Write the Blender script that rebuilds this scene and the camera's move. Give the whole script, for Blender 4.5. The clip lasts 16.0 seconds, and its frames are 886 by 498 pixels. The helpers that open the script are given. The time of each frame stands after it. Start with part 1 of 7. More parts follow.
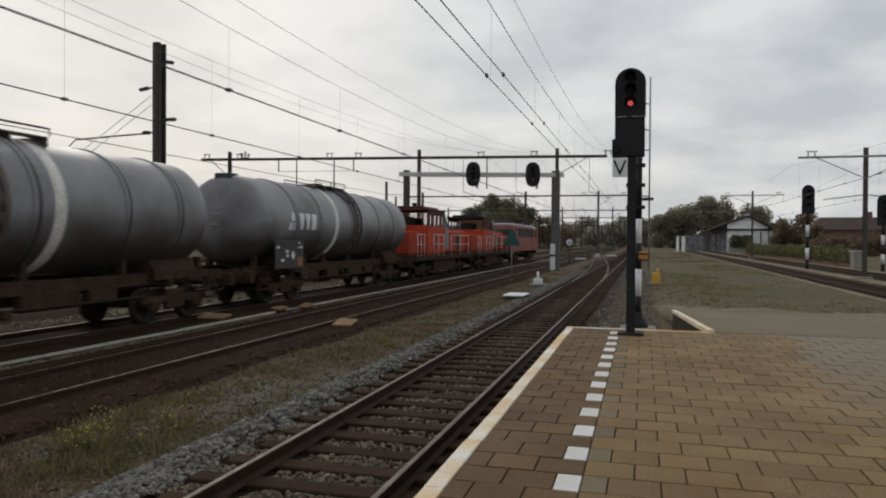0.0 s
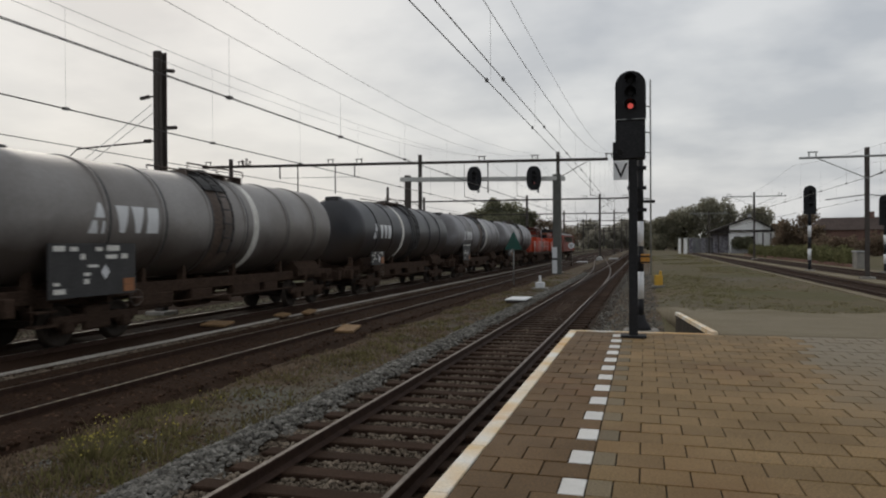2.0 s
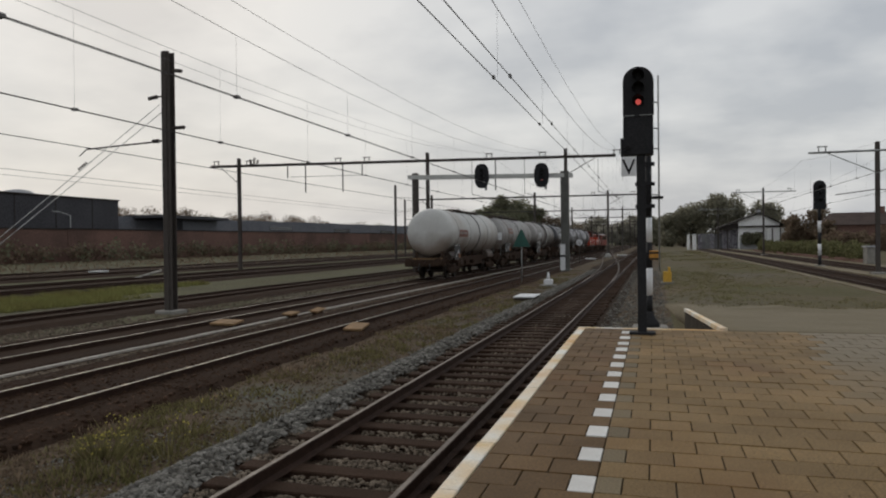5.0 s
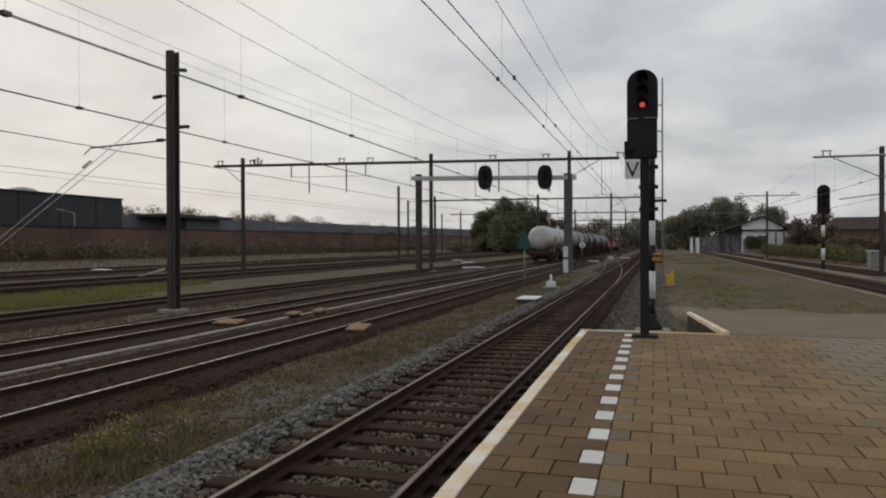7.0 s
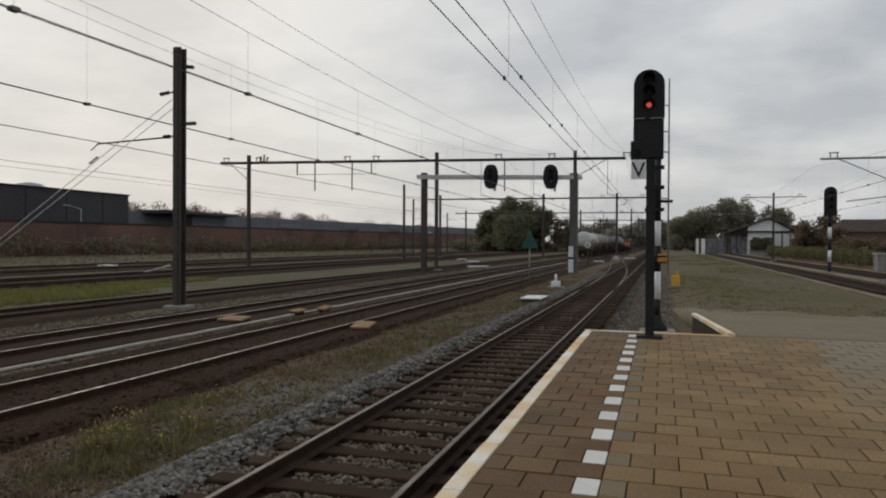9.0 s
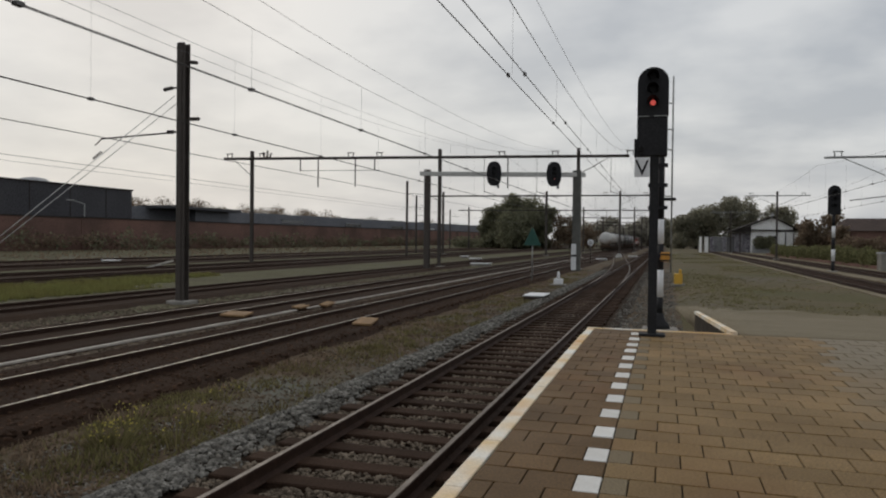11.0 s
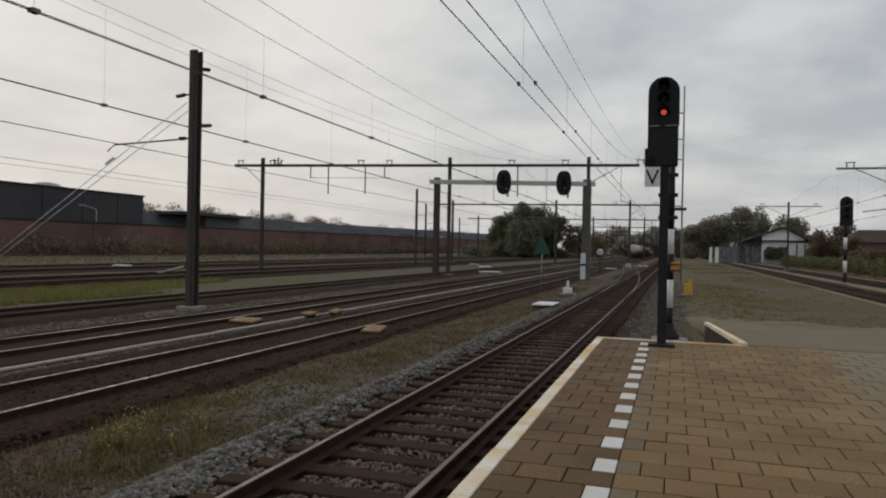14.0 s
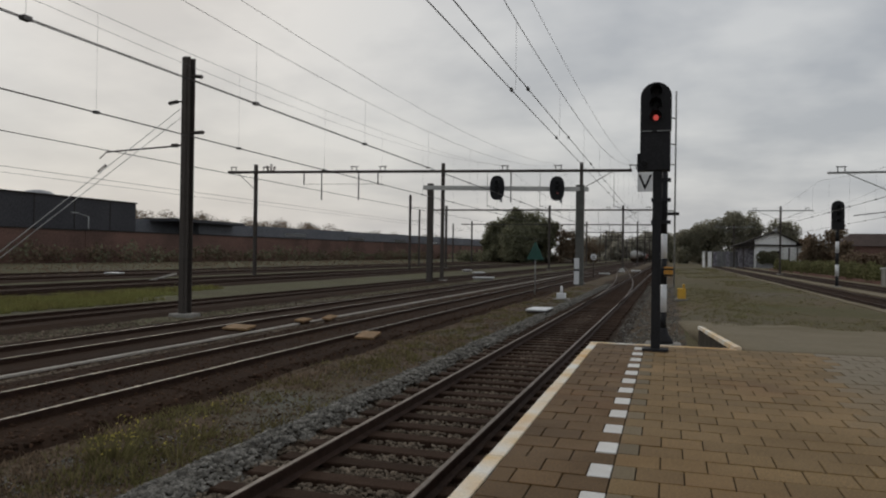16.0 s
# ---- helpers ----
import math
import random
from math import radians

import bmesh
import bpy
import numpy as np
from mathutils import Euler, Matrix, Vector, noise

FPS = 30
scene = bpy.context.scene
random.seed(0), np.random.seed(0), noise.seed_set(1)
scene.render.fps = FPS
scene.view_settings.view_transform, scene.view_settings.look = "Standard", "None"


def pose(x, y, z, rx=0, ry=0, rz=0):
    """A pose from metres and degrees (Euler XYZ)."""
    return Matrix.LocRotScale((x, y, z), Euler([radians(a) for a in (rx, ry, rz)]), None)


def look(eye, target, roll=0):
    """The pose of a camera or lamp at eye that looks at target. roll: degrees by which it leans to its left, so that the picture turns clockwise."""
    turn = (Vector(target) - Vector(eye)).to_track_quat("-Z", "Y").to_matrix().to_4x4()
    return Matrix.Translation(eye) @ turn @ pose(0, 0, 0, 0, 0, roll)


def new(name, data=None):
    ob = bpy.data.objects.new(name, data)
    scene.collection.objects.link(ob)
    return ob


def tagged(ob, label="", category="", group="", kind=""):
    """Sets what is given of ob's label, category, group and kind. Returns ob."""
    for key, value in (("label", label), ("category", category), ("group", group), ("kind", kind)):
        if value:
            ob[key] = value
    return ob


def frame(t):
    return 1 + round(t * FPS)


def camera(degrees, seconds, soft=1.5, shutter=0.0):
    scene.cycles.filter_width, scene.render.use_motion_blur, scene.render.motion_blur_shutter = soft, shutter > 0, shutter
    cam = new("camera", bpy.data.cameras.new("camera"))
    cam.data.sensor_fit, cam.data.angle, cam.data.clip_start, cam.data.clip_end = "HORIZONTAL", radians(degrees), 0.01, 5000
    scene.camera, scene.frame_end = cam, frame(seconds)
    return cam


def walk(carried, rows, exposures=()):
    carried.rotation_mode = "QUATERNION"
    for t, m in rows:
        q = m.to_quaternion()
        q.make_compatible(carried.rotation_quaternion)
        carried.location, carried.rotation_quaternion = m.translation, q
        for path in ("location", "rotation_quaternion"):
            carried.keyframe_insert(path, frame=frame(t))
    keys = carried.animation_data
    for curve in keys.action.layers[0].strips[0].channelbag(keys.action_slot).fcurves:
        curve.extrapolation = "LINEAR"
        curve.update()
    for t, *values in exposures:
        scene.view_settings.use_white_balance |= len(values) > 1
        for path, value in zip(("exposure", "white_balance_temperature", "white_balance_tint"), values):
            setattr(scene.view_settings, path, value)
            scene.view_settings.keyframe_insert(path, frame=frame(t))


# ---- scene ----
# ---- camera: held by hand at one spot on the platform, only its aim drifts ----
cam = camera(62.98, 16.0, soft=2.05, shutter=0.14)
EYE = Vector((0.0, 0.0, 1.41))


def aim(yaw, pitch, roll):
    """Camera pose from degrees: yaw to the left of +y, pitch up, roll as in look()."""
    a, b = radians(yaw), radians(pitch)
    way = Vector((-math.sin(a) * math.cos(b), math.cos(a) * math.cos(b), math.sin(b)))
    return look(EYE, EYE + way, roll)


PATH = [
    (0.0, 15.47, -0.68, 0.37),
    (0.5, 15.36, -0.43, 0.09),
    (1.0, 15.50, -0.55, 0.45),
    (1.5, 15.49, -0.43, 0.48),
    (2.0, 15.62, -0.30, -0.30),
    (2.5, 16.09, -0.17, -0.61),
    (3.0, 16.16, -0.03, -0.55),
    (3.5, 16.07, -0.34, -0.70),
    (4.0, 16.03, -0.37, -0.93),
    (6.5, 16.61, -0.67, -0.13),
    (7.0, 16.47, -0.38, -0.19),
    (7.5, 16.61, -0.26, -0.12),
    (8.0, 16.66, -0.36, -0.33),
    (8.5, 16.75, -0.54, -0.26),
    (9.0, 16.87, -0.48, 0.32),
    (11.5, 17.18, -0.82, 0.72),
    (12.0, 17.46, -0.87, 0.73),
    (12.5, 17.60, -0.79, 0.80),
    (13.0, 17.69, -0.36, 1.06),
    (13.5, 17.59, -0.26, 1.05),
    (14.0, 17.82, -0.11, 1.13),
    (14.5, 17.86, -0.03, 0.89),
    (15.0, 17.73, 0.19, 1.19),
    (15.5, 17.32, 0.21, 0.61),
    (16.0, 17.33, 0.36, 0.84),
]
walk(cam, [(t, aim(a, b, c)) for t, a, b, c in PATH],
     exposures=[(0.0, -0.03), (2.0, -0.10), (4.0, -0.15), (9.0, -0.16), (12.5, -0.18), (14.0, -0.24), (16.0, -0.34)])

# ---- light: overcast sky, a weak wide sun behind the clouds ahead to the left ----
SUN_AZ, SUN_EL = 40.0, 32.0


def sky():
    w = bpy.data.worlds.new("overcast_sky")
    scene.world = w
    w.use_nodes = True
    n, l = w.node_tree.nodes, w.node_tree.links
    n.clear()
    out, bg = n.new("ShaderNodeOutputWorld"), n.new("ShaderNodeBackground")
    tex = n.new("ShaderNodeTexSky")
    tex.sky_type, tex.sun_disc = "NISHITA", False
    tex.sun_elevation, tex.sun_rotation = radians(SUN_EL), radians(-SUN_AZ)
    tex.dust_density, tex.air_density = 3.0, 1.5
    dim = n.new("ShaderNodeMix")
    dim.data_type, dim.blend_type = "RGBA", "MULTIPLY"
    dim.inputs[0].default_value = 1.0
    dim.inputs[7].default_value = (0.10, 0.10, 0.10, 1)
    co = n.new("ShaderNodeTexCoord")
    # clouds flattened towards the horizon
    sep = n.new("ShaderNodeSeparateXYZ")
    add = n.new("ShaderNodeMath")
    add.operation = "ADD"
    add.inputs[1].default_value = 0.22
    dx, dy = n.new("ShaderNodeMath"), n.new("ShaderNodeMath")
    dx.operation = dy.operation = "DIVIDE"
    com = n.new("ShaderNodeCombineXYZ")
    noi = n.new("ShaderNodeTexNoise")
    noi.inputs["Scale"].default_value, noi.inputs["Detail"].default_value = 1.5, 5.0
    noi.inputs["Roughness"].default_value = 0.5
    ramp = n.new("ShaderNodeValToRGB")
    e = ramp.color_ramp.elements
    e[0].position, e[0].color = 0.40, (0.485, 0.514, 0.56, 1)
    e[1].position, e[1].color = 0.60, (0.752, 0.765, 0.778, 1)
    # brighter, slightly warm band low in the sky
    low = n.new("ShaderNodeMapRange")
    low.inputs[1].default_value, low.inputs[2].default_value = 0.0, 0.42
    low.inputs[3].default_value, low.inputs[4].default_value = 0.6, 0.0
    side = n.new("ShaderNodeMapRange")
    side.inputs[1].default_value, side.inputs[2].default_value = -0.75, 0.45
    side.inputs[3].default_value, side.inputs[4].default_value = 1.2, 0.25
    both = n.new("ShaderNodeMath")
    both.operation = "MULTIPLY"
    mixl = n.new("ShaderNodeMix")
    mixl.data_type = "RGBA"
    mixl.inputs[7].default_value = (0.800, 0.804, 0.798, 1)
    mix = n.new("ShaderNodeMix")
    mix.data_type = "RGBA"
    mix.inputs[0].default_value = 0.9
    l.new(co.outputs["Generated"], sep.inputs[0])
    l.new(sep.outputs[2], add.inputs[0])
    l.new(sep.outputs[0], dx.inputs[0]), l.new(add.outputs[0], dx.inputs[1])
    l.new(sep.outputs[1], dy.inputs[0]), l.new(add.outputs[0], dy.inputs[1])
    l.new(dx.outputs[0], com.inputs[0]), l.new(dy.outputs[0], com.inputs[1])
    l.new(com.outputs[0], noi.inputs["Vector"])
    l.new(noi.outputs[0], ramp.inputs[0])
    l.new(sep.outputs[2], low.inputs[0])
    l.new(sep.outputs[0], side.inputs[0])
    l.new(low.outputs[0], both.inputs[0]), l.new(side.outputs[0], both.inputs[1])
    l.new(both.outputs[0], mixl.inputs[0]), l.new(ramp.outputs[0], mixl.inputs[6])
    l.new(tex.outputs[0], dim.inputs[6])
    l.new(dim.outputs[2], mix.inputs[6]), l.new(mixl.outputs[2], mix.inputs[7])
    l.new(mix.outputs[2], bg.inputs[0])
    bg.inputs[1].default_value = 1.0
    l.new(bg.outputs[0], out.inputs[0])
    sun = bpy.data.lights.new("sun", "SUN")
    sun.energy, sun.angle, sun.color = 0.7, radians(25), (1.0, 0.93, 0.83)
    a, b = radians(SUN_AZ), radians(SUN_EL)
    d = Vector((-math.sin(a) * math.cos(b), math.cos(a) * math.cos(b), math.sin(b)))
    s = new("sun", sun)
    s.matrix_world = look(d * 50, (0, 0, 0))


sky()


# ---- materials ----
def mat(name, a, b=None, rough=0.7, metal=0.0, scale=3.0, fine=40.0, bump=0.0, spec=0.5, stain=None, amount=0.0,
        per_piece=0.0, per_island=0.0, contrast=0.2, speck=0.35, thin=0.0, dust=None, world=False, splash=None):
    """A worn surface: two colours mixed by broad noise, fine grain, optional stains, relief and variation per piece."""
    m = bpy.data.materials.new(name)
    m.use_nodes = True
    n, l = m.node_tree.nodes, m.node_tree.links
    p = n["Principled BSDF"]
    p.inputs["Roughness"].default_value, p.inputs["Metallic"].default_value = rough, metal
    p.inputs["Specular IOR Level"].default_value = spec if rough < 0.66 else min(spec, 0.18 if rough < 0.84 else 0.05)
    b = b or tuple(c * 0.75 for c in a)
    co = n.new("ShaderNodeNewGeometry" if world else "ShaderNodeTexCoord").outputs["Position" if world else "Object"]

    def noise_at(s, detail):
        t = n.new("ShaderNodeTexNoise")
        t.inputs["Scale"].default_value, t.inputs["Detail"].default_value = s, detail
        l.new(co, t.inputs["Vector"])
        return t.outputs[0]

    def spread(v, lo, hi):
        r = n.new("ShaderNodeMapRange")
        r.inputs[1].default_value, r.inputs[2].default_value = lo, hi
        l.new(v, r.inputs[0])
        return r.outputs[0]

    def mixed(fac, x, y, kind="MIX"):
        k = n.new("ShaderNodeMix")
        k.data_type, k.blend_type = "RGBA", kind
        for sock, val in ((k.inputs[0], fac), (k.inputs[6], x), (k.inputs[7], y)):
            if isinstance(val, (int, float)):
                sock.default_value = val
            elif isinstance(val, tuple):
                sock.default_value = (*val, 1)
            else:
                l.new(val, sock)
        return k.outputs[2]

    broad, grain = noise_at(scale, 5.0), noise_at(fine, 3.0)
    col = mixed(spread(broad, 0.5 - contrast, 0.5 + contrast), a, b)
    g = n.new("ShaderNodeMapRange")
    g.inputs[1].default_value, g.inputs[2].default_value = 0.30, 0.70
    g.inputs[3].default_value, g.inputs[4].default_value = 1 - speck, 1 + speck
    l.new(grain, g.inputs[0])
    col = mixed(1.0, col, g.outputs[0], "MULTIPLY")
    if stain:
        s = spread(noise_at(scale * 0.37, 6.0), 0.52, 0.66)
        f = n.new("ShaderNodeMath")
        f.operation = "MULTIPLY"
        f.inputs[1].default_value = amount
        l.new(s, f.inputs[0])
        col = mixed(f.outputs[0], col, stain)
    for amt, sock in ((per_piece, "oi"), (per_island, "geo")):
        if amt:
            q = n.new("ShaderNodeObjectInfo" if sock == "oi" else "ShaderNodeNewGeometry")
            v = n.new("ShaderNodeMapRange")
            v.inputs[3].default_value, v.inputs[4].default_value = 1 - amt, 1 + amt
            l.new(q.outputs["Random" if sock == "oi" else "Random Per Island"], v.inputs[0])
            col = mixed(1.0, col, v.outputs[0], "MULTIPLY")
    if dust:
        # wind-blown dust that lies thicker towards the ramp
        pos, sp = n.new("ShaderNodeNewGeometry"), n.new("ShaderNodeSeparateXYZ")
        l.new(pos.outputs["Position"], sp.inputs[0])
        a1 = n.new("ShaderNodeMath")
        a1.operation, a1.inputs[1].default_value = "MULTIPLY_ADD", 0.45
        l.new(sp.outputs[0], a1.inputs[0]), l.new(sp.outputs[1], a1.inputs[2])
        a2 = n.new("ShaderNodeMath")
        a2.operation, a2.inputs[1].default_value = "MULTIPLY_ADD", 5.0
        l.new(broad, a2.inputs[0]), l.new(a1.outputs[0], a2.inputs[2])
        a3 = n.new("ShaderNodeMapRange")
        a3.inputs[1].default_value, a3.inputs[2].default_value, a3.inputs[4].default_value = 8.3, 13.8, 0.92
        l.new(a2.outputs[0], a3.inputs[0])
        col = mixed(a3.outputs[0], col, dust)
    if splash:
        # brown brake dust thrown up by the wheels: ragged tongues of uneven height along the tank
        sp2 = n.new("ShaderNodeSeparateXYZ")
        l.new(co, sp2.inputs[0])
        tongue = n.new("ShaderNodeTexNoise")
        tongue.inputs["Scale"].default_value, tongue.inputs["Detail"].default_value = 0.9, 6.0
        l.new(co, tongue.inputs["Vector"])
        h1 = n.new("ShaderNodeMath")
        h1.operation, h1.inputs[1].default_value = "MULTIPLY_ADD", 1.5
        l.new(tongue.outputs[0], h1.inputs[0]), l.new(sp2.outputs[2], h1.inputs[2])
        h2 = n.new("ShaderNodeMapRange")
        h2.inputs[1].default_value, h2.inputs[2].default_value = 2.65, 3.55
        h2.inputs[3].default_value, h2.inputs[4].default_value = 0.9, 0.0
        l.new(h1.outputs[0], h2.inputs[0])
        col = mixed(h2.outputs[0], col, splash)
    l.new(col, p.inputs["Base Color"])
    if thin:
        tr, ms = n.new("ShaderNodeBsdfTranslucent"), n.new("ShaderNodeMixShader")
        ms.inputs[0].default_value = thin
        l.new(col, tr.inputs[0]), l.new(p.outputs[0], ms.inputs[1]), l.new(tr.outputs[0], ms.inputs[2])
        l.new(ms.outputs[0], n["Material Output"].inputs[0])
    r = n.new("ShaderNodeMapRange")
    r.inputs[3].default_value, r.inputs[4].default_value = max(0.03, rough - 0.12), min(1, rough + 0.12)
    l.new(broad, r.inputs[0])
    l.new(r.outputs[0], p.inputs["Roughness"])
    if bump:
        bp = n.new("ShaderNodeBump")
        bp.inputs["Strength"].default_value, bp.inputs["Distance"].default_value = 0.6, bump
        l.new(grain, bp.inputs["Height"])
        l.new(bp.outputs[0], p.inputs["Normal"])
    return m


def glow(name, color, strength):
    m = bpy.data.materials.new(name)
    m.use_nodes = True
    p = m.node_tree.nodes["Principled BSDF"]
    p.inputs["Base Color"].default_value = (*color, 1)
    p.inputs["Emission Color"].default_value = (*color, 1)
    p.inputs["Emission Strength"].default_value = strength
    return m


def clear_glass(name):
    """Thin clear pane: mostly see-through, with a glossy coat."""
    m = bpy.data.materials.new(name)
    m.use_nodes = True
    n, l = m.node_tree.nodes, m.node_tree.links
    a, b, k = n.new("ShaderNodeBsdfTransparent"), n.new("ShaderNodeBsdfGlossy"), n.new("ShaderNodeMixShader")
    b.inputs["Roughness"].default_value, k.inputs[0].default_value = 0.08, 0.3
    l.new(a.outputs[0], k.inputs[1]), l.new(b.outputs[0], k.inputs[2])
    l.new(k.outputs[0], n["Material Output"].inputs[0])
    return m


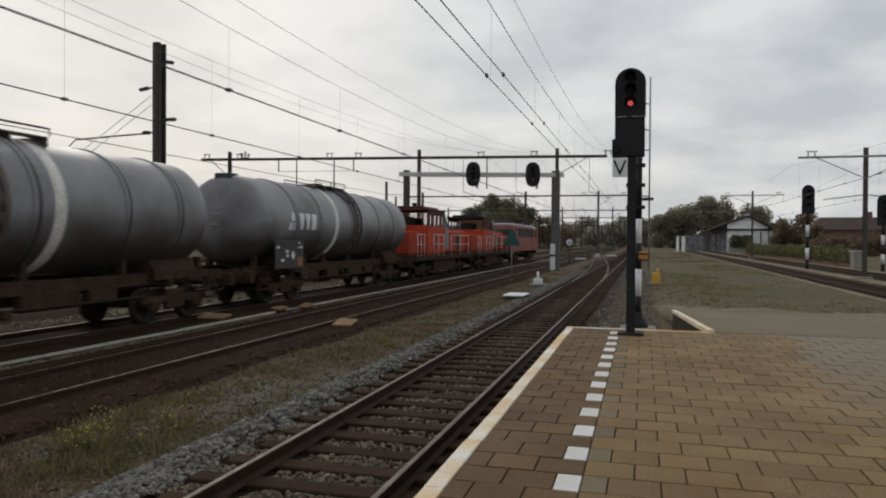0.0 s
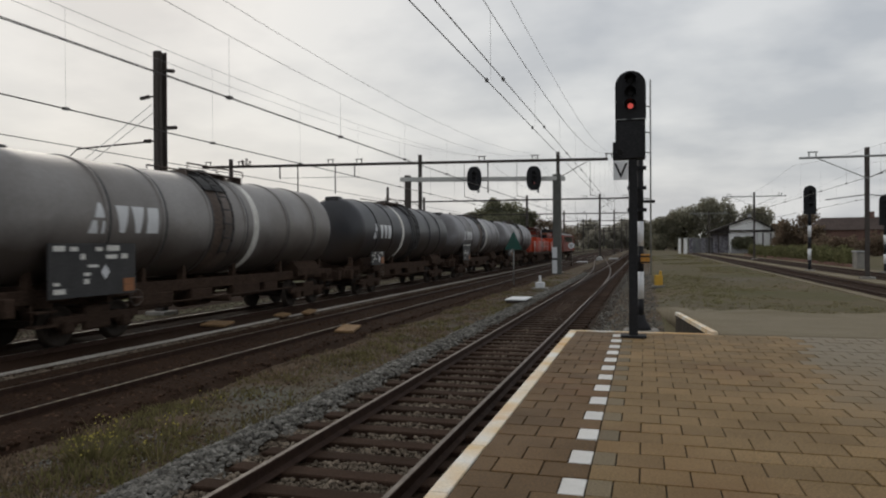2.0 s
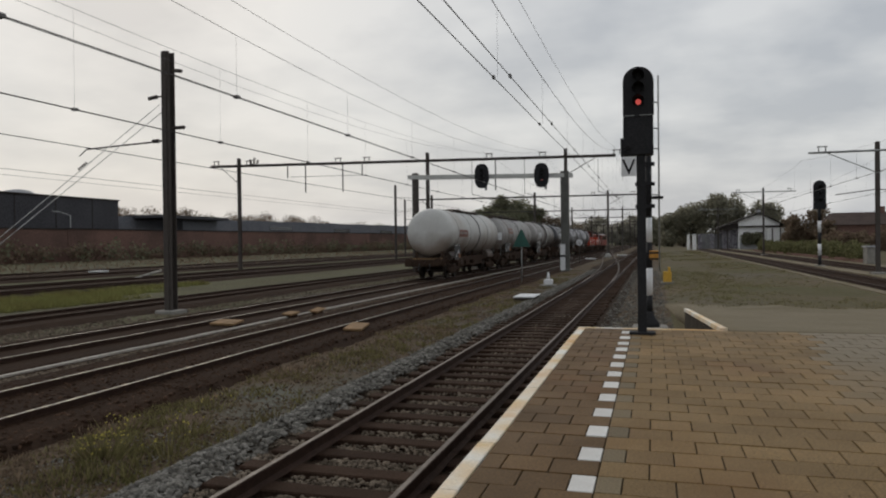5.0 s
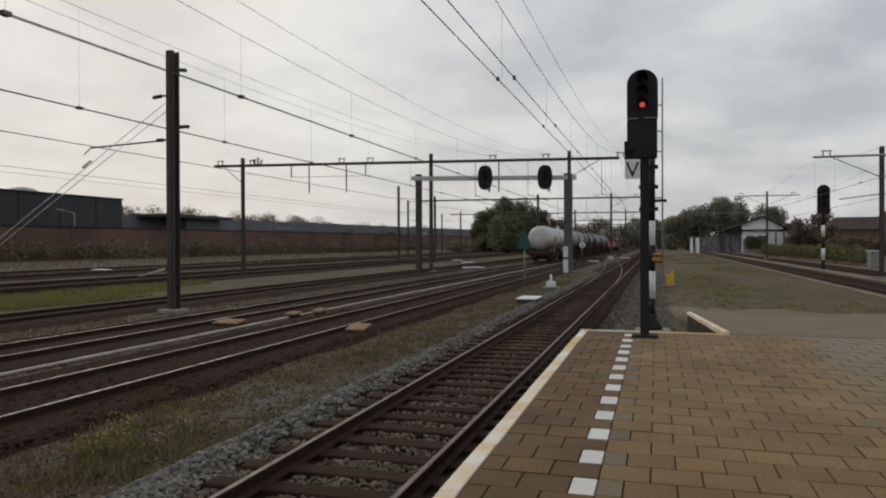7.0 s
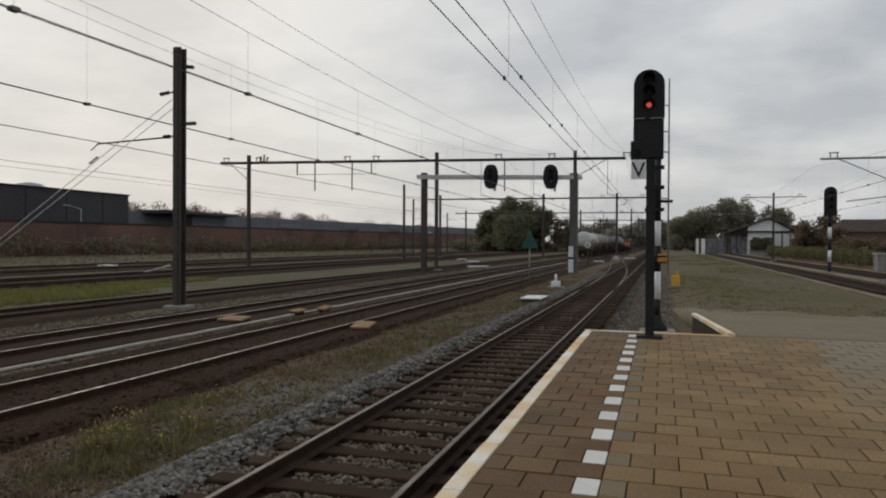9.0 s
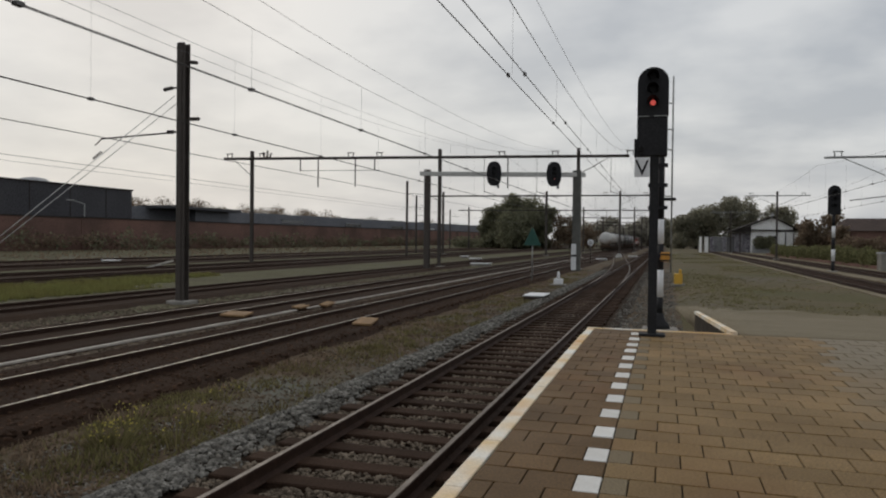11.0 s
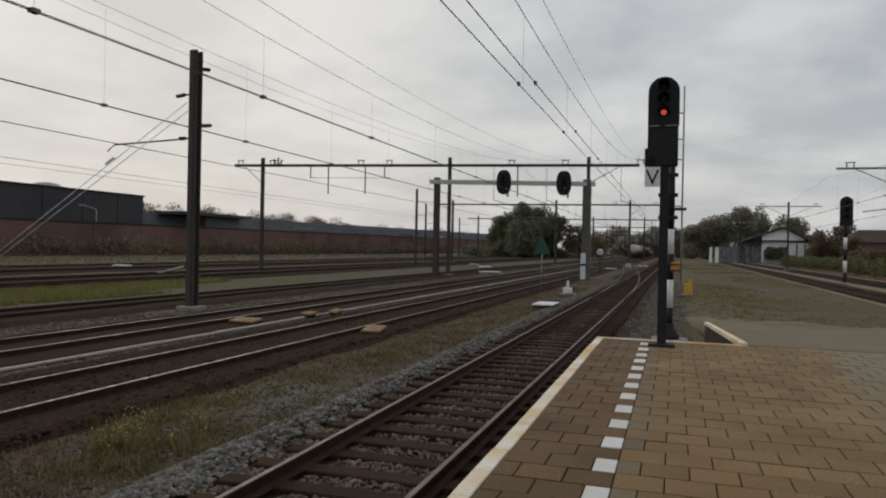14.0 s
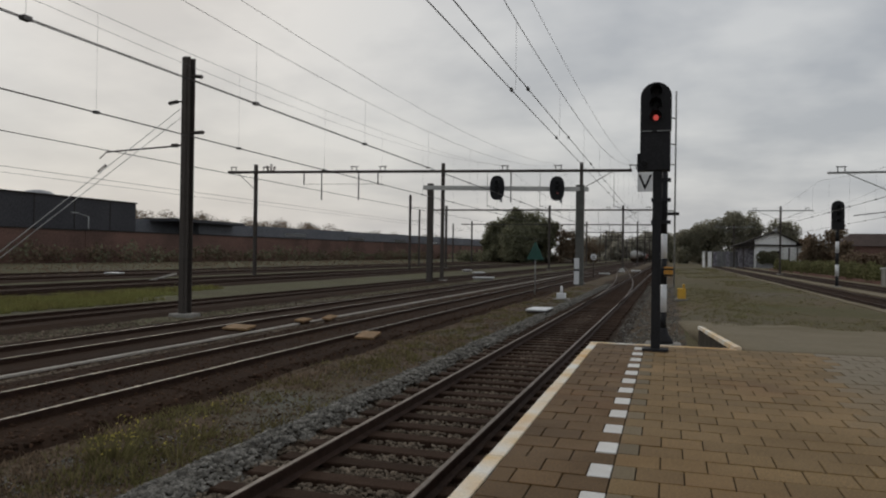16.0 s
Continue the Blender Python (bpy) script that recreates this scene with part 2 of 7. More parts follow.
M = dict(
    ground=mat("yard_soil", (0.102, 0.073, 0.050), (0.088, 0.067, 0.044), 0.95, scale=0.9, fine=14, bump=0.03,
               stain=(0.118, 0.117, 0.096), amount=0.9),
    field=mat("grassy_soil", (0.136, 0.107, 0.072), (0.098, 0.093, 0.049), 0.95, scale=0.16, fine=18, bump=0.03,
              stain=(0.13, 0.118, 0.095), amount=0.8),
    ramp=mat("dusty_gravel", (0.208, 0.178, 0.126), (0.180, 0.152, 0.106), 0.9, scale=0.7, fine=60, bump=0.006,
             stain=(0.145, 0.122, 0.076), amount=0.6),
    far_grass=mat("rough_yard_grass", (0.094, 0.093, 0.050), (0.080, 0.070, 0.046), 0.95, scale=0.3, fine=6, bump=0.03,
                  stain=(0.108, 0.098, 0.078), amount=0.7),
    bed=mat("oily_ballast", (0.023, 0.0125, 0.0076), (0.035, 0.0200, 0.0125), 0.95, scale=0.9, fine=22, bump=0.04),
    bed_grey=mat("dirty_ballast_bed", (0.050, 0.035, 0.024), (0.030, 0.021, 0.015), 0.95, scale=1.2, fine=24, bump=0.04),
    stone=mat("ballast_stone", (0.222, 0.212, 0.190), (0.082, 0.075, 0.064), 0.85, scale=6, fine=60, per_island=0.45),
    stone_brown=mat("rusty_ballast_stone", (0.200, 0.163, 0.124), (0.080, 0.062, 0.046), 0.9, scale=6, fine=60,
                    per_island=0.5),
    clod=mat("soil_clod", (0.118, 0.080, 0.053), (0.064, 0.044, 0.029), 0.95, scale=1.2, fine=40, per_island=0.6),
    stone_oily=mat("oil_blackened_stone", (0.068, 0.040, 0.026), (0.036, 0.022, 0.0145), 0.85, scale=6, fine=60, per_island=0.5),
    sleeper=mat("creosoted_timber", (0.034, 0.0205, 0.0138), (0.052, 0.0325, 0.0230), 0.9, scale=3, fine=50, bump=0.01,
                per_piece=0.25),
    rail=mat("rusty_rail", (0.046, 0.025, 0.017), (0.030, 0.017, 0.012), 0.8, scale=6, fine=60),
    # bright and dark patches paint broken sky glints along the polished head
    railtop_glints=mat("glint_patched_rail_head", (0.205, 0.175, 0.125), (0.040, 0.031, 0.023), 0.4, 0.7, scale=7, fine=14, speck=0.4, contrast=0.07),
    railtop_rusty=mat("rusty_rail_head", (0.060, 0.042, 0.030), (0.036, 0.026, 0.019), 0.75, scale=7, fine=20),
    duct=mat("pale_duct_lid", (0.46, 0.43, 0.38), (0.34, 0.31, 0.27), 0.8, scale=1.5, fine=30),
    railtop=mat("worn_rail_head", (0.155, 0.124, 0.100), (0.105, 0.082, 0.064), 0.6, 0.25, scale=4, fine=40),
    tile=mat("brown_paver", (0.225, 0.146, 0.063), (0.170, 0.110, 0.048), 0.64, scale=0.9, fine=70, bump=0.002, spec=0.14,
             per_piece=0.15, stain=(0.140, 0.072, 0.026), amount=0.75, world=True),
    tile_far=mat("brown_paver_field", (0.225, 0.146, 0.063), (0.170, 0.110, 0.048), 0.64, scale=0.9, fine=70, spec=0.14,
                 bump=0.002, per_island=0.15, stain=(0.140, 0.072, 0.026), amount=0.75, world=True, dust=(0.208, 0.175, 0.123)),
    tile_dark=mat("damp_red_brown_paver", (0.134, 0.077, 0.030), (0.092, 0.053, 0.021), 0.62, scale=1.4, fine=70, spec=0.13,
                  bump=0.002, per_piece=0.17, stain=(0.15, 0.066, 0.02), amount=0.6, world=True),
    tile_grey=mat("grey_half_paver", (0.160, 0.122, 0.068), (0.130, 0.098, 0.055), 0.65, scale=1.4, fine=70, bump=0.002, spec=0.2,
                  per_piece=0.15),
    joint=mat("joint_sand", (0.035, 0.027, 0.018), (0.05, 0.04, 0.026), 0.95, scale=3, fine=80),
    white=mat("white_road_paint", (0.66, 0.65, 0.62), (0.58, 0.56, 0.52), 0.65, scale=7, fine=70, per_piece=0.08, speck=0.1,
              stain=(0.42, 0.36, 0.28), amount=0.35),
    kerb=mat("white_kerb_rust_stained", (0.76, 0.73, 0.66), (0.70, 0.53, 0.31), 0.7, scale=1.8, fine=60, speck=0.12, contrast=0.12,
             stain=(0.62, 0.36, 0.13), amount=0.9, world=True),
    concrete=mat("weathered_concrete", (0.30, 0.285, 0.26), (0.22, 0.21, 0.19), 0.85, scale=2.2, fine=40, bump=0.004,
                 stain=(0.14, 0.13, 0.11), amount=0.6),
    platform_side=mat("sooty_concrete", (0.06, 0.05, 0.04), (0.04, 0.034, 0.028), 0.9, scale=2, fine=40),
    mast=mat("dark_steel_mast", (0.068, 0.058, 0.052), (0.086, 0.075, 0.067), 0.7, 0.1, scale=4, fine=50),
    girder=mat("pale_painted_girder", (0.52, 0.52, 0.50), (0.42, 0.42, 0.40), 0.6, scale=2, fine=30),
    stay=mat("bright_stay_strand", (0.62, 0.62, 0.60), (0.5, 0.5, 0.48), 0.55, scale=5, fine=30),
    galv=mat("galvanised_steel", (0.32, 0.33, 0.32), (0.25, 0.255, 0.25), 0.6, 0.3, scale=3, fine=50),
    concrete_col=mat("grey_green_column", (0.12, 0.12, 0.11), (0.09, 0.09, 0.082), 0.8, scale=2, fine=40),
    black=mat("black_paint", (0.018, 0.018, 0.0195), (0.024, 0.024, 0.026), 0.7, scale=5, fine=50),
    signwhite=mat("white_enamel", (0.70, 0.71, 0.72), (0.64, 0.65, 0.66), 0.45, scale=5, fine=30, speck=0.06),
    wire=mat("dark_copper_wire", (0.05, 0.045, 0.04), (0.07, 0.06, 0.055), 0.6, 0.5, scale=5, fine=30),
    wire_thin=mat("weathered_wire", (0.13, 0.125, 0.12), (0.17, 0.165, 0.16), 0.6, 0.5, scale=5, fine=30),
    insul=mat("brown_insulator", (0.05, 0.03, 0.025), None, 0.3, scale=5, fine=30),
    orange=mat("orange_plastic", (0.52, 0.25, 0.03), (0.42, 0.19, 0.025), 0.55, scale=4, fine=40),
    yellow=mat("yellow_box_paint", (0.62, 0.36, 0.03), (0.5, 0.28, 0.03), 0.55, scale=4, fine=40),
    board=mat("tan_cover_board", (0.27, 0.165, 0.08), (0.18, 0.115, 0.06), 0.8, scale=5, fine=40),
    leaf=mat("tree_leaf", (0.205, 0.205, 0.130), (0.165, 0.164, 0.108), 0.8, scale=0.35, fine=5, per_island=0.4, spec=0.1, thin=0.45, speck=0.2),
    # the next two mix distance haze into the leaf colour of farther trees
    leaf_hazed=mat("haze_tinted_leaf", (0.35, 0.33, 0.27), (0.29, 0.27, 0.22), 0.8, scale=0.3, fine=5, per_island=0.35, spec=0.1, thin=0.45, speck=0.2),
    leaf_half_hazed=mat("half_haze_tinted_leaf", (0.30, 0.285, 0.205), (0.24, 0.228, 0.175), 0.8, scale=0.3, fine=5, per_island=0.35, spec=0.1, thin=0.45, speck=0.2),
    grass_pale=mat("bleached_grass_blade", (0.205, 0.190, 0.100), (0.185, 0.158, 0.090), 0.85, scale=0.5, fine=6, per_island=0.3, spec=0.1, thin=0.45,
                   speck=0.2),
    leaf_brown=mat("autumn_leaf", (0.205, 0.148, 0.104), (0.158, 0.124, 0.086), 0.8, scale=0.4, fine=5, per_island=0.4,
                   spec=0.1, thin=0.45, speck=0.2),
    bark=mat("bark", (0.05, 0.042, 0.033), None, 0.95, scale=4, fine=30),
    grass=mat("grass_blade", (0.152, 0.145, 0.070), (0.155, 0.128, 0.072), 0.85, scale=0.6, fine=6, per_island=0.4, spec=0.1, thin=0.45, speck=0.2),
    grass_fresh=mat("fresh_grass_blade", (0.158, 0.146, 0.064), (0.142, 0.118, 0.060), 0.85, scale=0.6, fine=6, per_island=0.35,
                    spec=0.1, thin=0.45, speck=0.2),
    meadow=mat("lush_grass_blade", (0.195, 0.205, 0.072), (0.175, 0.160, 0.062), 0.85, scale=0.4, fine=6, per_island=0.3, spec=0.1, thin=0.45, speck=0.2),
    hedge_leaf=mat("hedge_leaf", (0.158, 0.160, 0.076), (0.132, 0.126, 0.064), 0.85, scale=0.25, fine=6, per_island=0.35, spec=0.1, thin=0.45, speck=0.2),
    blossom=mat("yellow_weed_flower", (0.34, 0.29, 0.06), (0.26, 0.22, 0.05), 0.8, per_island=0.3),
    brick=mat("dark_red_brick", (0.185, 0.110, 0.090), (0.145, 0.092, 0.077), 0.9, scale=0.25, fine=5,
              stain=(0.05, 0.04, 0.035), amount=0.5),
    cladding=mat("grey_cladding", (0.16, 0.165, 0.18), (0.13, 0.135, 0.15), 0.7, scale=0.15, fine=3),
    dark_clad=mat("anthracite_cladding", (0.065, 0.064, 0.070), (0.055, 0.054, 0.060), 0.7, scale=0.2, fine=4),
    plaster=mat("white_render", (0.84, 0.84, 0.83), (0.76, 0.76, 0.74), 0.8, scale=0.8, fine=10),
    plaster_pale=mat("pale_grey_render", (0.40, 0.40, 0.41), (0.30, 0.30, 0.31), 0.8, scale=0.8, fine=10),
    graffiti=mat("paint_covered_concrete", (0.30, 0.29, 0.31), (0.13, 0.12, 0.14), 0.8, scale=2.2, fine=8, contrast=0.06),
    plaster_grey=mat("grey_render", (0.22, 0.22, 0.22), (0.13, 0.13, 0.135), 0.8, scale=0.6, fine=10),
    roof=mat("dark_roof_tile", (0.050, 0.043, 0.040), (0.036, 0.032, 0.03), 0.85, scale=0.7, fine=8),
    roof_red=mat("brown_roof_tile", (0.090, 0.068, 0.060), (0.072, 0.056, 0.050), 0.85, scale=0.5, fine=8),
    glass=mat("dark_window_glass", (0.015, 0.017, 0.02), None, 0.12, scale=3, fine=20, spec=0.8),
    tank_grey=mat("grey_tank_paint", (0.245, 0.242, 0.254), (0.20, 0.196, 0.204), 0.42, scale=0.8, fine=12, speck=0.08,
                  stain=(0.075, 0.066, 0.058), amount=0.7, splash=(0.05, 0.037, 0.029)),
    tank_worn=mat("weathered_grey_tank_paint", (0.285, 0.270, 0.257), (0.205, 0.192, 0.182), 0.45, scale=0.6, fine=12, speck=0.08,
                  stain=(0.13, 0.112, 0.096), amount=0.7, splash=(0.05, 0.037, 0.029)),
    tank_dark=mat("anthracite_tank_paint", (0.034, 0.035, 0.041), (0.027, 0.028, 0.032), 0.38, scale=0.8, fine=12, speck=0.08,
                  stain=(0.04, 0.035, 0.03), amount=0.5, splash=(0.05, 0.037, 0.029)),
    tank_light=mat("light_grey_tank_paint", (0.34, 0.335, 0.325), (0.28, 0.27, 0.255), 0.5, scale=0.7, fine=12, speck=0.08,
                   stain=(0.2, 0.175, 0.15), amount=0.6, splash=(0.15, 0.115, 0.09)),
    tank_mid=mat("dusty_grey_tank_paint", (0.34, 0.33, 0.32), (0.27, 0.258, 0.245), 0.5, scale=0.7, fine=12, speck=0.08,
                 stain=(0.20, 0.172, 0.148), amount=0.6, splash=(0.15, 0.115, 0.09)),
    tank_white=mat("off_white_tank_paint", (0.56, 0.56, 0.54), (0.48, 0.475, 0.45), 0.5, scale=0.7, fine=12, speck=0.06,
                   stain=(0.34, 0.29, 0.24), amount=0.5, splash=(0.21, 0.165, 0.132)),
    spill=mat("rust_stained_paint", (0.12, 0.085, 0.065), (0.07, 0.052, 0.042), 0.6, scale=1.6, fine=14),
    orange_dull=mat("dull_orange_plate", (0.30, 0.12, 0.045), (0.24, 0.10, 0.04), 0.6, scale=3, fine=20),
    strap=mat("dark_tank_band", (0.035, 0.034, 0.034), None, 0.6, scale=3, fine=20),
    bandwhite=mat("white_band_paint", (0.68, 0.67, 0.63), (0.60, 0.58, 0.53), 0.6, scale=2, fine=20),
    frame=mat("brake_dust_steel", (0.041, 0.0275, 0.0205), (0.060, 0.039, 0.0285), 0.85, scale=2.5, fine=20),
    wheel=mat("wheel_steel", (0.026, 0.020, 0.016), (0.036, 0.028, 0.022), 0.75, 0.1, scale=4, fine=20),
    loco=mat("red_loco_paint", (0.45, 0.056, 0.020), (0.34, 0.042, 0.017), 0.66, scale=1.2, fine=14,
             stain=(0.20, 0.04, 0.026), amount=0.6),
    loco_dull=mat("dull_red_loco_paint", (0.27, 0.058, 0.034), (0.20, 0.046, 0.030), 0.6, scale=1.2, fine=14,
                  stain=(0.12, 0.04, 0.03), amount=0.7),
    pane=clear_glass("clear_cab_glass"),
    loco_dark=mat("sooty_red_roof", (0.10, 0.028, 0.02), (0.05, 0.025, 0.02), 0.7, scale=1.5, fine=14),
    loco_grey=mat("grey_loco_panel", (0.20, 0.20, 0.21), (0.16, 0.16, 0.165), 0.55, scale=1.5, fine=14),
    loco_roof=mat("pale_loco_roof", (0.42, 0.42, 0.42), (0.34, 0.34, 0.34), 0.6, scale=1.5, fine=14),
    signred=mat("red_panel", (0.23, 0.088, 0.060), (0.18, 0.072, 0.05), 0.5, scale=2, fine=20),
    green=mat("green_sign", (0.008, 0.075, 0.055), (0.010, 0.062, 0.048), 0.5, scale=3, fine=20),
    red_lamp=glow("red_signal_lamp", (0.85, 0.12, 0.10), 0.55),
    dim_lamp=glow("dim_red_signal_lamp", (0.45, 0.16, 0.16), 0.18),
    lens=mat("dark_signal_lens", (0.006, 0.005, 0.005), None, 0.5, scale=3, fine=20, spec=0.2),
)


# ---- building blocks ----
def box(bm, x0, x1, y0, y1, z0, z1, bevel=0.0):
    vs = [bm.verts.new((x, y, z)) for z in (z0, z1) for y in (y0, y1) for x in (x0, x1)]
    fs = [bm.faces.new([vs[i] for i in f]) for f in ((0, 2, 3, 1), (4, 5, 7, 6), (0, 1, 5, 4), (2, 6, 7, 3), (0, 4, 6, 2), (1, 3, 7, 5))]
    if bevel:
        bmesh.ops.bevel(bm, geom=list({e for f in fs for e in f.edges}), offset=bevel, segments=1, affect="EDGES")
    return bm


def rod(bm, p, q, r, r2=None, seg=10, caps=True):
    p, q = Vector(p), Vector(q)
    r2 = r if r2 is None else r2
    d = (q - p).normalized()
    u = d.orthogonal().normalized()
    v = d.cross(u)
    rings = []
    for c, k in ((p, r), (q, r2)):
        rings.append([bm.verts.new(c + k * (math.cos(a) * u + math.sin(a) * v)) for a in (2 * math.pi * i / seg for i in range(seg))])
    for i in range(seg):
        j = (i + 1) % seg
        bm.faces.new((rings[0][i], rings[0][j], rings[1][j], rings[1][i])).smooth = True
    if caps:
        bm.faces.new(rings[0][::-1]), bm.faces.new(rings[1])
    return bm


def lathe(bm, profile, axis="y", seg=32, centre=(0, 0, 0), smooth=True):
    """Turn (along, radius) pairs round an axis through centre."""
    cx, cy, cz = centre
    rings = []
    for s, r in profile:
        ring = []
        for i in range(seg):
            a = 2 * math.pi * i / seg
            c, d = r * math.cos(a), r * math.sin(a)
            ring.append(bm.verts.new({"y": (cx + c, cy + s, cz + d), "z": (cx + c, cy + d, cz + s), "x": (cx + s, cy + c, cz + d)}[axis]))
        rings.append(ring)
    for a, b in zip(rings, rings[1:]):
        for i in range(seg):
            j = (i + 1) % seg
            bm.faces.new((a[i], a[j], b[j], b[i])).smooth = smooth
    bm.faces.new(rings[0]), bm.faces.new(rings[-1])
    bmesh.ops.recalc_face_normals(bm, faces=bm.faces)
    return bm


def mesh(name, bm, material):
    me = bpy.data.meshes.new(name)
    bm.to_mesh(me)
    bm.free()
    me.materials.append(material)
    return me


def part(name, bm, material, parent, label=""):
    ob = new(name, mesh(name, bm, material) if isinstance(bm, bmesh.types.BMesh) else bm)
    ob.parent = parent
    return tagged(ob, label)


def thing(name, label, category, group="", at=None, kind=""):
    ob = tagged(new(name), label, category, group, kind)
    ob.empty_display_size = 0.3
    if at is not None:
        ob.matrix_basis = at
    return ob


def solo(name, bm, material, label, category, group="", kind=""):
    ob = new(name, mesh(name, bm, material) if isinstance(bm, bmesh.types.BMesh) else bm)
    return tagged(ob, label, category, group, kind)


def B():
    return bmesh.new()


def raw_mesh(name, verts, faces, material):
    me = bpy.data.meshes.new(name)
    me.from_pydata(verts, [], faces)
    me.materials.append(material)
    me.update()
    return me


RAIL_Z, GROUND_Z = -0.76, -1.0


# ---- ground ----
def ground_height(x, y):
    h = GROUND_Z + 0.035 * noise.noise((x * 0.5, y * 0.5, 0)) + 0.02 * noise.noise((x * 1.7, y * 1.7, 3))
    if -7.3 < x < -4.6:
        h += 0.10 * math.sin(math.pi * (x + 7.3) / 2.7)
    if -4.7 < x < -1.1:
        h -= 0.16
    if 0.3 < x < 8.9:
        h += 0.22 * min(1.0, (x - 0.3) / 1.2, (8.9 - x) / 0.4)
    if x > 17 or x < -60:
        h += 0.1
    return h


def build_ground():
    def lines(dense0, dense1, step, far):
        v, s, out = dense1, step, []
        while v < far:
            out.append(v)
            s *= 1.22
            v += s
        out.append(far)
        v, s, neg = dense0, step, []
        while v > -far:
            neg.append(v)
            s *= 1.22
            v -= s
        neg.append(-far)
        mid = list(np.arange(dense0 + step, dense1, step))
        return sorted(neg) + mid + out
    xs, ys = lines(-24, 16, 0.5, 2500), lines(2, 45, 0.6, 2500)
    verts = [(x, y, ground_height(x, y)) for y in ys for x in xs]
    nx = len(xs)
    left, right, grassy = [], [], []
    for j in range(len(ys) - 1):
        for i in range(nx - 1):
            k = j * nx + i
            f = (k, k + 1, k + nx + 1, k + nx)
            far_green = xs[i] < -14.8
            (right if xs[i] > 0.2 else grassy if far_green else left).append(f)
    me = raw_mesh("ground", verts, left + right + grassy, M["ground"])
    me.materials.append(M["field"]), me.materials.append(M["far_grass"])
    for p in me.polygons[len(left):]:
        p.material_index = 1 if p.index < len(left) + len(right) else 2
    me.polygons.foreach_set("use_smooth", [True] * len(me.polygons))
    solo("ground", me, None, "brown yard soil with thin grass and gravel", "ground", kind="structure")


build_ground()

EDGE_X, END_Y = -1.2, 11.95
DASH_L, DASH_R = -0.49, -0.337


def build_platform():
    """Platform body, sand bed, and the ramp down from its end."""
    bm = B()
    box(bm, EDGE_X + 0.05, 8.6, -40, END_Y - 0.03, -1.3, -0.06)
    body = solo("platform", bm, M["platform_side"], "low station platform with brown pavers and a white edge", "platform", kind="structure")
    bm = B()
    box(bm, EDGE_X + 0.12, 8.5, -39.9, END_Y - 0.03, -0.055, -0.012)
    part("sand_bed", bm, M["joint"], body)
    # ramp: falls from the platform's end to the field
    us, ys = np.linspace(0.0, 1.0, 18), np.linspace(END_Y - 0.02, 27.0, 40)
    verts, faces = [], []
    for y in ys:
        x0 = 1.10 - 0.23 * min(1.0, (y - 12) / 8.0) - 0.5 * max(0.0, (y - 20) / 7)
        for u in us:
            x = x0 + (8.9 - x0) * u
            verts.append((x, y, ramp_z(y) + 0.02 * min(1, (y - END_Y) * 0.4) * noise.noise((x * 0.8, y * 0.8, 5))
                          + 0.16 * max(0.0, min(1.0, (y - 18.5) / 5.0)) * (noise.noise((x * 0.45, y * 0.3, 7)) + 0.6 * noise.noise((x * 1.3, y * 1.1, 8)) - 0.1)))
    n = len(us)
    for j in range(len(ys) - 1):
        for i in range(n - 1):
            k = j * n + i
            faces.append((k, k + 1, k + n + 1, k + n))
    me = raw_mesh("platform_ramp", verts, faces, M["ramp"])
    me.polygons.foreach_set("use_smooth", [True] * len(me.polygons))
    ob = solo("platform_ramp", me, None, "dusty gravel ramp falling from the platform end", "ramp", kind="structure")
    ob.modifiers.new("thickness", "SOLIDIFY").thickness = 0.5


def ramp_z(y):
    return -0.004 - 0.053 * max(0.0, y - 12.0) - (0.02 * (y - 22) if y > 22 else 0.0)


build_platform()


def build_kerbs():
    """White edge stones along the track, the end kerb and the slanted retaining board."""
    bm = B()
    box(bm, EDGE_X, EDGE_X + 0.118, 0.005, 0.995, -0.22, 0.004, 0.006)
    me = mesh("edge_stone", bm, M["kerb"])
    edge = thing("platform_edge", "white painted platform edge stones with rusty stains", "platform edge", kind="structure")
    for i in range(-6, 12):
        ob = part("edge_stone", me, None, edge)
        ob.location = (random.uniform(-0.004, 0.004), i - 0.05, random.uniform(-0.003, 0.003))
    bm = B()
    box(bm, EDGE_X + 0.0, 1.02, END_Y - 0.02, END_Y + 0.08, -0.35, 0.006, 0.006)
    solo("end_kerb", bm, M["kerb"], "white kerb across the platform end", "kerb", kind="structure")
    bm = B()
    a, b = Vector((0.98, 11.99, 0.035)), Vector((0.75, 20.0, -0.385))
    side = Vector((0.11, 0.01, 0))
    low = Vector((0, 0, -0.07))
    vs = [bm.verts.new(p) for p in (a, a + side, b + side, b, a + low, a + side + low, b + side + low, b + low)]
    for f in ((0, 1, 2, 3), (7, 6, 5, 4), (0, 4, 5, 1), (1, 5, 6, 2), (2, 6, 7, 3), (3, 7, 4, 0)):
        bm.faces.new([vs[i] for i in f])
    wall = solo("retaining_wall", bm, M["kerb"], "white topped retaining wall holding the ramp's side", "retaining wall", kind="structure")
    bm = B()
    g, h = Vector((0.02, 0, -0.074)), Vector((0, 0, -1.0))
    s2 = Vector((0.085, 0.01, 0))
    vs = [bm.verts.new(p) for p in (a + g, a + g + s2, b + g + s2, b + g, a + h, a + s2 + h, b + s2 + h, b + h)]
    for f in ((0, 1, 2, 3), (7, 6, 5, 4), (0, 4, 5, 1), (1, 5, 6, 2), (2, 6, 7, 3), (3, 7, 4, 0)):
        bm.faces.new([vs[i] for i in f])
    part("plank", bm, M["platform_side"], wall, "dark soiled plank")


build_kerbs()


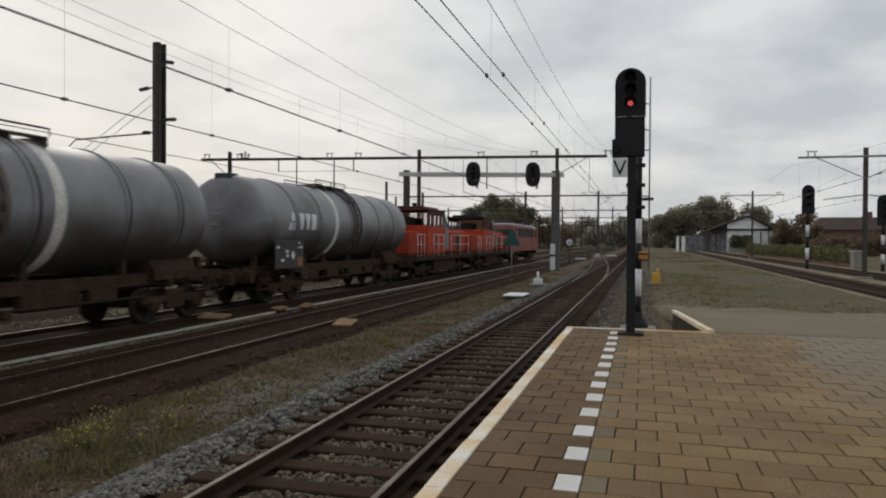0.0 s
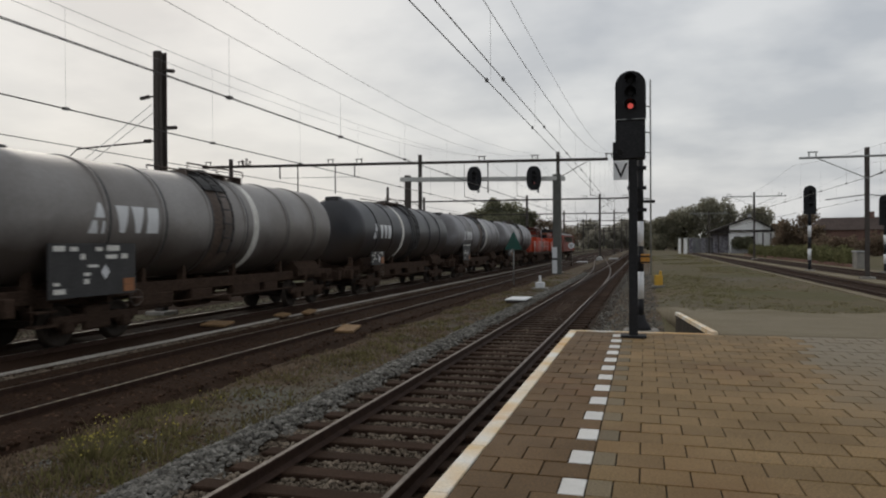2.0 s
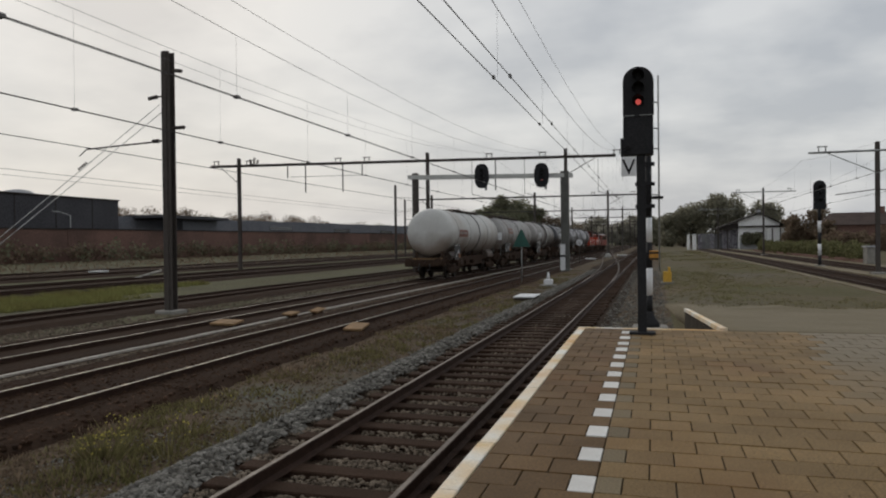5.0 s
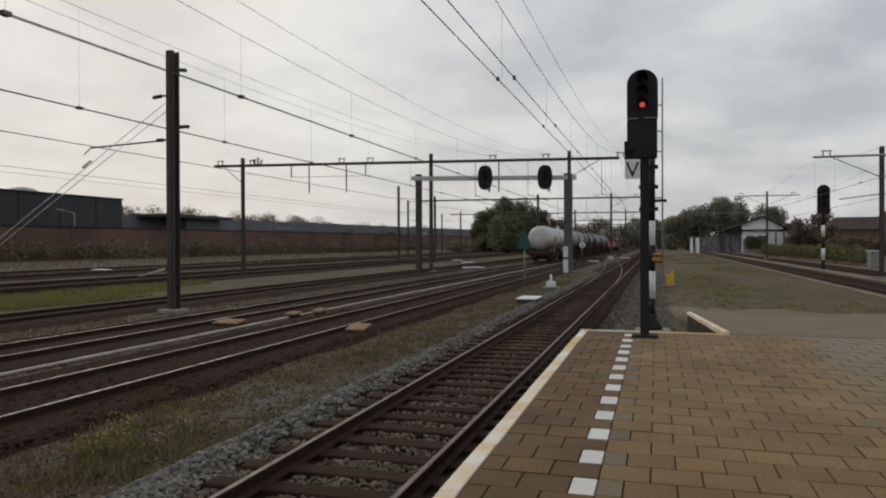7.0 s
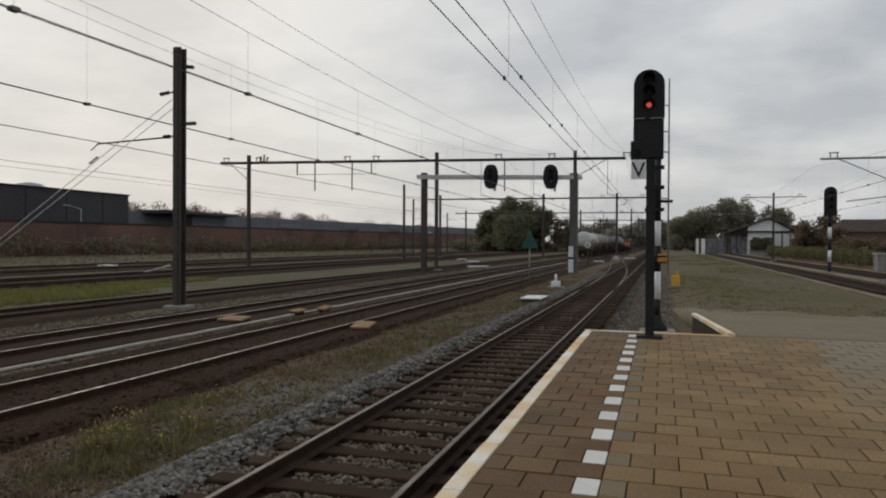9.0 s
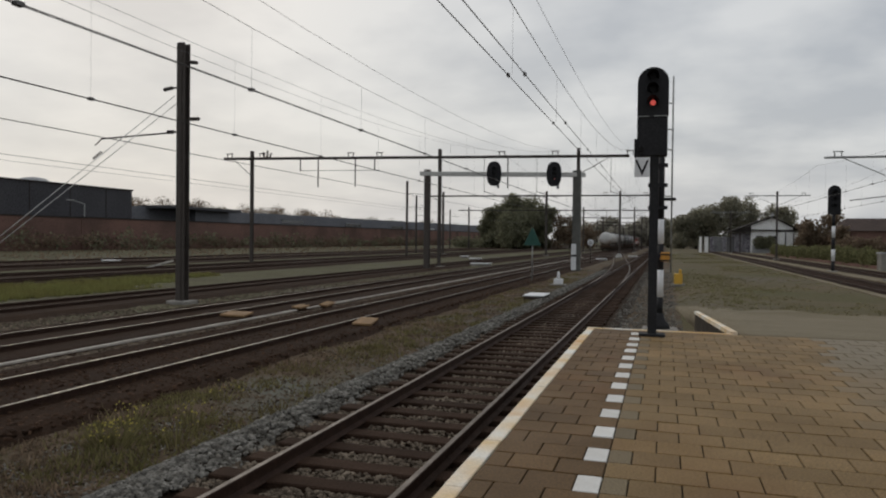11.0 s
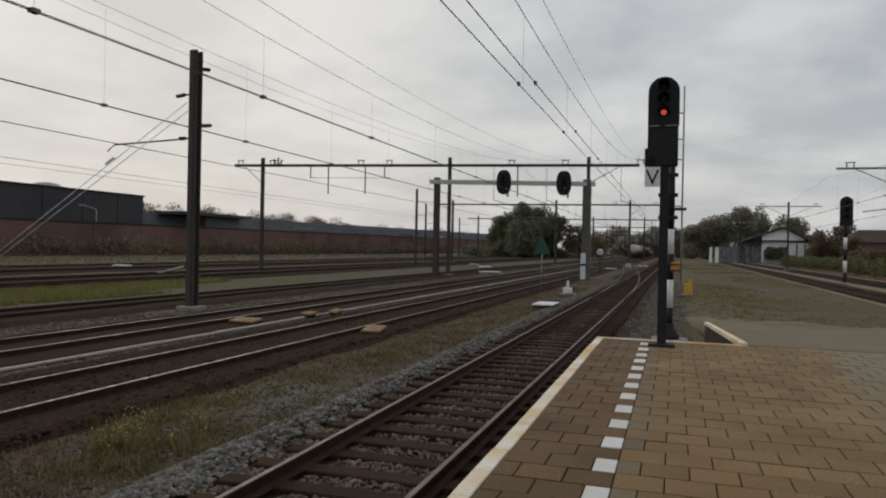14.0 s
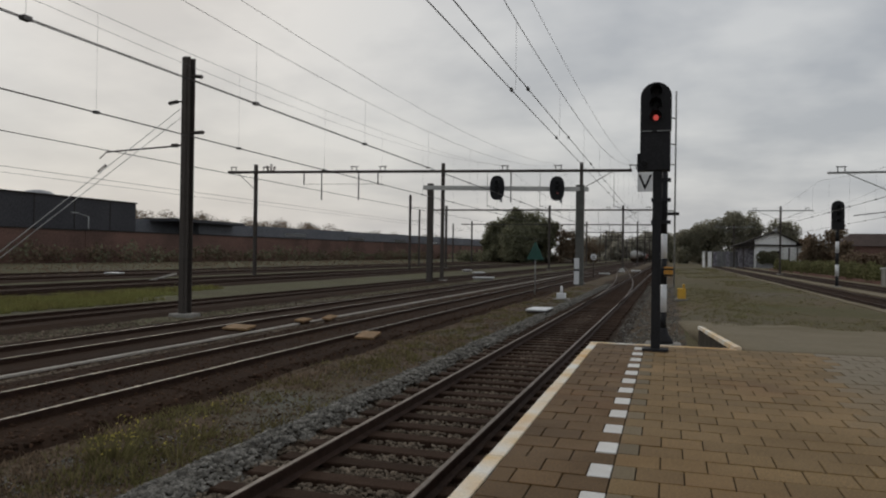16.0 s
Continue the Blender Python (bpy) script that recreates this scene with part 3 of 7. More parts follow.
# ---- tracks ----
def sweep_rail(bm, line, closed_top=True):
    """A flat-bottomed rail along a list of (x, y) points; returns the faces of the head's top."""
    prof = [(-0.070, -0.16), (0.070, -0.16), (0.070, -0.148), (0.012, -0.12), (0.010, -0.045), (0.035, -0.035), (0.034, -0.008), (0.026, 0.0),
            (-0.026, 0.0), (-0.034, -0.008), (-0.035, -0.035), (-0.010, -0.045), (-0.012, -0.12), (-0.070, -0.148)]
    rings = []
    for i, (x, y) in enumerate(line):
        a, b = line[max(0, i - 1)], line[min(len(line) - 1, i + 1)]
        d = Vector((b[0] - a[0], b[1] - a[1])).normalized()
        rings.append([bm.verts.new((x + d.y * u, y - d.x * u, RAIL_Z + w)) for u, w in prof])
    tops = []
    n = len(prof)
    for a, b in zip(rings, rings[1:]):
        for i in range(n):
            j = (i + 1) % n
            f = bm.faces.new((a[i], a[j], b[j], b[i]))
            if i == 7:
                tops.append(f)
    bm.faces.new(rings[0]), bm.faces.new(rings[-1])
    return tops


def rail(parent, line, head="railtop"):
    bm = B()
    tops = sweep_rail(bm, line)
    for f in tops:
        f.material_index = 1
    bmesh.ops.recalc_face_normals(bm, faces=bm.faces)
    me = mesh("rail", bm, M["rail"])
    me.materials.append(M[head])
    part("rail", me, None, parent, "rusty rail with a worn bright head")


def bed(x0, x1, y0, y1, material, name="track_bed", z=-0.925):
    """Ballast bed with sloping shoulders."""
    ys = list(np.arange(y0, min(y1, 60), 1.5)) + list(np.arange(60, y1, 20)) + [y1]
    cols = ((x0 - 0.45, -0.12), (x0, 0.0), (x1, 0.0), (x1 + 0.45, -0.12))
    verts = [(x + 0.06 * noise.noise((x, y, 1)), y, z + dz + 0.012 * noise.noise((x, y * 1.3, 2))) for y in ys for x, dz in cols]
    faces = [(4 * j + i, 4 * j + i + 1, 4 * j + i + 5, 4 * j + i + 4) for j in range(len(ys) - 1) for i in range(3)]
    return solo(name, raw_mesh(name, verts, faces, material), None, "ballast bed of a railway track", "ballast", kind="structure")


SLEEPER = B()
box(SLEEPER, -1.3, 1.3, -0.13, 0.13, -0.16, 0.0, 0.014)
SLEEPER = mesh("sleeper", SLEEPER, M["sleeper"])
TRACK_CENTRES = dict(one=-2.92, two=-8.75, three=-13.1, four=-19.2, five=-30.5, six=-35.2, seven=-44.0, eight=-51.5)


def main_bend(y):
    """The main track used by the train shifts slightly to the right far ahead."""
    u = min(1.0, max(0.0, (y - 150.0) / 130.0))
    return 1.15 * u * u * (3 - 2 * u)


def sleepers(track, cx, y0, y1, single_to):
    y = y0
    verts, faces = [], []
    while y < y1:
        dx, dz = random.uniform(-0.04, 0.04), random.uniform(-0.01, 0.006)
        if y < single_to:
            ob = part("sleeper", SLEEPER, None, track)
            ob.matrix_basis = pose(cx + dx, y, -0.905 + dz, 0, 0, random.uniform(-0.6, 0.6))
        else:
            k = len(verts)
            for z in (-1.0, -0.905 + dz):
                verts += [(cx - 1.3, y - 0.125, z), (cx + 1.3, y - 0.125, z), (cx + 1.3, y + 0.125, z), (cx - 1.3, y + 0.125, z)]
            faces += [tuple(k + i for i in f) for f in ((4, 5, 6, 7), (0, 1, 5, 4), (1, 2, 6, 5), (2, 3, 7, 6), (3, 0, 4, 7))]
        y += 0.6
    if verts:
        ob = part("far_sleepers", raw_mesh("far_sleepers", verts, faces, M["sleeper"]), None, track)
        tagged(ob, kind="stuff")


def track(cx, label, y0=-40.0, y1=480.0, single_to=-99, sleepers_to=200, head="railtop_glints"):
    t = thing("railway_track", label, "railway track", "tracks of the yard")
    for s in (-0.752, 0.752):
        ys = [y0] + list(np.arange(0, y1, 10))
        rail(t, [(cx + s + (main_bend(y) if cx == TRACK_CENTRES["three"] else 0.0), y) for y in ys], head)
    sleepers(t, cx, -10.0, sleepers_to, single_to)
    return t


def turnout_x(y):
    """Sideways way of the branch that leaves the platform track to the left: an arc, a straight, an arc back."""
    y0, r, y1, slope = 33.4, 650.0, 75.0, 0.064
    if y < y1:
        return -max(0.0, y - y0) ** 2 / (2 * r)
    return -(y1 - y0) ** 2 / (2 * r) - (y - y1) * slope


def build_tracks():
    c = TRACK_CENTRES
    bed(c["one"] - 1.75, c["one"] + 1.5, -40, 480, M["bed_grey"], z=-0.985)
    t = track(c["one"], "platform track on dark timber sleepers with gravel between", single_to=62, head="railtop")
    ys = list(np.arange(34, 146, 2.0))
    for s in (-0.752, 0.752):
        rail(t, [(c["one"] + s + turnout_x(y), y) for y in ys], "railtop")
    ys = list(np.arange(60, 146, 4.0))
    verts = [(c["one"] + turnout_x(y) + d, y, -0.93) for y in ys for d in (-1.6, 1.5)]
    faces = [(2 * i, 2 * i + 1, 2 * i + 3, 2 * i + 2) for i in range(len(ys) - 1)]
    ob = part("turnout_bed", raw_mesh("turnout_bed", verts, faces, M["bed_grey"]), None, t)
    ob.modifiers.new("thickness", "SOLIDIFY").thickness = 0.1
    bed(c["two"] - 1.8, c["two"] + 1.5, -40, 480, M["bed"], z=-0.865)
    bed(c["three"] - 1.8, c["three"] + 1.6, -40, 480, M["bed"], z=-0.865)
    bed(c["four"] - 1.7, c["four"] + 1.7, -40, 480, M["bed"], z=-0.865)
    for k in ("two", "three", "four"):
        track(c[k], "main line track on oily brown ballast", sleepers_to=-20, head="railtop_rusty" if k == "four" else "railtop_glints")
    bed(c["six"] - 1.8, c["five"] + 1.8, -40, 480, M["bed"], z=-0.865)
    bed(c["eight"] - 1.7, c["seven"] + 1.7, -40, 480, M["bed"], z=-0.865)
    for k in ("five", "six", "seven", "eight"):
        track(c[k], "yard siding on dark ballast", sleepers_to=-20, head="railtop_rusty")
    # the other side of the island platform
    for cx in (10.6, 15.6):
        bed(cx - 1.7, cx + 1.7, 14, 480, M["bed"], z=-0.865)
        track(cx, "track beyond the island platform on brown ballast", y0=10, sleepers_to=-20, head="railtop_rusty")
    # sandy strips beside and between the far tracks
    for x0, x1, z in ((8.75, 9.25, -0.80), (12.55, 13.75, -0.84), (17.4, 18.5, -0.86)):
        verts, faces = [], []
        ys = list(np.arange(16, 90, 2.0)) + list(np.arange(90, 480, 20.0))
        for y in ys:
            verts += [(x0 + 0.12 * noise.noise((x0, y, 1)), y, z), (x1 + 0.12 * noise.noise((x1, y, 2)), y, z)]
        faces = [(2 * i, 2 * i + 1, 2 * i + 3, 2 * i + 2) for i in range(len(ys) - 1)]
        ob = solo("sandy_path", raw_mesh("sandy_path", verts, faces, M["ramp"]), None, "pale sandy strip beside the track", "path", kind="structure")
        ob.modifiers.new("thickness", "SOLIDIFY").thickness = 0.2
    # pale cable duct between the two main tracks
    bm = B()
    for i in range(110):
        y = -4 + i * 1.0
        box(bm, -11.36, -11.26, y, y + 0.985, -1.0, -0.885 + random.uniform(-0.006, 0.006))
    solo("cable_duct", bm, M["duct"], "pale concrete cable duct beside the main track", "cable duct", kind="stuff")


build_tracks()


# ---- masts, portals, wires ----
def h_column(bm, x, y, z0, z1, w=0.22, d=0.2, t=0.02):
    """H-section steel column with its flanges across x."""
    box(bm, x - w / 2, x + w / 2, y - d / 2, y - d / 2 + t, z0, z1)
    box(bm, x - w / 2, x + w / 2, y + d / 2 - t, y + d / 2, z0, z1)
    box(bm, x - t / 2, x + t / 2, y - d / 2 + t, y + d / 2 - t, z0, z1)


def insulator(bm, p, q, r=0.055):
    p, q = Vector(p), Vector(q)
    n = 5
    for i in range(n):
        a, b = p.lerp(q, (i + 0.1) / n), p.lerp(q, (i + 0.8) / n)
        rod(bm, a, b, r, r * 0.55, 8)


PORTAL_Z = 8.35


def portal(xs, ys, tracks, hangers, name_label, z=PORTAL_Z, thick=0.20, left_arm=2.5, right_arm=4.0):
    """Overhead-line portal: masts, one long beam, hanging brackets and small insulators on top."""
    g = thing("catenary_portal", name_label, "catenary portal", "overhead line portals")
    for x, y in zip(xs, ys):
        bm = B()
        h_column(bm, x, y, -1.0, z + 0.7, thick + 0.06, thick + 0.04)
        part("mast", bm, M["mast"], g)
        bm = B()
        box(bm, x - 0.4, x + 0.4, y - 0.4, y + 0.4, -1.1, -0.82, 0.03)
        part("footing", bm, M["concrete"], g, "pale concrete footing")
    k = (ys[-1] - ys[0]) / (xs[-1] - xs[0])

    def yy(x):
        return ys[0] + (x - xs[0]) * k
    bm = B()
    a, b = xs[0] - left_arm, xs[-1] + right_arm
    for w, z0, z1 in ((0.10, -0.11, -0.085), (0.10, 0.085, 0.11), (0.012, -0.085, 0.085)):
        vs = [bm.verts.new((x, yy(x) - 0.24 + d, z + h)) for x in (a, b) for h in (z0, z1) for d in (-w, w)]
        for f in ((0, 1, 3, 2), (4, 6, 7, 5), (0, 4, 5, 1), (2, 3, 7, 6), (0, 2, 6, 4), (1, 5, 7, 3)):
            bm.faces.new([vs[i] for i in f])
    bmesh.ops.recalc_face_normals(bm, faces=bm.faces)
    part("beam", bm, M["mast"], g)
    for x, drop in hangers:
        bm = B()
        rod(bm, (x, yy(x) - 0.14, z), (x, yy(x) - 0.14, z - drop), 0.055, seg=6)
        part("hanger", bm, M["mast"], g)
    for cx in tracks:
        bm = B()
        y = yy(cx)
        rod(bm, (cx - 0.22, y - 0.14, z + 0.1), (cx - 0.22, y - 0.14, z + 0.42), 0.04, seg=6)
        rod(bm, (cx + 0.22, y - 0.14, z + 0.1), (cx + 0.22, y - 0.14, z + 0.42), 0.04, seg=6)
        rod(bm, (cx - 0.34, y - 0.14, z + 0.45), (cx + 0.34, y - 0.14, z + 0.45), 0.04, seg=6)
        part("messenger_saddle", bm, M["mast"], g)
        if cx < -20:
            continue
        bm = B()
        rod(bm, (cx - 1.5, y - 0.14, 5.5), (cx + 0.2, y - 0.14, 4.95), 0.025, seg=5)
        part("registration_arm", bm, M["wire"], g)
        bm = B()
        rod(bm, (cx - 1.5, y - 0.14, z), (cx - 1.5, y - 0.14, 5.4), 0.02, seg=5)
        part("drop_tube", bm, M["wire"], g)
    for x, s in ((xs[0], -1), (xs[-1], 1)):
        bm = B()
        e = 1.7 if s < 0 else 2.6
        rod(bm, (x, yy(x) - 0.14, z - 1.5), (x + s * e, yy(x + s * e) - 0.14, z), 0.03, seg=5)
        part("brace", bm, M["mast"], g)
    return g


def wire(pts, r, material, name="overhead_wire", label="dark overhead line wire"):
    bm = B()
    rings = []
    seg = 5
    for p in pts:
        rings.append([bm.verts.new((p[0] + r * math.cos(2 * math.pi * i / seg), p[1], p[2] + r * math.sin(2 * math.pi * i / seg))) for i in range(seg)])
    for a, b in zip(rings, rings[1:]):
        for i in range(seg):
            bm.faces.new((a[i], a[(i + 1) % seg], b[(i + 1) % seg], b[i]))
    return solo(name, bm, material, label, "wire", "overhead wires")


SUPPORTS = (-97.0, -19.0, 59.0, 112.0, 165.0, 218.0, 271.0, 324.0, 377.0, 430.0)


def carrier_z(y, top, low):
    for a, b in zip(SUPPORTS, SUPPORTS[1:]):
        if a <= y <= b:
            u = (y - a) / (b - a)
            return top - (top - low) * min(1.0, ((b - a) / 78.0) ** 2) * 4 * u * (1 - u)
    return top


def catenary_line(cx, zc=4.66, top=8.75, low=5.95, doubles=(-0.03, 0.03), y0=-19.0, y1=430.0, feeder=None, thin=False, plain=False):
    """Contact wires, a sagging carrier wire between the portals and its droppers; plain: contact wires alone."""
    k, m = (0.7, M["wire_thin"]) if thin else (1.0, M["wire"])
    for d in doubles:
        wire([(cx + d, y, zc) for y in np.linspace(y0, y1, 40)], 0.0095 * k, m, "contact_wire", "dark grooved contact wire over the track")
    if plain:
        return
    pts, drops = [], B()
    y = y0
    i = 0
    while y <= y1 + 0.1:
        z = carrier_z(y, top, low)
        pts.append((cx, y, z))
        if y < 125 and i % 2:
            rod(drops, (cx, y, z), (cx, y, zc), 0.003, seg=3, caps=False)
            for d in doubles:
                box(drops, cx + d - 0.022, cx + d + 0.022, y - 0.07, y + 0.07, zc - 0.03, zc + 0.035)
        y += 3.0
        i += 1
    wire(pts, 0.0085 * k if cx == TRACK_CENTRES["one"] else 0.006, M["wire_thin"], "carrier_wire", "sagging carrier wire above the contact wire")
    solo("droppers", drops, M["wire_thin"], "thin droppers holding the contact wire", "wire", kind="stuff")
    if feeder:
        wire([(cx + 0.1, y, carrier_z(y, top + 0.1, feeder)) for y in np.arange(y0, y1, 5.0)], 0.0055, M["wire_thin"], "feeder_wire", "thin feeder wire over the track")


def build_overhead():
    c = TRACK_CENTRES
    # portal ahead stands slightly askew to the tracks
    xs, ys = (-35.0, -18.3, -6.9), (56.2, 58.4, 60.0)
    portal(xs, ys, (c["one"] + 0.1, c["two"], c["three"], -23.5, -26.0, -34.0, -37.0),
           ((-30.5, 1.1), (-28.9, 2.45), (-25.6, 2.45), (-23.9, 1.1), (-12.6, 2.6)), "dark steel portal carrying the overhead line")
    bm = B()
    rod(bm, (-30.5, 56.7, 7.3), (-23.9, 57.6, 7.3), 0.02, seg=5)
    solo("span_wire", bm, M["wire"], "taut span wire between two hangers", "wire", "overhead wires")
    for i, (y, l) in enumerate(((112, -34), (165, -44), (218, -30), (271, -24), (324, -24), (377, -20))):
        portal((l, -17.6, -6.6), (y - 1.5, y - 0.7, y), (c["one"], c["two"], c["three"]), ((-12.6, 2.6),),
               "distant dark steel portal over the tracks", right_arm=4.5, thick=0.24)
    g = thing("feeder_insulator", "cluster of dark ribbed insulators on the portal beam", "insulator", at=pose(-33.6, 56.2, PORTAL_Z + 0.11))
    for dx, hh in ((-0.2, 0.48), (0.1, 0.62), (0.36, 0.4)):
        bm = B()
        insulator(bm, (dx, 0, 0), (dx * 1.4, 0, hh), 0.13)
        part("ribbed_stack", bm, M["insul"], g)
    catenary_line(c["one"], doubles=(-0.08, 0.25), feeder=6.75)
    catenary_line(c["two"], feeder=6.6)
    catenary_line(c["three"], low=7.0, feeder=6.6)
    catenary_line(c["four"], zc=4.92, plain=True)
    catenary_line(-25.5, thin=True, plain=True)
    catenary_line(-33.0, zc=5.3, thin=True, plain=True)
    for cx in (10.6, 15.6):
        catenary_line(cx, thin=True, top=7.2, low=5.7)


build_overhead()


def tension_mast():
    """The thick mast between the tracks with its cross arms, clamps and slanted tension wires."""
    x, y = -16.52, 22.0
    t = thing("catenary_mast", "thick dark steel anchor mast on a concrete foot", "catenary mast", at=pose(x, y, 0))
    bm = B()
    h_column(bm, 0, 0, -0.95, 8.3, 0.33, 0.32, 0.03)
    box(bm, -0.06, 0.06, -0.2, -0.17, -0.95, 8.3)
    part("mast", bm, M["mast"], t)
    bm = B()
    box(bm, -0.41, 0.41, -0.38, 0.38, -1.05, -0.86, 0.03)
    part("footing", bm, M["concrete"], t, "pale concrete footing")
    for z, s, l in ((7.6, 1, 0.5), (6.72, -1, 0.6), (5.58, 1, 0.6), (5.15, -1, 0.45)):
        bm = B()
        rod(bm, (s * 0.17, -0.1, z), (s * (0.17 + l * 0.35), -0.1, z), 0.03, seg=6)
        insulator(bm, (s * (0.17 + l * 0.35), -0.1, z), (s * (0.17 + l), -0.1, z - 0.05 * (z > 6)), 0.075)
        part("cross_arm", bm, M["mast"], t, "short arm with ribbed insulator")
    bm = B()
    rod(bm, (-0.6, -0.1, 5.12), (-3.2, -0.4, 4.95), 0.03, seg=6)
    rod(bm, (-3.2, -0.4, 4.95), (-3.5, -0.4, 4.72), 0.022, seg=5)
    part("registration_arm", bm, M["mast"], t)
    for d in (0.0, 0.30):
        bm = B()
        rod(bm, (-0.2, d - 0.2, 6.42 - 0.4 * d), (-7.65 + 0.9 * d, -3.9, -0.95), 0.013, seg=6)
        part("stay_wire", bm, M["stay"], t, "slanted pale stay wire")
    bm = B()
    p, q = Vector((-0.2, -0.12, 6.58)), Vector((-7.65, -3.82, -0.82))
    insulator(bm, p.lerp(q, 0.30), p.lerp(q, 0.335), 0.06)
    part("stay_insulator", bm, M["insul"], t, "ribbed stay insulator")


tension_mast()


def side_mast(x, y, top, z_arm, left, right):
    """Single mast with a T-shaped cross arm for the far tracks."""
    t = thing("catenary_mast", "slim dark catenary mast with a cross arm", "catenary mast", "masts beyond the island platform", pose(x, y, 0))
    bm = B()
    h_column(bm, 0, 0, -0.9, top, 0.24, 0.22)
    part("mast", bm, M["mast"], t)
    bm = B()
    box(bm, -0.4, 0.4, -0.4, 0.4, -1.0, -0.7, 0.03)
    part("footing", bm, M["concrete"], t)
    bm = B()
    rod(bm, (-left, -0.1, z_arm), (right, -0.1, z_arm), 0.07, seg=6)
    for s in (-left, right):
        rod(bm, (s * 0.75, -0.1, z_arm), (0, -0.1, z_arm - 1.4), 0.03, seg=5)
        rod(bm, (s * 0.8 - 0.2, -0.1, z_arm), (s * 0.8 - 0.2, -0.1, z_arm + 0.35), 0.04, seg=5)
        rod(bm, (s * 0.8 + 0.2, -0.1, z_arm), (s * 0.8 + 0.2, -0.1, z_arm + 0.35), 0.04, seg=5)
        rod(bm, (s * 0.8 - 0.3, -0.1, z_arm + 0.37), (s * 0.8 + 0.3, -0.1, z_arm + 0.37), 0.04, seg=5)
    part("cross_arm", bm, M["galv"], t, "pale cross arm")
    bm = B()
    for s in (-1, 1):
        rod(bm, (0, -0.1, z_arm - 2.4), (s * 2.4, -0.1, z_arm - 2.7), 0.03, seg=5)
    part("registration_arm", bm, M["wire"], t)


side_mast(13.4, 50.8, 7.4, 6.85, 3.9, 3.9)
side_mast(14.9, 110.7, 8.7, 8.1, 4.2, 4.2)


def yard_mast(x, y, top):
    t = thing("catenary_mast", "slim dark yard mast with a short arm", "catenary mast", "masts in the yard", pose(x, y, 0))
    bm = B()
    h_column(bm, 0, 0, -1.0, top, 0.26, 0.24)
    part("mast", bm, M["mast"], t)
    bm = B()
    rod(bm, (0, -0.1, top - 1.6), (2.6, -0.1, top - 1.8), 0.03, seg=5), rod(bm, (0, -0.1, top - 3.4), (2.6, -0.1, top - 3.5), 0.03, seg=5)
    part("registration_arm", bm, M["wire"], t)


yard_mast(-32.7, 90.0, 9.1)
yard_mast(-41.5, 119.0, 9.0)
yard_mast(-52.0, 175.0, 9.0)
side_mast(13.6, 170.0, 8.7, 8.1, 4.2, 4.2)


# ---- signals ----
def arc_plate(bm, w, z0, z1, y0, y1):
    """Upright plate with a half-round top; z1 is its crown."""
    r = w / 2
    pts = [(-r, z0), (r, z0)] + [(r * math.cos(a), z1 - r + r * math.sin(a)) for a in (math.pi * i / 14 for i in range(15))]
    front = [bm.verts.new((x, y0, z)) for x, z in pts]
    back = [bm.verts.new((x, y1, z)) for x, z in pts]
    bm.faces.new(front), bm.faces.new(back[::-1])
    n = len(pts)
    for i in range(n):
        bm.faces.new((front[i], back[i], back[(i + 1) % n], front[(i + 1) % n]))
    bmesh.ops.recalc_face_normals(bm, faces=bm.faces)


def hood(bm, x, z, r, y0, y1):
    """Half-open visor over a lamp."""
    n = 12
    a = [math.pi * (-0.12 + 1.24 * i / n) for i in range(n + 1)]
    for rr, flip in ((r, False), (r - 0.008, True)):
        f = [bm.verts.new((x + rr * math.cos(t), y0, z + rr * math.sin(t))) for t in a]
        k = [bm.verts.new((x + rr * math.cos(t), y1, z + rr * math.sin(t))) for t in a]
        for i in range(n):
            q = (f[i], k[i], k[i + 1], f[i + 1])
            bm.faces.new(q[::-1] if flip else q)


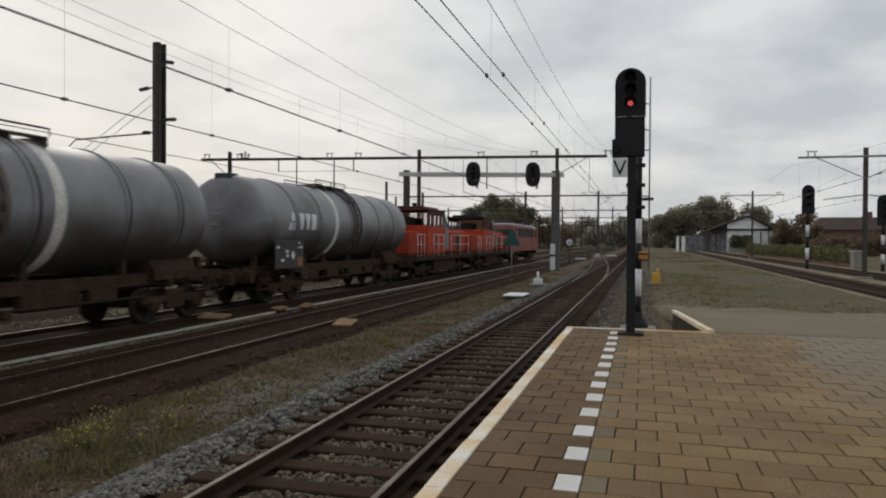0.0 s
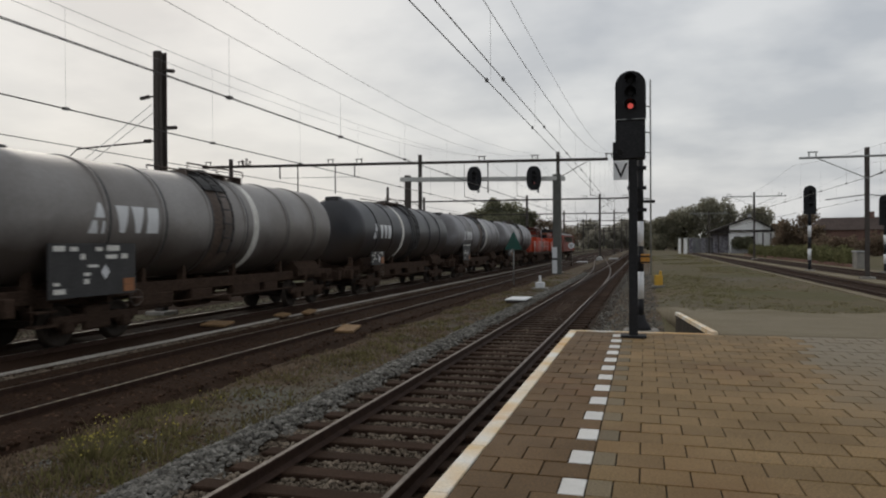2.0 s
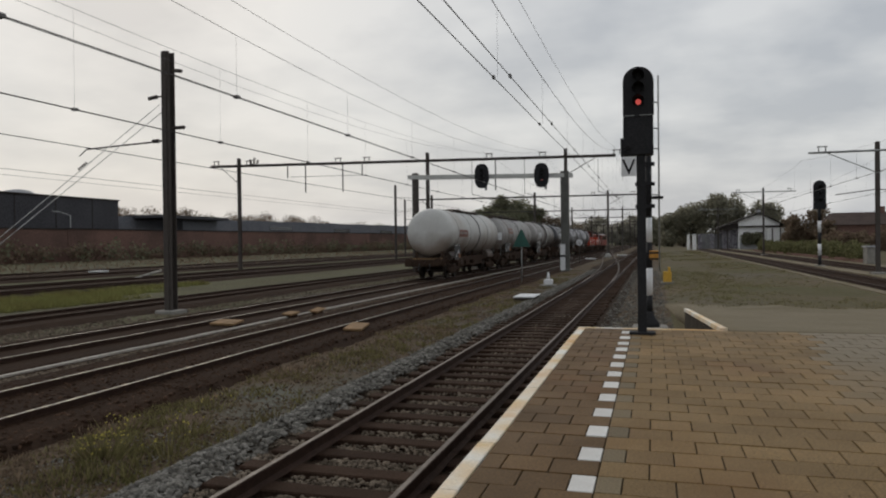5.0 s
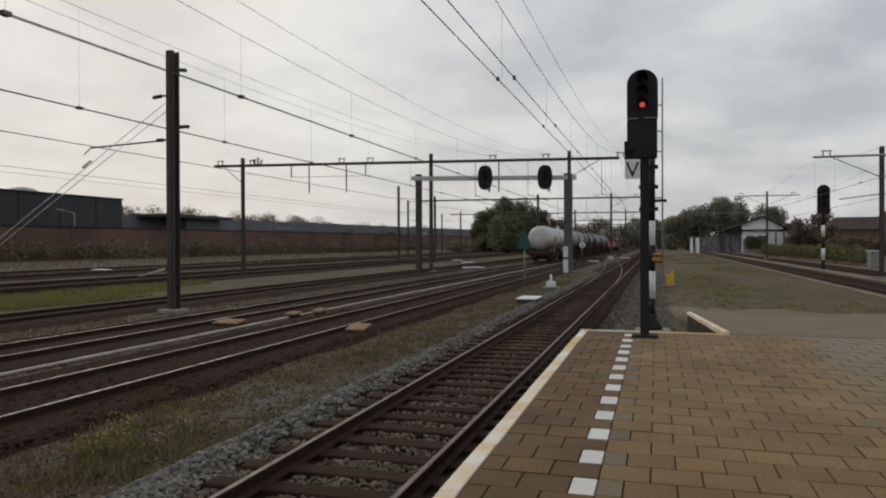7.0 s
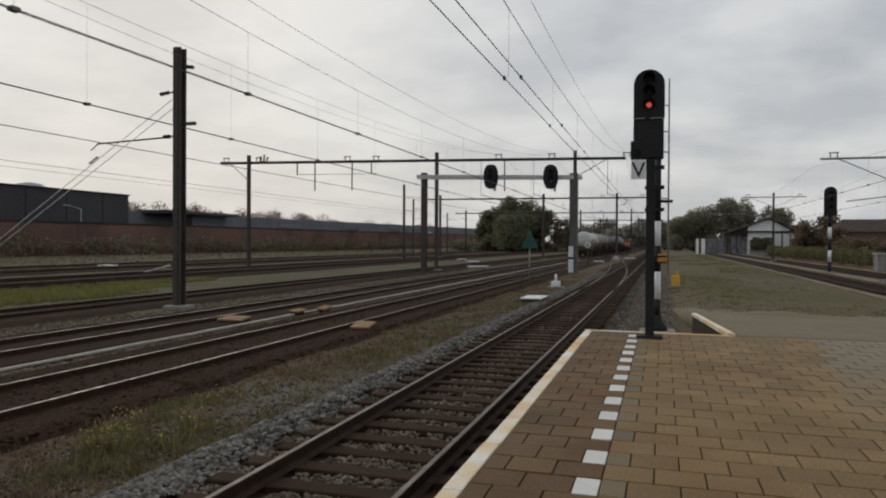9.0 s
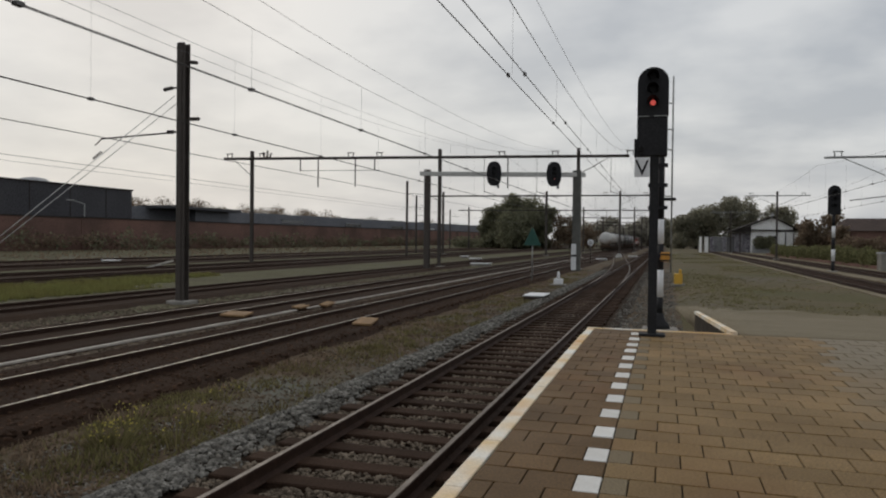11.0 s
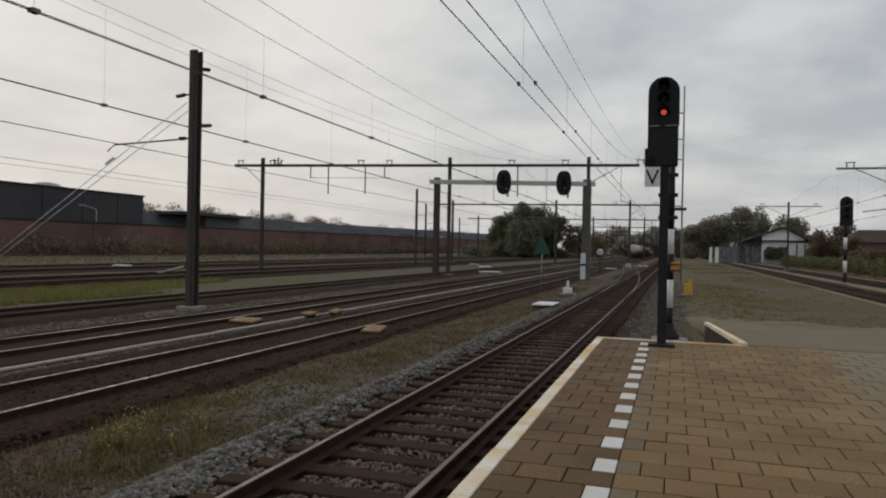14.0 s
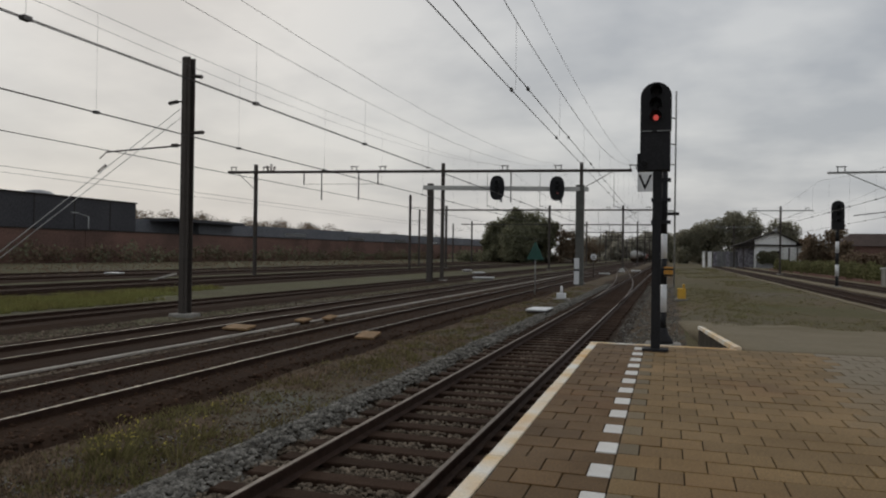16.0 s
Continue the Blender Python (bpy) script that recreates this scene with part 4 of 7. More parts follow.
def main_signal():
    s = thing("railway_signal", "tall black light signal showing red at the platform end", "signal", at=pose(-0.205, 11.35, 0))
    bm = B()
    h_column(bm, 0.03, 0, -0.01, 2.75, 0.13, 0.11, 0.014)
    box(bm, -0.02, 0.08, -0.05, 0.05, 0.0, 2.75)
    part("post", bm, M["black"], s)
    bm = B()
    box(bm, -0.16, 0.22, -0.14, 0.14, -0.005, 0.035, 0.006)
    part("foot_plate", bm, M["black"], s)
    bm = B()
    arc_plate(bm, 0.45, 3.28, 4.02, -0.10, -0.07)
    part("backboard", bm, M["black"], s, "round-topped black backboard")
    bm = B()
    box(bm, -0.15, 0.15, -0.07, 0.16, 3.33, 3.95, 0.02)
    part("lamp_case", bm, M["black"], s)
    for z, lit in ((3.87, 0), (3.68, 0), (3.49, 1)):
        bm = B()
        lathe(bm, [(-0.118, 0.030 if lit else 0.045), (-0.102, 0.042 if lit else 0.05)], "y", 18, (0.0, 0, z))
        part("lens", bm, M["red_lamp"] if lit else M["lens"], s, "glowing red lens" if lit else "dark unlit lens")
        bm = B()
        hood(bm, 0.0, z, 0.085, -0.27, -0.10)
        part("visor", bm, M["black"], s)
    bm = B()
    box(bm, -0.225, 0.215, -0.09, 0.14, 2.70, 3.28, 0.012)
    box(bm, -0.265, -0.225, -0.08, 0.1, 2.69, 2.96, 0.008)
    part("lower_box", bm, M["black"], s, "black box below the signal head")
    bm = B()
    lathe(bm, [(-0.115, 0.045), (-0.09, 0.05)], "y", 18, (-0.16, 0, 2.80))
    part("lens", bm, M["lens"], s, "dark unlit lens")
    for x0, x1 in ((-0.21, -0.06), (0.02, 0.21)):
        bm = B()
        box(bm, x0, x1, -0.105, -0.093, 3.285, 3.297)
        part("seam", bm, M["galv"], s)
    bm = B()
    box(bm, -0.255, -0.035, -0.12, -0.108, 2.38, 2.67, 0.003)
    plate = part("plate", bm, M["signwhite"], s, "white plate lettered V")
    cu = bpy.data.curves.new("letter", "FONT")
    cu.body, cu.size, cu.extrude, cu.align_x = "V", 0.33, 0.002, "CENTER"
    tmp = new("letter", cu)
    me = bpy.data.meshes.new_from_object(tmp.evaluated_get(bpy.context.evaluated_depsgraph_get()))
    bpy.data.objects.remove(tmp)
    me.materials.clear()
    me.materials.append(M["black"])
    ob = part("letter", me, None, plate, "black letter V")
    ob.matrix_basis = pose(-0.145, -0.124, 2.41, 90, 0, 0)


def striped_post():
    x, y = -0.075, 12.9
    s = thing("striped_mast", "black and white banded signal mast with ladder", "mast", at=pose(x, y, 0))
    bm = B()
    box(bm, -0.3, 0.3, -0.3, 0.3, -1.1, -0.06, 0.03)
    part("footing", bm, M["concrete"], s)
    bm = B()
    lathe(bm, [(-0.06, 0.17), (0.0, 0.16), (0.10, 0.085), (0.2, 0.07)], "z", 16)
    part("base", bm, M["black"], s)
    cuts = ((0.2, 0.47, "black"), (0.47, 0.94, "signwhite"), (0.94, 1.38, "black"), (1.38, 1.80, "signwhite"), (1.80, 2.95, "black"))
    for z0, z1, k in cuts:
        bm = B()
        rod(bm, (0, 0, z0), (0, 0, z1), 0.050 if k != "signwhite" else 0.053, seg=16)
        part("band", bm, M[k], s, "white painted band" if k == "signwhite" else "black painted band")
    for z in (2.38, 2.0, 2.72):
        bm = B()
        box(bm, -0.22, 0.1, -0.06, 0.06, z - 0.03, z + 0.03)
        part("bracket", bm, M["black"], s)
    bm = B()
    box(bm, 0.0, 0.15, -0.12, -0.02, 1.08, 1.24, 0.01)
    jb = part("junction_box", bm, M["orange"], s, "orange junction box with black straps")
    for z in (1.10, 1.20):
        bm = B()
        box(bm, -0.004, 0.154, -0.124, -0.016, z - 0.014, z + 0.014)
        part("strap", bm, M["black"], jb)
    bm = B()
    box(bm, -0.09, 0.0, -0.10, -0.03, 1.1, 1.21, 0.008)
    part("cable_gland", bm, M["black"], jb)
    bm = B()
    for dx in (0.17, ):
        rod(bm, (dx, 0.1, 0.9), (dx, 0.1, 4.25), 0.014, seg=6)
        rod(bm, (dx, 0.42, 0.9), (dx, 0.42, 4.25), 0.014, seg=6)
    for i in range(12):
        rod(bm, (0.17, 0.1, 1.1 + 0.27 * i), (0.17, 0.42, 1.1 + 0.27 * i), 0.01, seg=5)
    for z in (2.2, 3.0, 3.35, 3.8):
        rod(bm, (0.0, 0.0, z), (0.17, 0.2, z), 0.012, seg=5)
    part("ladder", bm, M["galv"], s, "thin grey ladder")
    bm = B()
    box(bm, -0.02, 0.24, 0.05, 0.45, 2.14, 2.17)
    part("step", bm, M["black"], s)


main_signal()
striped_post()


def signal_head(g, x, y, z, lit=False):
    """Round-cornered black head seen obliquely, on the gantry's beam."""
    bm = B()
    w, h = 0.58, 0.96
    prof = [(w * math.copysign(abs(math.cos(t)) ** 0.75, math.cos(t)), h * math.copysign(abs(math.sin(t)) ** 0.8, math.sin(t))) for t in (2 * math.pi * i / 20 for i in range(20))]
    f = [bm.verts.new((x + a, y - 0.22, z + b)) for a, b in prof]
    k = [bm.verts.new((x + a, y - 0.12, z + b)) for a, b in prof]
    bm.faces.new(f), bm.faces.new(k[::-1])
    for i in range(20):
        bm.faces.new((f[i], k[i], k[(i + 1) % 20], f[(i + 1) % 20]))
    box(bm, x - 0.2, x + 0.3, y - 0.12, y + 0.3, z - 0.7, z + 0.7)
    bmesh.ops.recalc_face_normals(bm, faces=bm.faces)
    head = part("signal_head", bm, M["black"], g, "black oval signal head")
    for dz in (0.38, 0.0, -0.38):
        bm = B()
        hood(bm, x + 0.05, z + dz, 0.15, y - 0.5, y - 0.22)
        part("visor", bm, M["black"], head)
        bm = B()
        lathe(bm, [(-0.25, 0.05), (-0.22, 0.06)], "y", 12, (x + 0.05, y, z + dz))
        part("lens", bm, M["dim_lamp"] if lit and dz < 0 else M["lens"], head)
    bm = B()
    box(bm, x + 0.22, x + 0.42, y - 0.2, y - 0.1, z - 1.12, z - 0.72, 0.02)
    part("side_lamp", bm, M["galv"], head)


def signal_gantry():
    """Signal bridge across the two main tracks."""
    g = thing("signal_gantry", "grey signal bridge with two black signal heads", "signal gantry")
    xl, yl, xr, yr, z = -18.1, 54.5, -6.68, 57.4, 6.62
    bm = B()
    h_column(bm, xl, yl, -1.0, 6.95, 0.42, 0.4, 0.04)
    part("column", bm, M["mast"], g, "dark riveted steel column")
    bm = B()
    box(bm, xr - 0.31, xr + 0.31, yr - 0.3, yr + 0.3, -1.0, 6.95, 0.02)
    part("column", bm, M["concrete_col"], g, "broad grey column")
    k = (yr - yl) / (xr - xl)
    bm = B()
    for dy in (-0.25, 0.25):
        vs = [bm.verts.new((x, yl + (x - xl) * k + dy + e, z + zz)) for x in (xl - 0.5, xr + 0.6) for zz in (-0.16, 0.16) for e in (-0.05, 0.05)]
        for f in ((0, 1, 3, 2), (4, 6, 7, 5), (0, 4, 5, 1), (2, 3, 7, 6), (0, 2, 6, 4), (1, 5, 7, 3)):
            bm.faces.new([vs[i] for i in f])
    bmesh.ops.recalc_face_normals(bm, faces=bm.faces)
    part("beam", bm, M["girder"], g, "pale grey girder")
    for x, lit in ((-12.9, False), (-8.38, True)):
        signal_head(g, x, yl + (x - xl) * k - 0.3, z, lit)
    for z0, z1, m in ((-0.85, 0.20, "signwhite"), (0.20, 0.36, "black"), (0.36, 1.2, "signwhite")):
        bm = B()
        box(bm, xr - 0.36, xr + 0.02, yr - 0.36, yr - 0.31, z0, z1)
        part("warning_board", bm, M[m], g, "white board" if m == "signwhite" else "black board")


signal_gantry()


def right_signal(x, y, top, group):
    s = thing("railway_signal", "black signal on a black and white banded post", "signal", group, pose(x, y, 0))
    zz = top - 2.35
    for i, k in enumerate(("black", "signwhite", "black", "signwhite", "black")):
        bm = B()
        a = -0.9 + (zz + 0.9) * i / 5
        rod(bm, (0, 0, a), (0, 0, a + (zz + 0.9) / 5), 0.13 if k == "black" else 0.135, seg=12)
        part("band", bm, M[k], s, "painted band")
    bm = B()
    arc_plate(bm, 0.95, zz, top, -0.2, -0.1)
    part("backboard", bm, M["black"], s, "round-topped black backboard")
    bm = B()
    box(bm, -0.3, 0.3, -0.1, 0.3, zz + 0.2, top - 0.3, 0.05)
    part("lamp_case", bm, M["black"], s)
    for k in range(3):
        bm = B()
        hood(bm, 0, top - 0.55 - 0.55 * k, 0.17, -0.5, -0.2)
        part("visor", bm, M["black"], s)
    bm = B()
    box(bm, -0.35, 0.35, -0.35, 0.35, -1.0, -0.75, 0.03)
    part("footing", bm, M["concrete"], s)


right_signal(13.0, 65.3, 6.15, "signals beyond the island platform")
right_signal(17.6, 62.0, 5.1, "signals beyond the island platform")


# ---- things on the ballast ----
def cover_board(x, y, w, d, tilt):
    t = thing("cover_board", "tan wooden cover board lying beside the rail", "board", "boards on the ballast", pose(x, y, -0.80, tilt, tilt, random.uniform(-12, 12)))
    bm = B()
    box(bm, -w / 2, w / 2, -d / 2, d / 2, -0.03, 0.03, 0.01)
    part("board", bm, M["board"], t)
    bm = B()
    box(bm, -w / 2 + 0.06, w / 2 - 0.06, -d / 2 + 0.06, d / 2 - 0.06, -0.16, -0.03)
    part("support", bm, M["sleeper"], t)


cover_board(-7.65, 17.9, 0.5, 1.1, 2)
cover_board(-11.8, 18.2, 0.7, 0.8, 2)
cover_board(-11.25, 21.0, 0.35, 0.5, 4)
cover_board(-10.9, 22.2, 0.3, 0.6, 6)


def point_machine():
    t = thing("point_machine", "low white-topped point machine box beside the track", "point machine", at=pose(-4.95, 29.2, -0.96))
    bm = B()
    box(bm, -0.40, 0.36, -0.8, 0.8, 0.0, 0.16, 0.02)
    part("case", bm, M["platform_side"], t)
    bm = B()
    box(bm, -0.44, 0.40, -0.84, 0.84, 0.16, 0.21, 0.015)
    part("lid", bm, M["signwhite"], t, "white painted lid")
    s = thing("point_indicator", "small white stepped point indicator", "point indicator", at=pose(-5.3, 37.8, -0.97))
    for r, z0, z1 in ((0.4, 0.0, 0.14), (0.22, 0.14, 0.42)):
        bm = B()
        box(bm, -r, r, -r, r, z0, z1, 0.03)
        part("block", bm, M["signwhite"] if z0 else M["concrete"], s)
    bm = B()
    rod(bm, (0, 0, 0.42), (0, 0, 0.78), 0.08, 0.05, seg=10)
    part("lamp", bm, M["signwhite"], s, "white lamp stub")


point_machine()


def cover_lid(x, y, w, d):
    t = thing("cable_pit", "low pit with a pale lid between the yard tracks", "cable pit", "pale pits in the yard", pose(x, y, -1.0))
    bm = B()
    box(bm, -w / 2, w / 2, -d / 2, d / 2, -0.1, 0.22, 0.02)
    part("pit", bm, M["concrete"], t)
    bm = B()
    box(bm, -w / 2 - 0.05, w / 2 + 0.05, -d / 2 - 0.05, d / 2 + 0.05, 0.22, 0.30, 0.02)
    part("lid", bm, M["signwhite"], t, "pale lid")


for x, y, w, d in ((-25.7, 93.5, 1.0, 0.9), (-21.3, 82.5, 1.2, 1.0), (-16.3, 65.0, 1.8, 0.7), (-47.1, 52.8, 1.3, 0.9), (-7.5, 91.0, 1.2, 0.9), (-4.6, 112.0, 1.3, 1.0)):
    cover_lid(x, y, w, d)


def green_sign():
    t = thing("trackside_sign", "dark green triangular trackside sign on a thin post", "trackside sign", at=pose(-7.3, 41.2, 0))
    bm = B()
    rod(bm, (0, 0.03, -1.0), (0, 0.03, 1.9), 0.03, seg=8)
    part("post", bm, M["galv"], t)
    bm = B()
    pts = ((-0.50, 1.14), (0.50, 1.14), (0.04, 2.14), (-0.04, 2.14))
    f = [bm.verts.new((x, -0.03, z)) for x, z in pts]
    k = [bm.verts.new((x, 0.0, z)) for x, z in pts]
    bm.faces.new(f), bm.faces.new(k[::-1])
    for i in range(4):
        bm.faces.new((f[i], k[i], k[(i + 1) % 4], f[(i + 1) % 4]))
    bmesh.ops.recalc_face_normals(bm, faces=bm.faces)
    part("board", bm, M["green"], t, "dark green triangle board")
    d = thing("round_sign", "round white sign with dark figure bars", "trackside sign", at=pose(-7.4, 76.0, 0))
    bm = B()
    rod(bm, (0, 0.05, -1.0), (0, 0.05, 1.6), 0.05, seg=8)
    part("post", bm, M["mast"], d)
    bm = B()
    lathe(bm, [(-0.03, 0.32), (0.0, 0.32)], "y", 20, (0, 0, 1.3))
    part("disc", bm, M["signwhite"], d, "white disc")
    bm = B()
    box(bm, -0.14, 0.14, -0.045, -0.033, 1.12, 1.2), box(bm, -0.14, 0.14, -0.045, -0.033, 1.3, 1.38)
    part("figure_bars", bm, M["mast"], d)


green_sign()


def dwarf_cover():
    """Round-topped grey cover over the point rods beyond the turnout."""
    t = thing("point_cover", "round-topped grey metal cover over point rods", "cover", at=pose(-6.4, 107.0, -1.0))
    bm = B()
    rows = []
    for y in (-0.6, 0.6):
        rows.append([bm.verts.new((0.42 * math.cos(a), y, 0.15 + 0.55 * math.sin(a))) for a in (math.pi * i / 10 for i in range(11))])
    for i in range(10):
        bm.faces.new((rows[0][i], rows[0][i + 1], rows[1][i + 1], rows[1][i]))
    bm.faces.new(rows[0][::-1]), bm.faces.new(rows[1])
    bmesh.ops.recalc_face_normals(bm, faces=bm.faces)
    part("hood", bm, M["girder"], t)
    bm = B()
    box(bm, -0.5, 0.5, -0.7, 0.7, -0.1, 0.152)
    part("base", bm, M["concrete"], t)


dwarf_cover()


def crossing_timber():
    bm = B()
    rod(bm, (-35.2, 43.0, -0.84), (-39.4, 51.2, -0.62), 0.11, seg=8)
    solo("timber_pole", bm, M["concrete"], "pale weathered pole lying across the sidings", "pole")


crossing_timber()


def yellow_box():
    t = thing("cable_box", "yellow cable box on the grass verge", "cable box", at=pose(0.68, 40.3, -0.84))
    bm = B()
    box(bm, -0.21, 0.21, -0.2, 0.2, 0.0, 0.60, 0.03)
    part("cabinet", bm, M["yellow"], t)
    bm = B()
    box(bm, 0.04, 0.16, -0.15, 0.15, 0.60, 0.82, 0.02)
    part("cap", bm, M["yellow"], t)
    bm = B()
    box(bm, -0.34, 0.34, -0.26, 0.26, -0.1, 0.05, 0.02)
    part("footing", bm, M["concrete"], t)
    bm = B()
    rod(bm, (-0.55, 11.98, -0.01), (-0.46, 13.6, -0.28), 0.03, seg=6)
    solo("drain_pipe", bm, M["signwhite"], "thin white pipe behind the platform end", "pipe")


yellow_box()


# ---- buildings ----
def left_buildings():
    w = thing("factory_wall", "long dark red brick factory wall along the yard", "wall")
    for i in range(16):
        y0 = 20 + i * 25
        bm = B()
        box(bm, -92, -90, y0, y0 + 24.9, -1.0, 4.25 + 0.004 * (y0 - 80))
        box(bm, -89.98, -89.9, y0 + 24.3, y0 + 24.9, -1.0, 4.2)
        part("wall_bay", bm, M["brick"], w)
    for i in range(16):
        y0 = 20 + i * 25
        bm = B()
        box(bm, -92.1, -89.85, y0, y0 + 24.9, 4.27 + 0.004 * (y0 - 80), 4.45 + 0.004 * (y0 - 80))
        part("coping", bm, M["roof"], w)
    d = thing("dark_hall", "large dark windowless industrial hall", "building")
    bm = B()
    box(bm, -128, -94, 20, 110.5, -1, 9.7)
    part("wall", bm, M["dark_clad"], d)
    bm = B()
    box(bm, -128.2, -93.8, 19.8, 110.7, 9.7, 9.95)
    part("roof_edge", bm, M["roof"], d)
    for i in range(11):
        bm = B()
        box(bm, -93.99, -93.93, 24 + i * 8, 24.12 + i * 8, -1, 9.7)
        part("panel_joint", bm, M["roof"], d)
    bm = B()
    lathe(bm, [(9.95, 2.6), (10.3, 2.4), (10.7, 1.7), (10.9, 0.6)], "z", 20, (-99, 93.5, 0))
    part("roof_dome", bm, M["plaster_pale"], d, "pale domed rooflight")
    g = thing("grey_hall", "long low grey clad factory hall", "building")
    for i in range(14):
        y0 = 111 + i * 24
        bm = B()
        box(bm, -140, -97, y0, y0 + 23.9, -1, 7.2 + 0.008 * i * 24)
        part("wall_bay", bm, M["cladding"], g)
    for i in range(5):
        bm = B()
        box(bm, -96.99, -96.9, 130 + i * 40, 142 + i * 40, 5.3, 6.3)
        part("window_band", bm, M["glass"], g)
    c = thing("canopy_building", "flat-roofed dark loading canopy building", "building")
    bm = B()
    box(bm, -97, -93, 128, 140, -1, 6.9)
    part("wall", bm, M["cladding"], c)
    bm = B()
    box(bm, -99, -90.4, 118, 141, 6.9, 7.5)
    part("roof", bm, M["dark_clad"], c, "dark overhanging flat roof")
    l = thing("street_lamp", "bent grey street lamp behind the wall", "street lamp")
    bm = B()
    rod(bm, (-91, 96, 3), (-91, 96, 6.6), 0.1, seg=8), rod(bm, (-91, 96, 6.6), (-91, 93.5, 7.1), 0.08, seg=8)
    part("pole", bm, M["galv"], l)
    bm = B()
    box(bm, -91.2, -90.8, 92.4, 93.7, 7.0, 7.2, 0.04)
    part("head", bm, M["galv"], l)


left_buildings()


def gable_house(x0, x1, y, depth, eaves, ridge, wall, roof, label, over=0.8, left_over=None, group=""):
    """House with its gable towards the platform."""
    h = thing("house", label, "house", group)
    cx = (x0 + x1) / 2
    bm = B()
    base = -1.0
    pts = ((x0, base), (x1, base), (x1, eaves), (cx, ridge), (x0, eaves))
    f = [bm.verts.new((a, y, b)) for a, b in pts]
    k = [bm.verts.new((a, y + depth, b)) for a, b in pts]
    bm.faces.new(f), bm.faces.new(k[::-1])
    for i in range(5):
        bm.faces.new((f[i], k[i], k[(i + 1) % 5], f[(i + 1) % 5]))
    bmesh.ops.recalc_face_normals(bm, faces=bm.faces)
    part("wall", bm, wall, h)
    slope = (ridge - eaves) / (x1 - cx)
    for s, end in ((-1, x0 - (left_over or over)), (1, x1 + over)):
        bm = B()
        ze = ridge - slope * abs(end - cx)
        a = [(cx, ridge + 0.05), (end, ze + 0.05), (end, ze + 0.35), (cx, ridge + 0.40)]
        f = [bm.verts.new((p, y - 0.7, q)) for p, q in a]
        k = [bm.verts.new((p, y + depth + 0.7, q)) for p, q in a]
        bm.faces.new(f), bm.faces.new(k[::-1])
        for i in range(4):
            bm.faces.new((f[i], k[i], k[(i + 1) % 4], f[(i + 1) % 4]))
        bmesh.ops.recalc_face_normals(bm, faces=bm.faces)
        part("roof", bm, roof, h)
    return h


def prism(bm, pts, y0, y1):
    """Solid between two copies of an outline of (x, z) points at y0 and y1."""
    f = [bm.verts.new((a, y0, b)) for a, b in pts]
    k = [bm.verts.new((a, y1, b)) for a, b in pts]
    bm.faces.new(f), bm.faces.new(k[::-1])
    for i in range(len(pts)):
        j = (i + 1) % len(pts)
        bm.faces.new((f[i], k[i], k[j], f[j]))
    bmesh.ops.recalc_face_normals(bm, faces=bm.faces)
    return bm


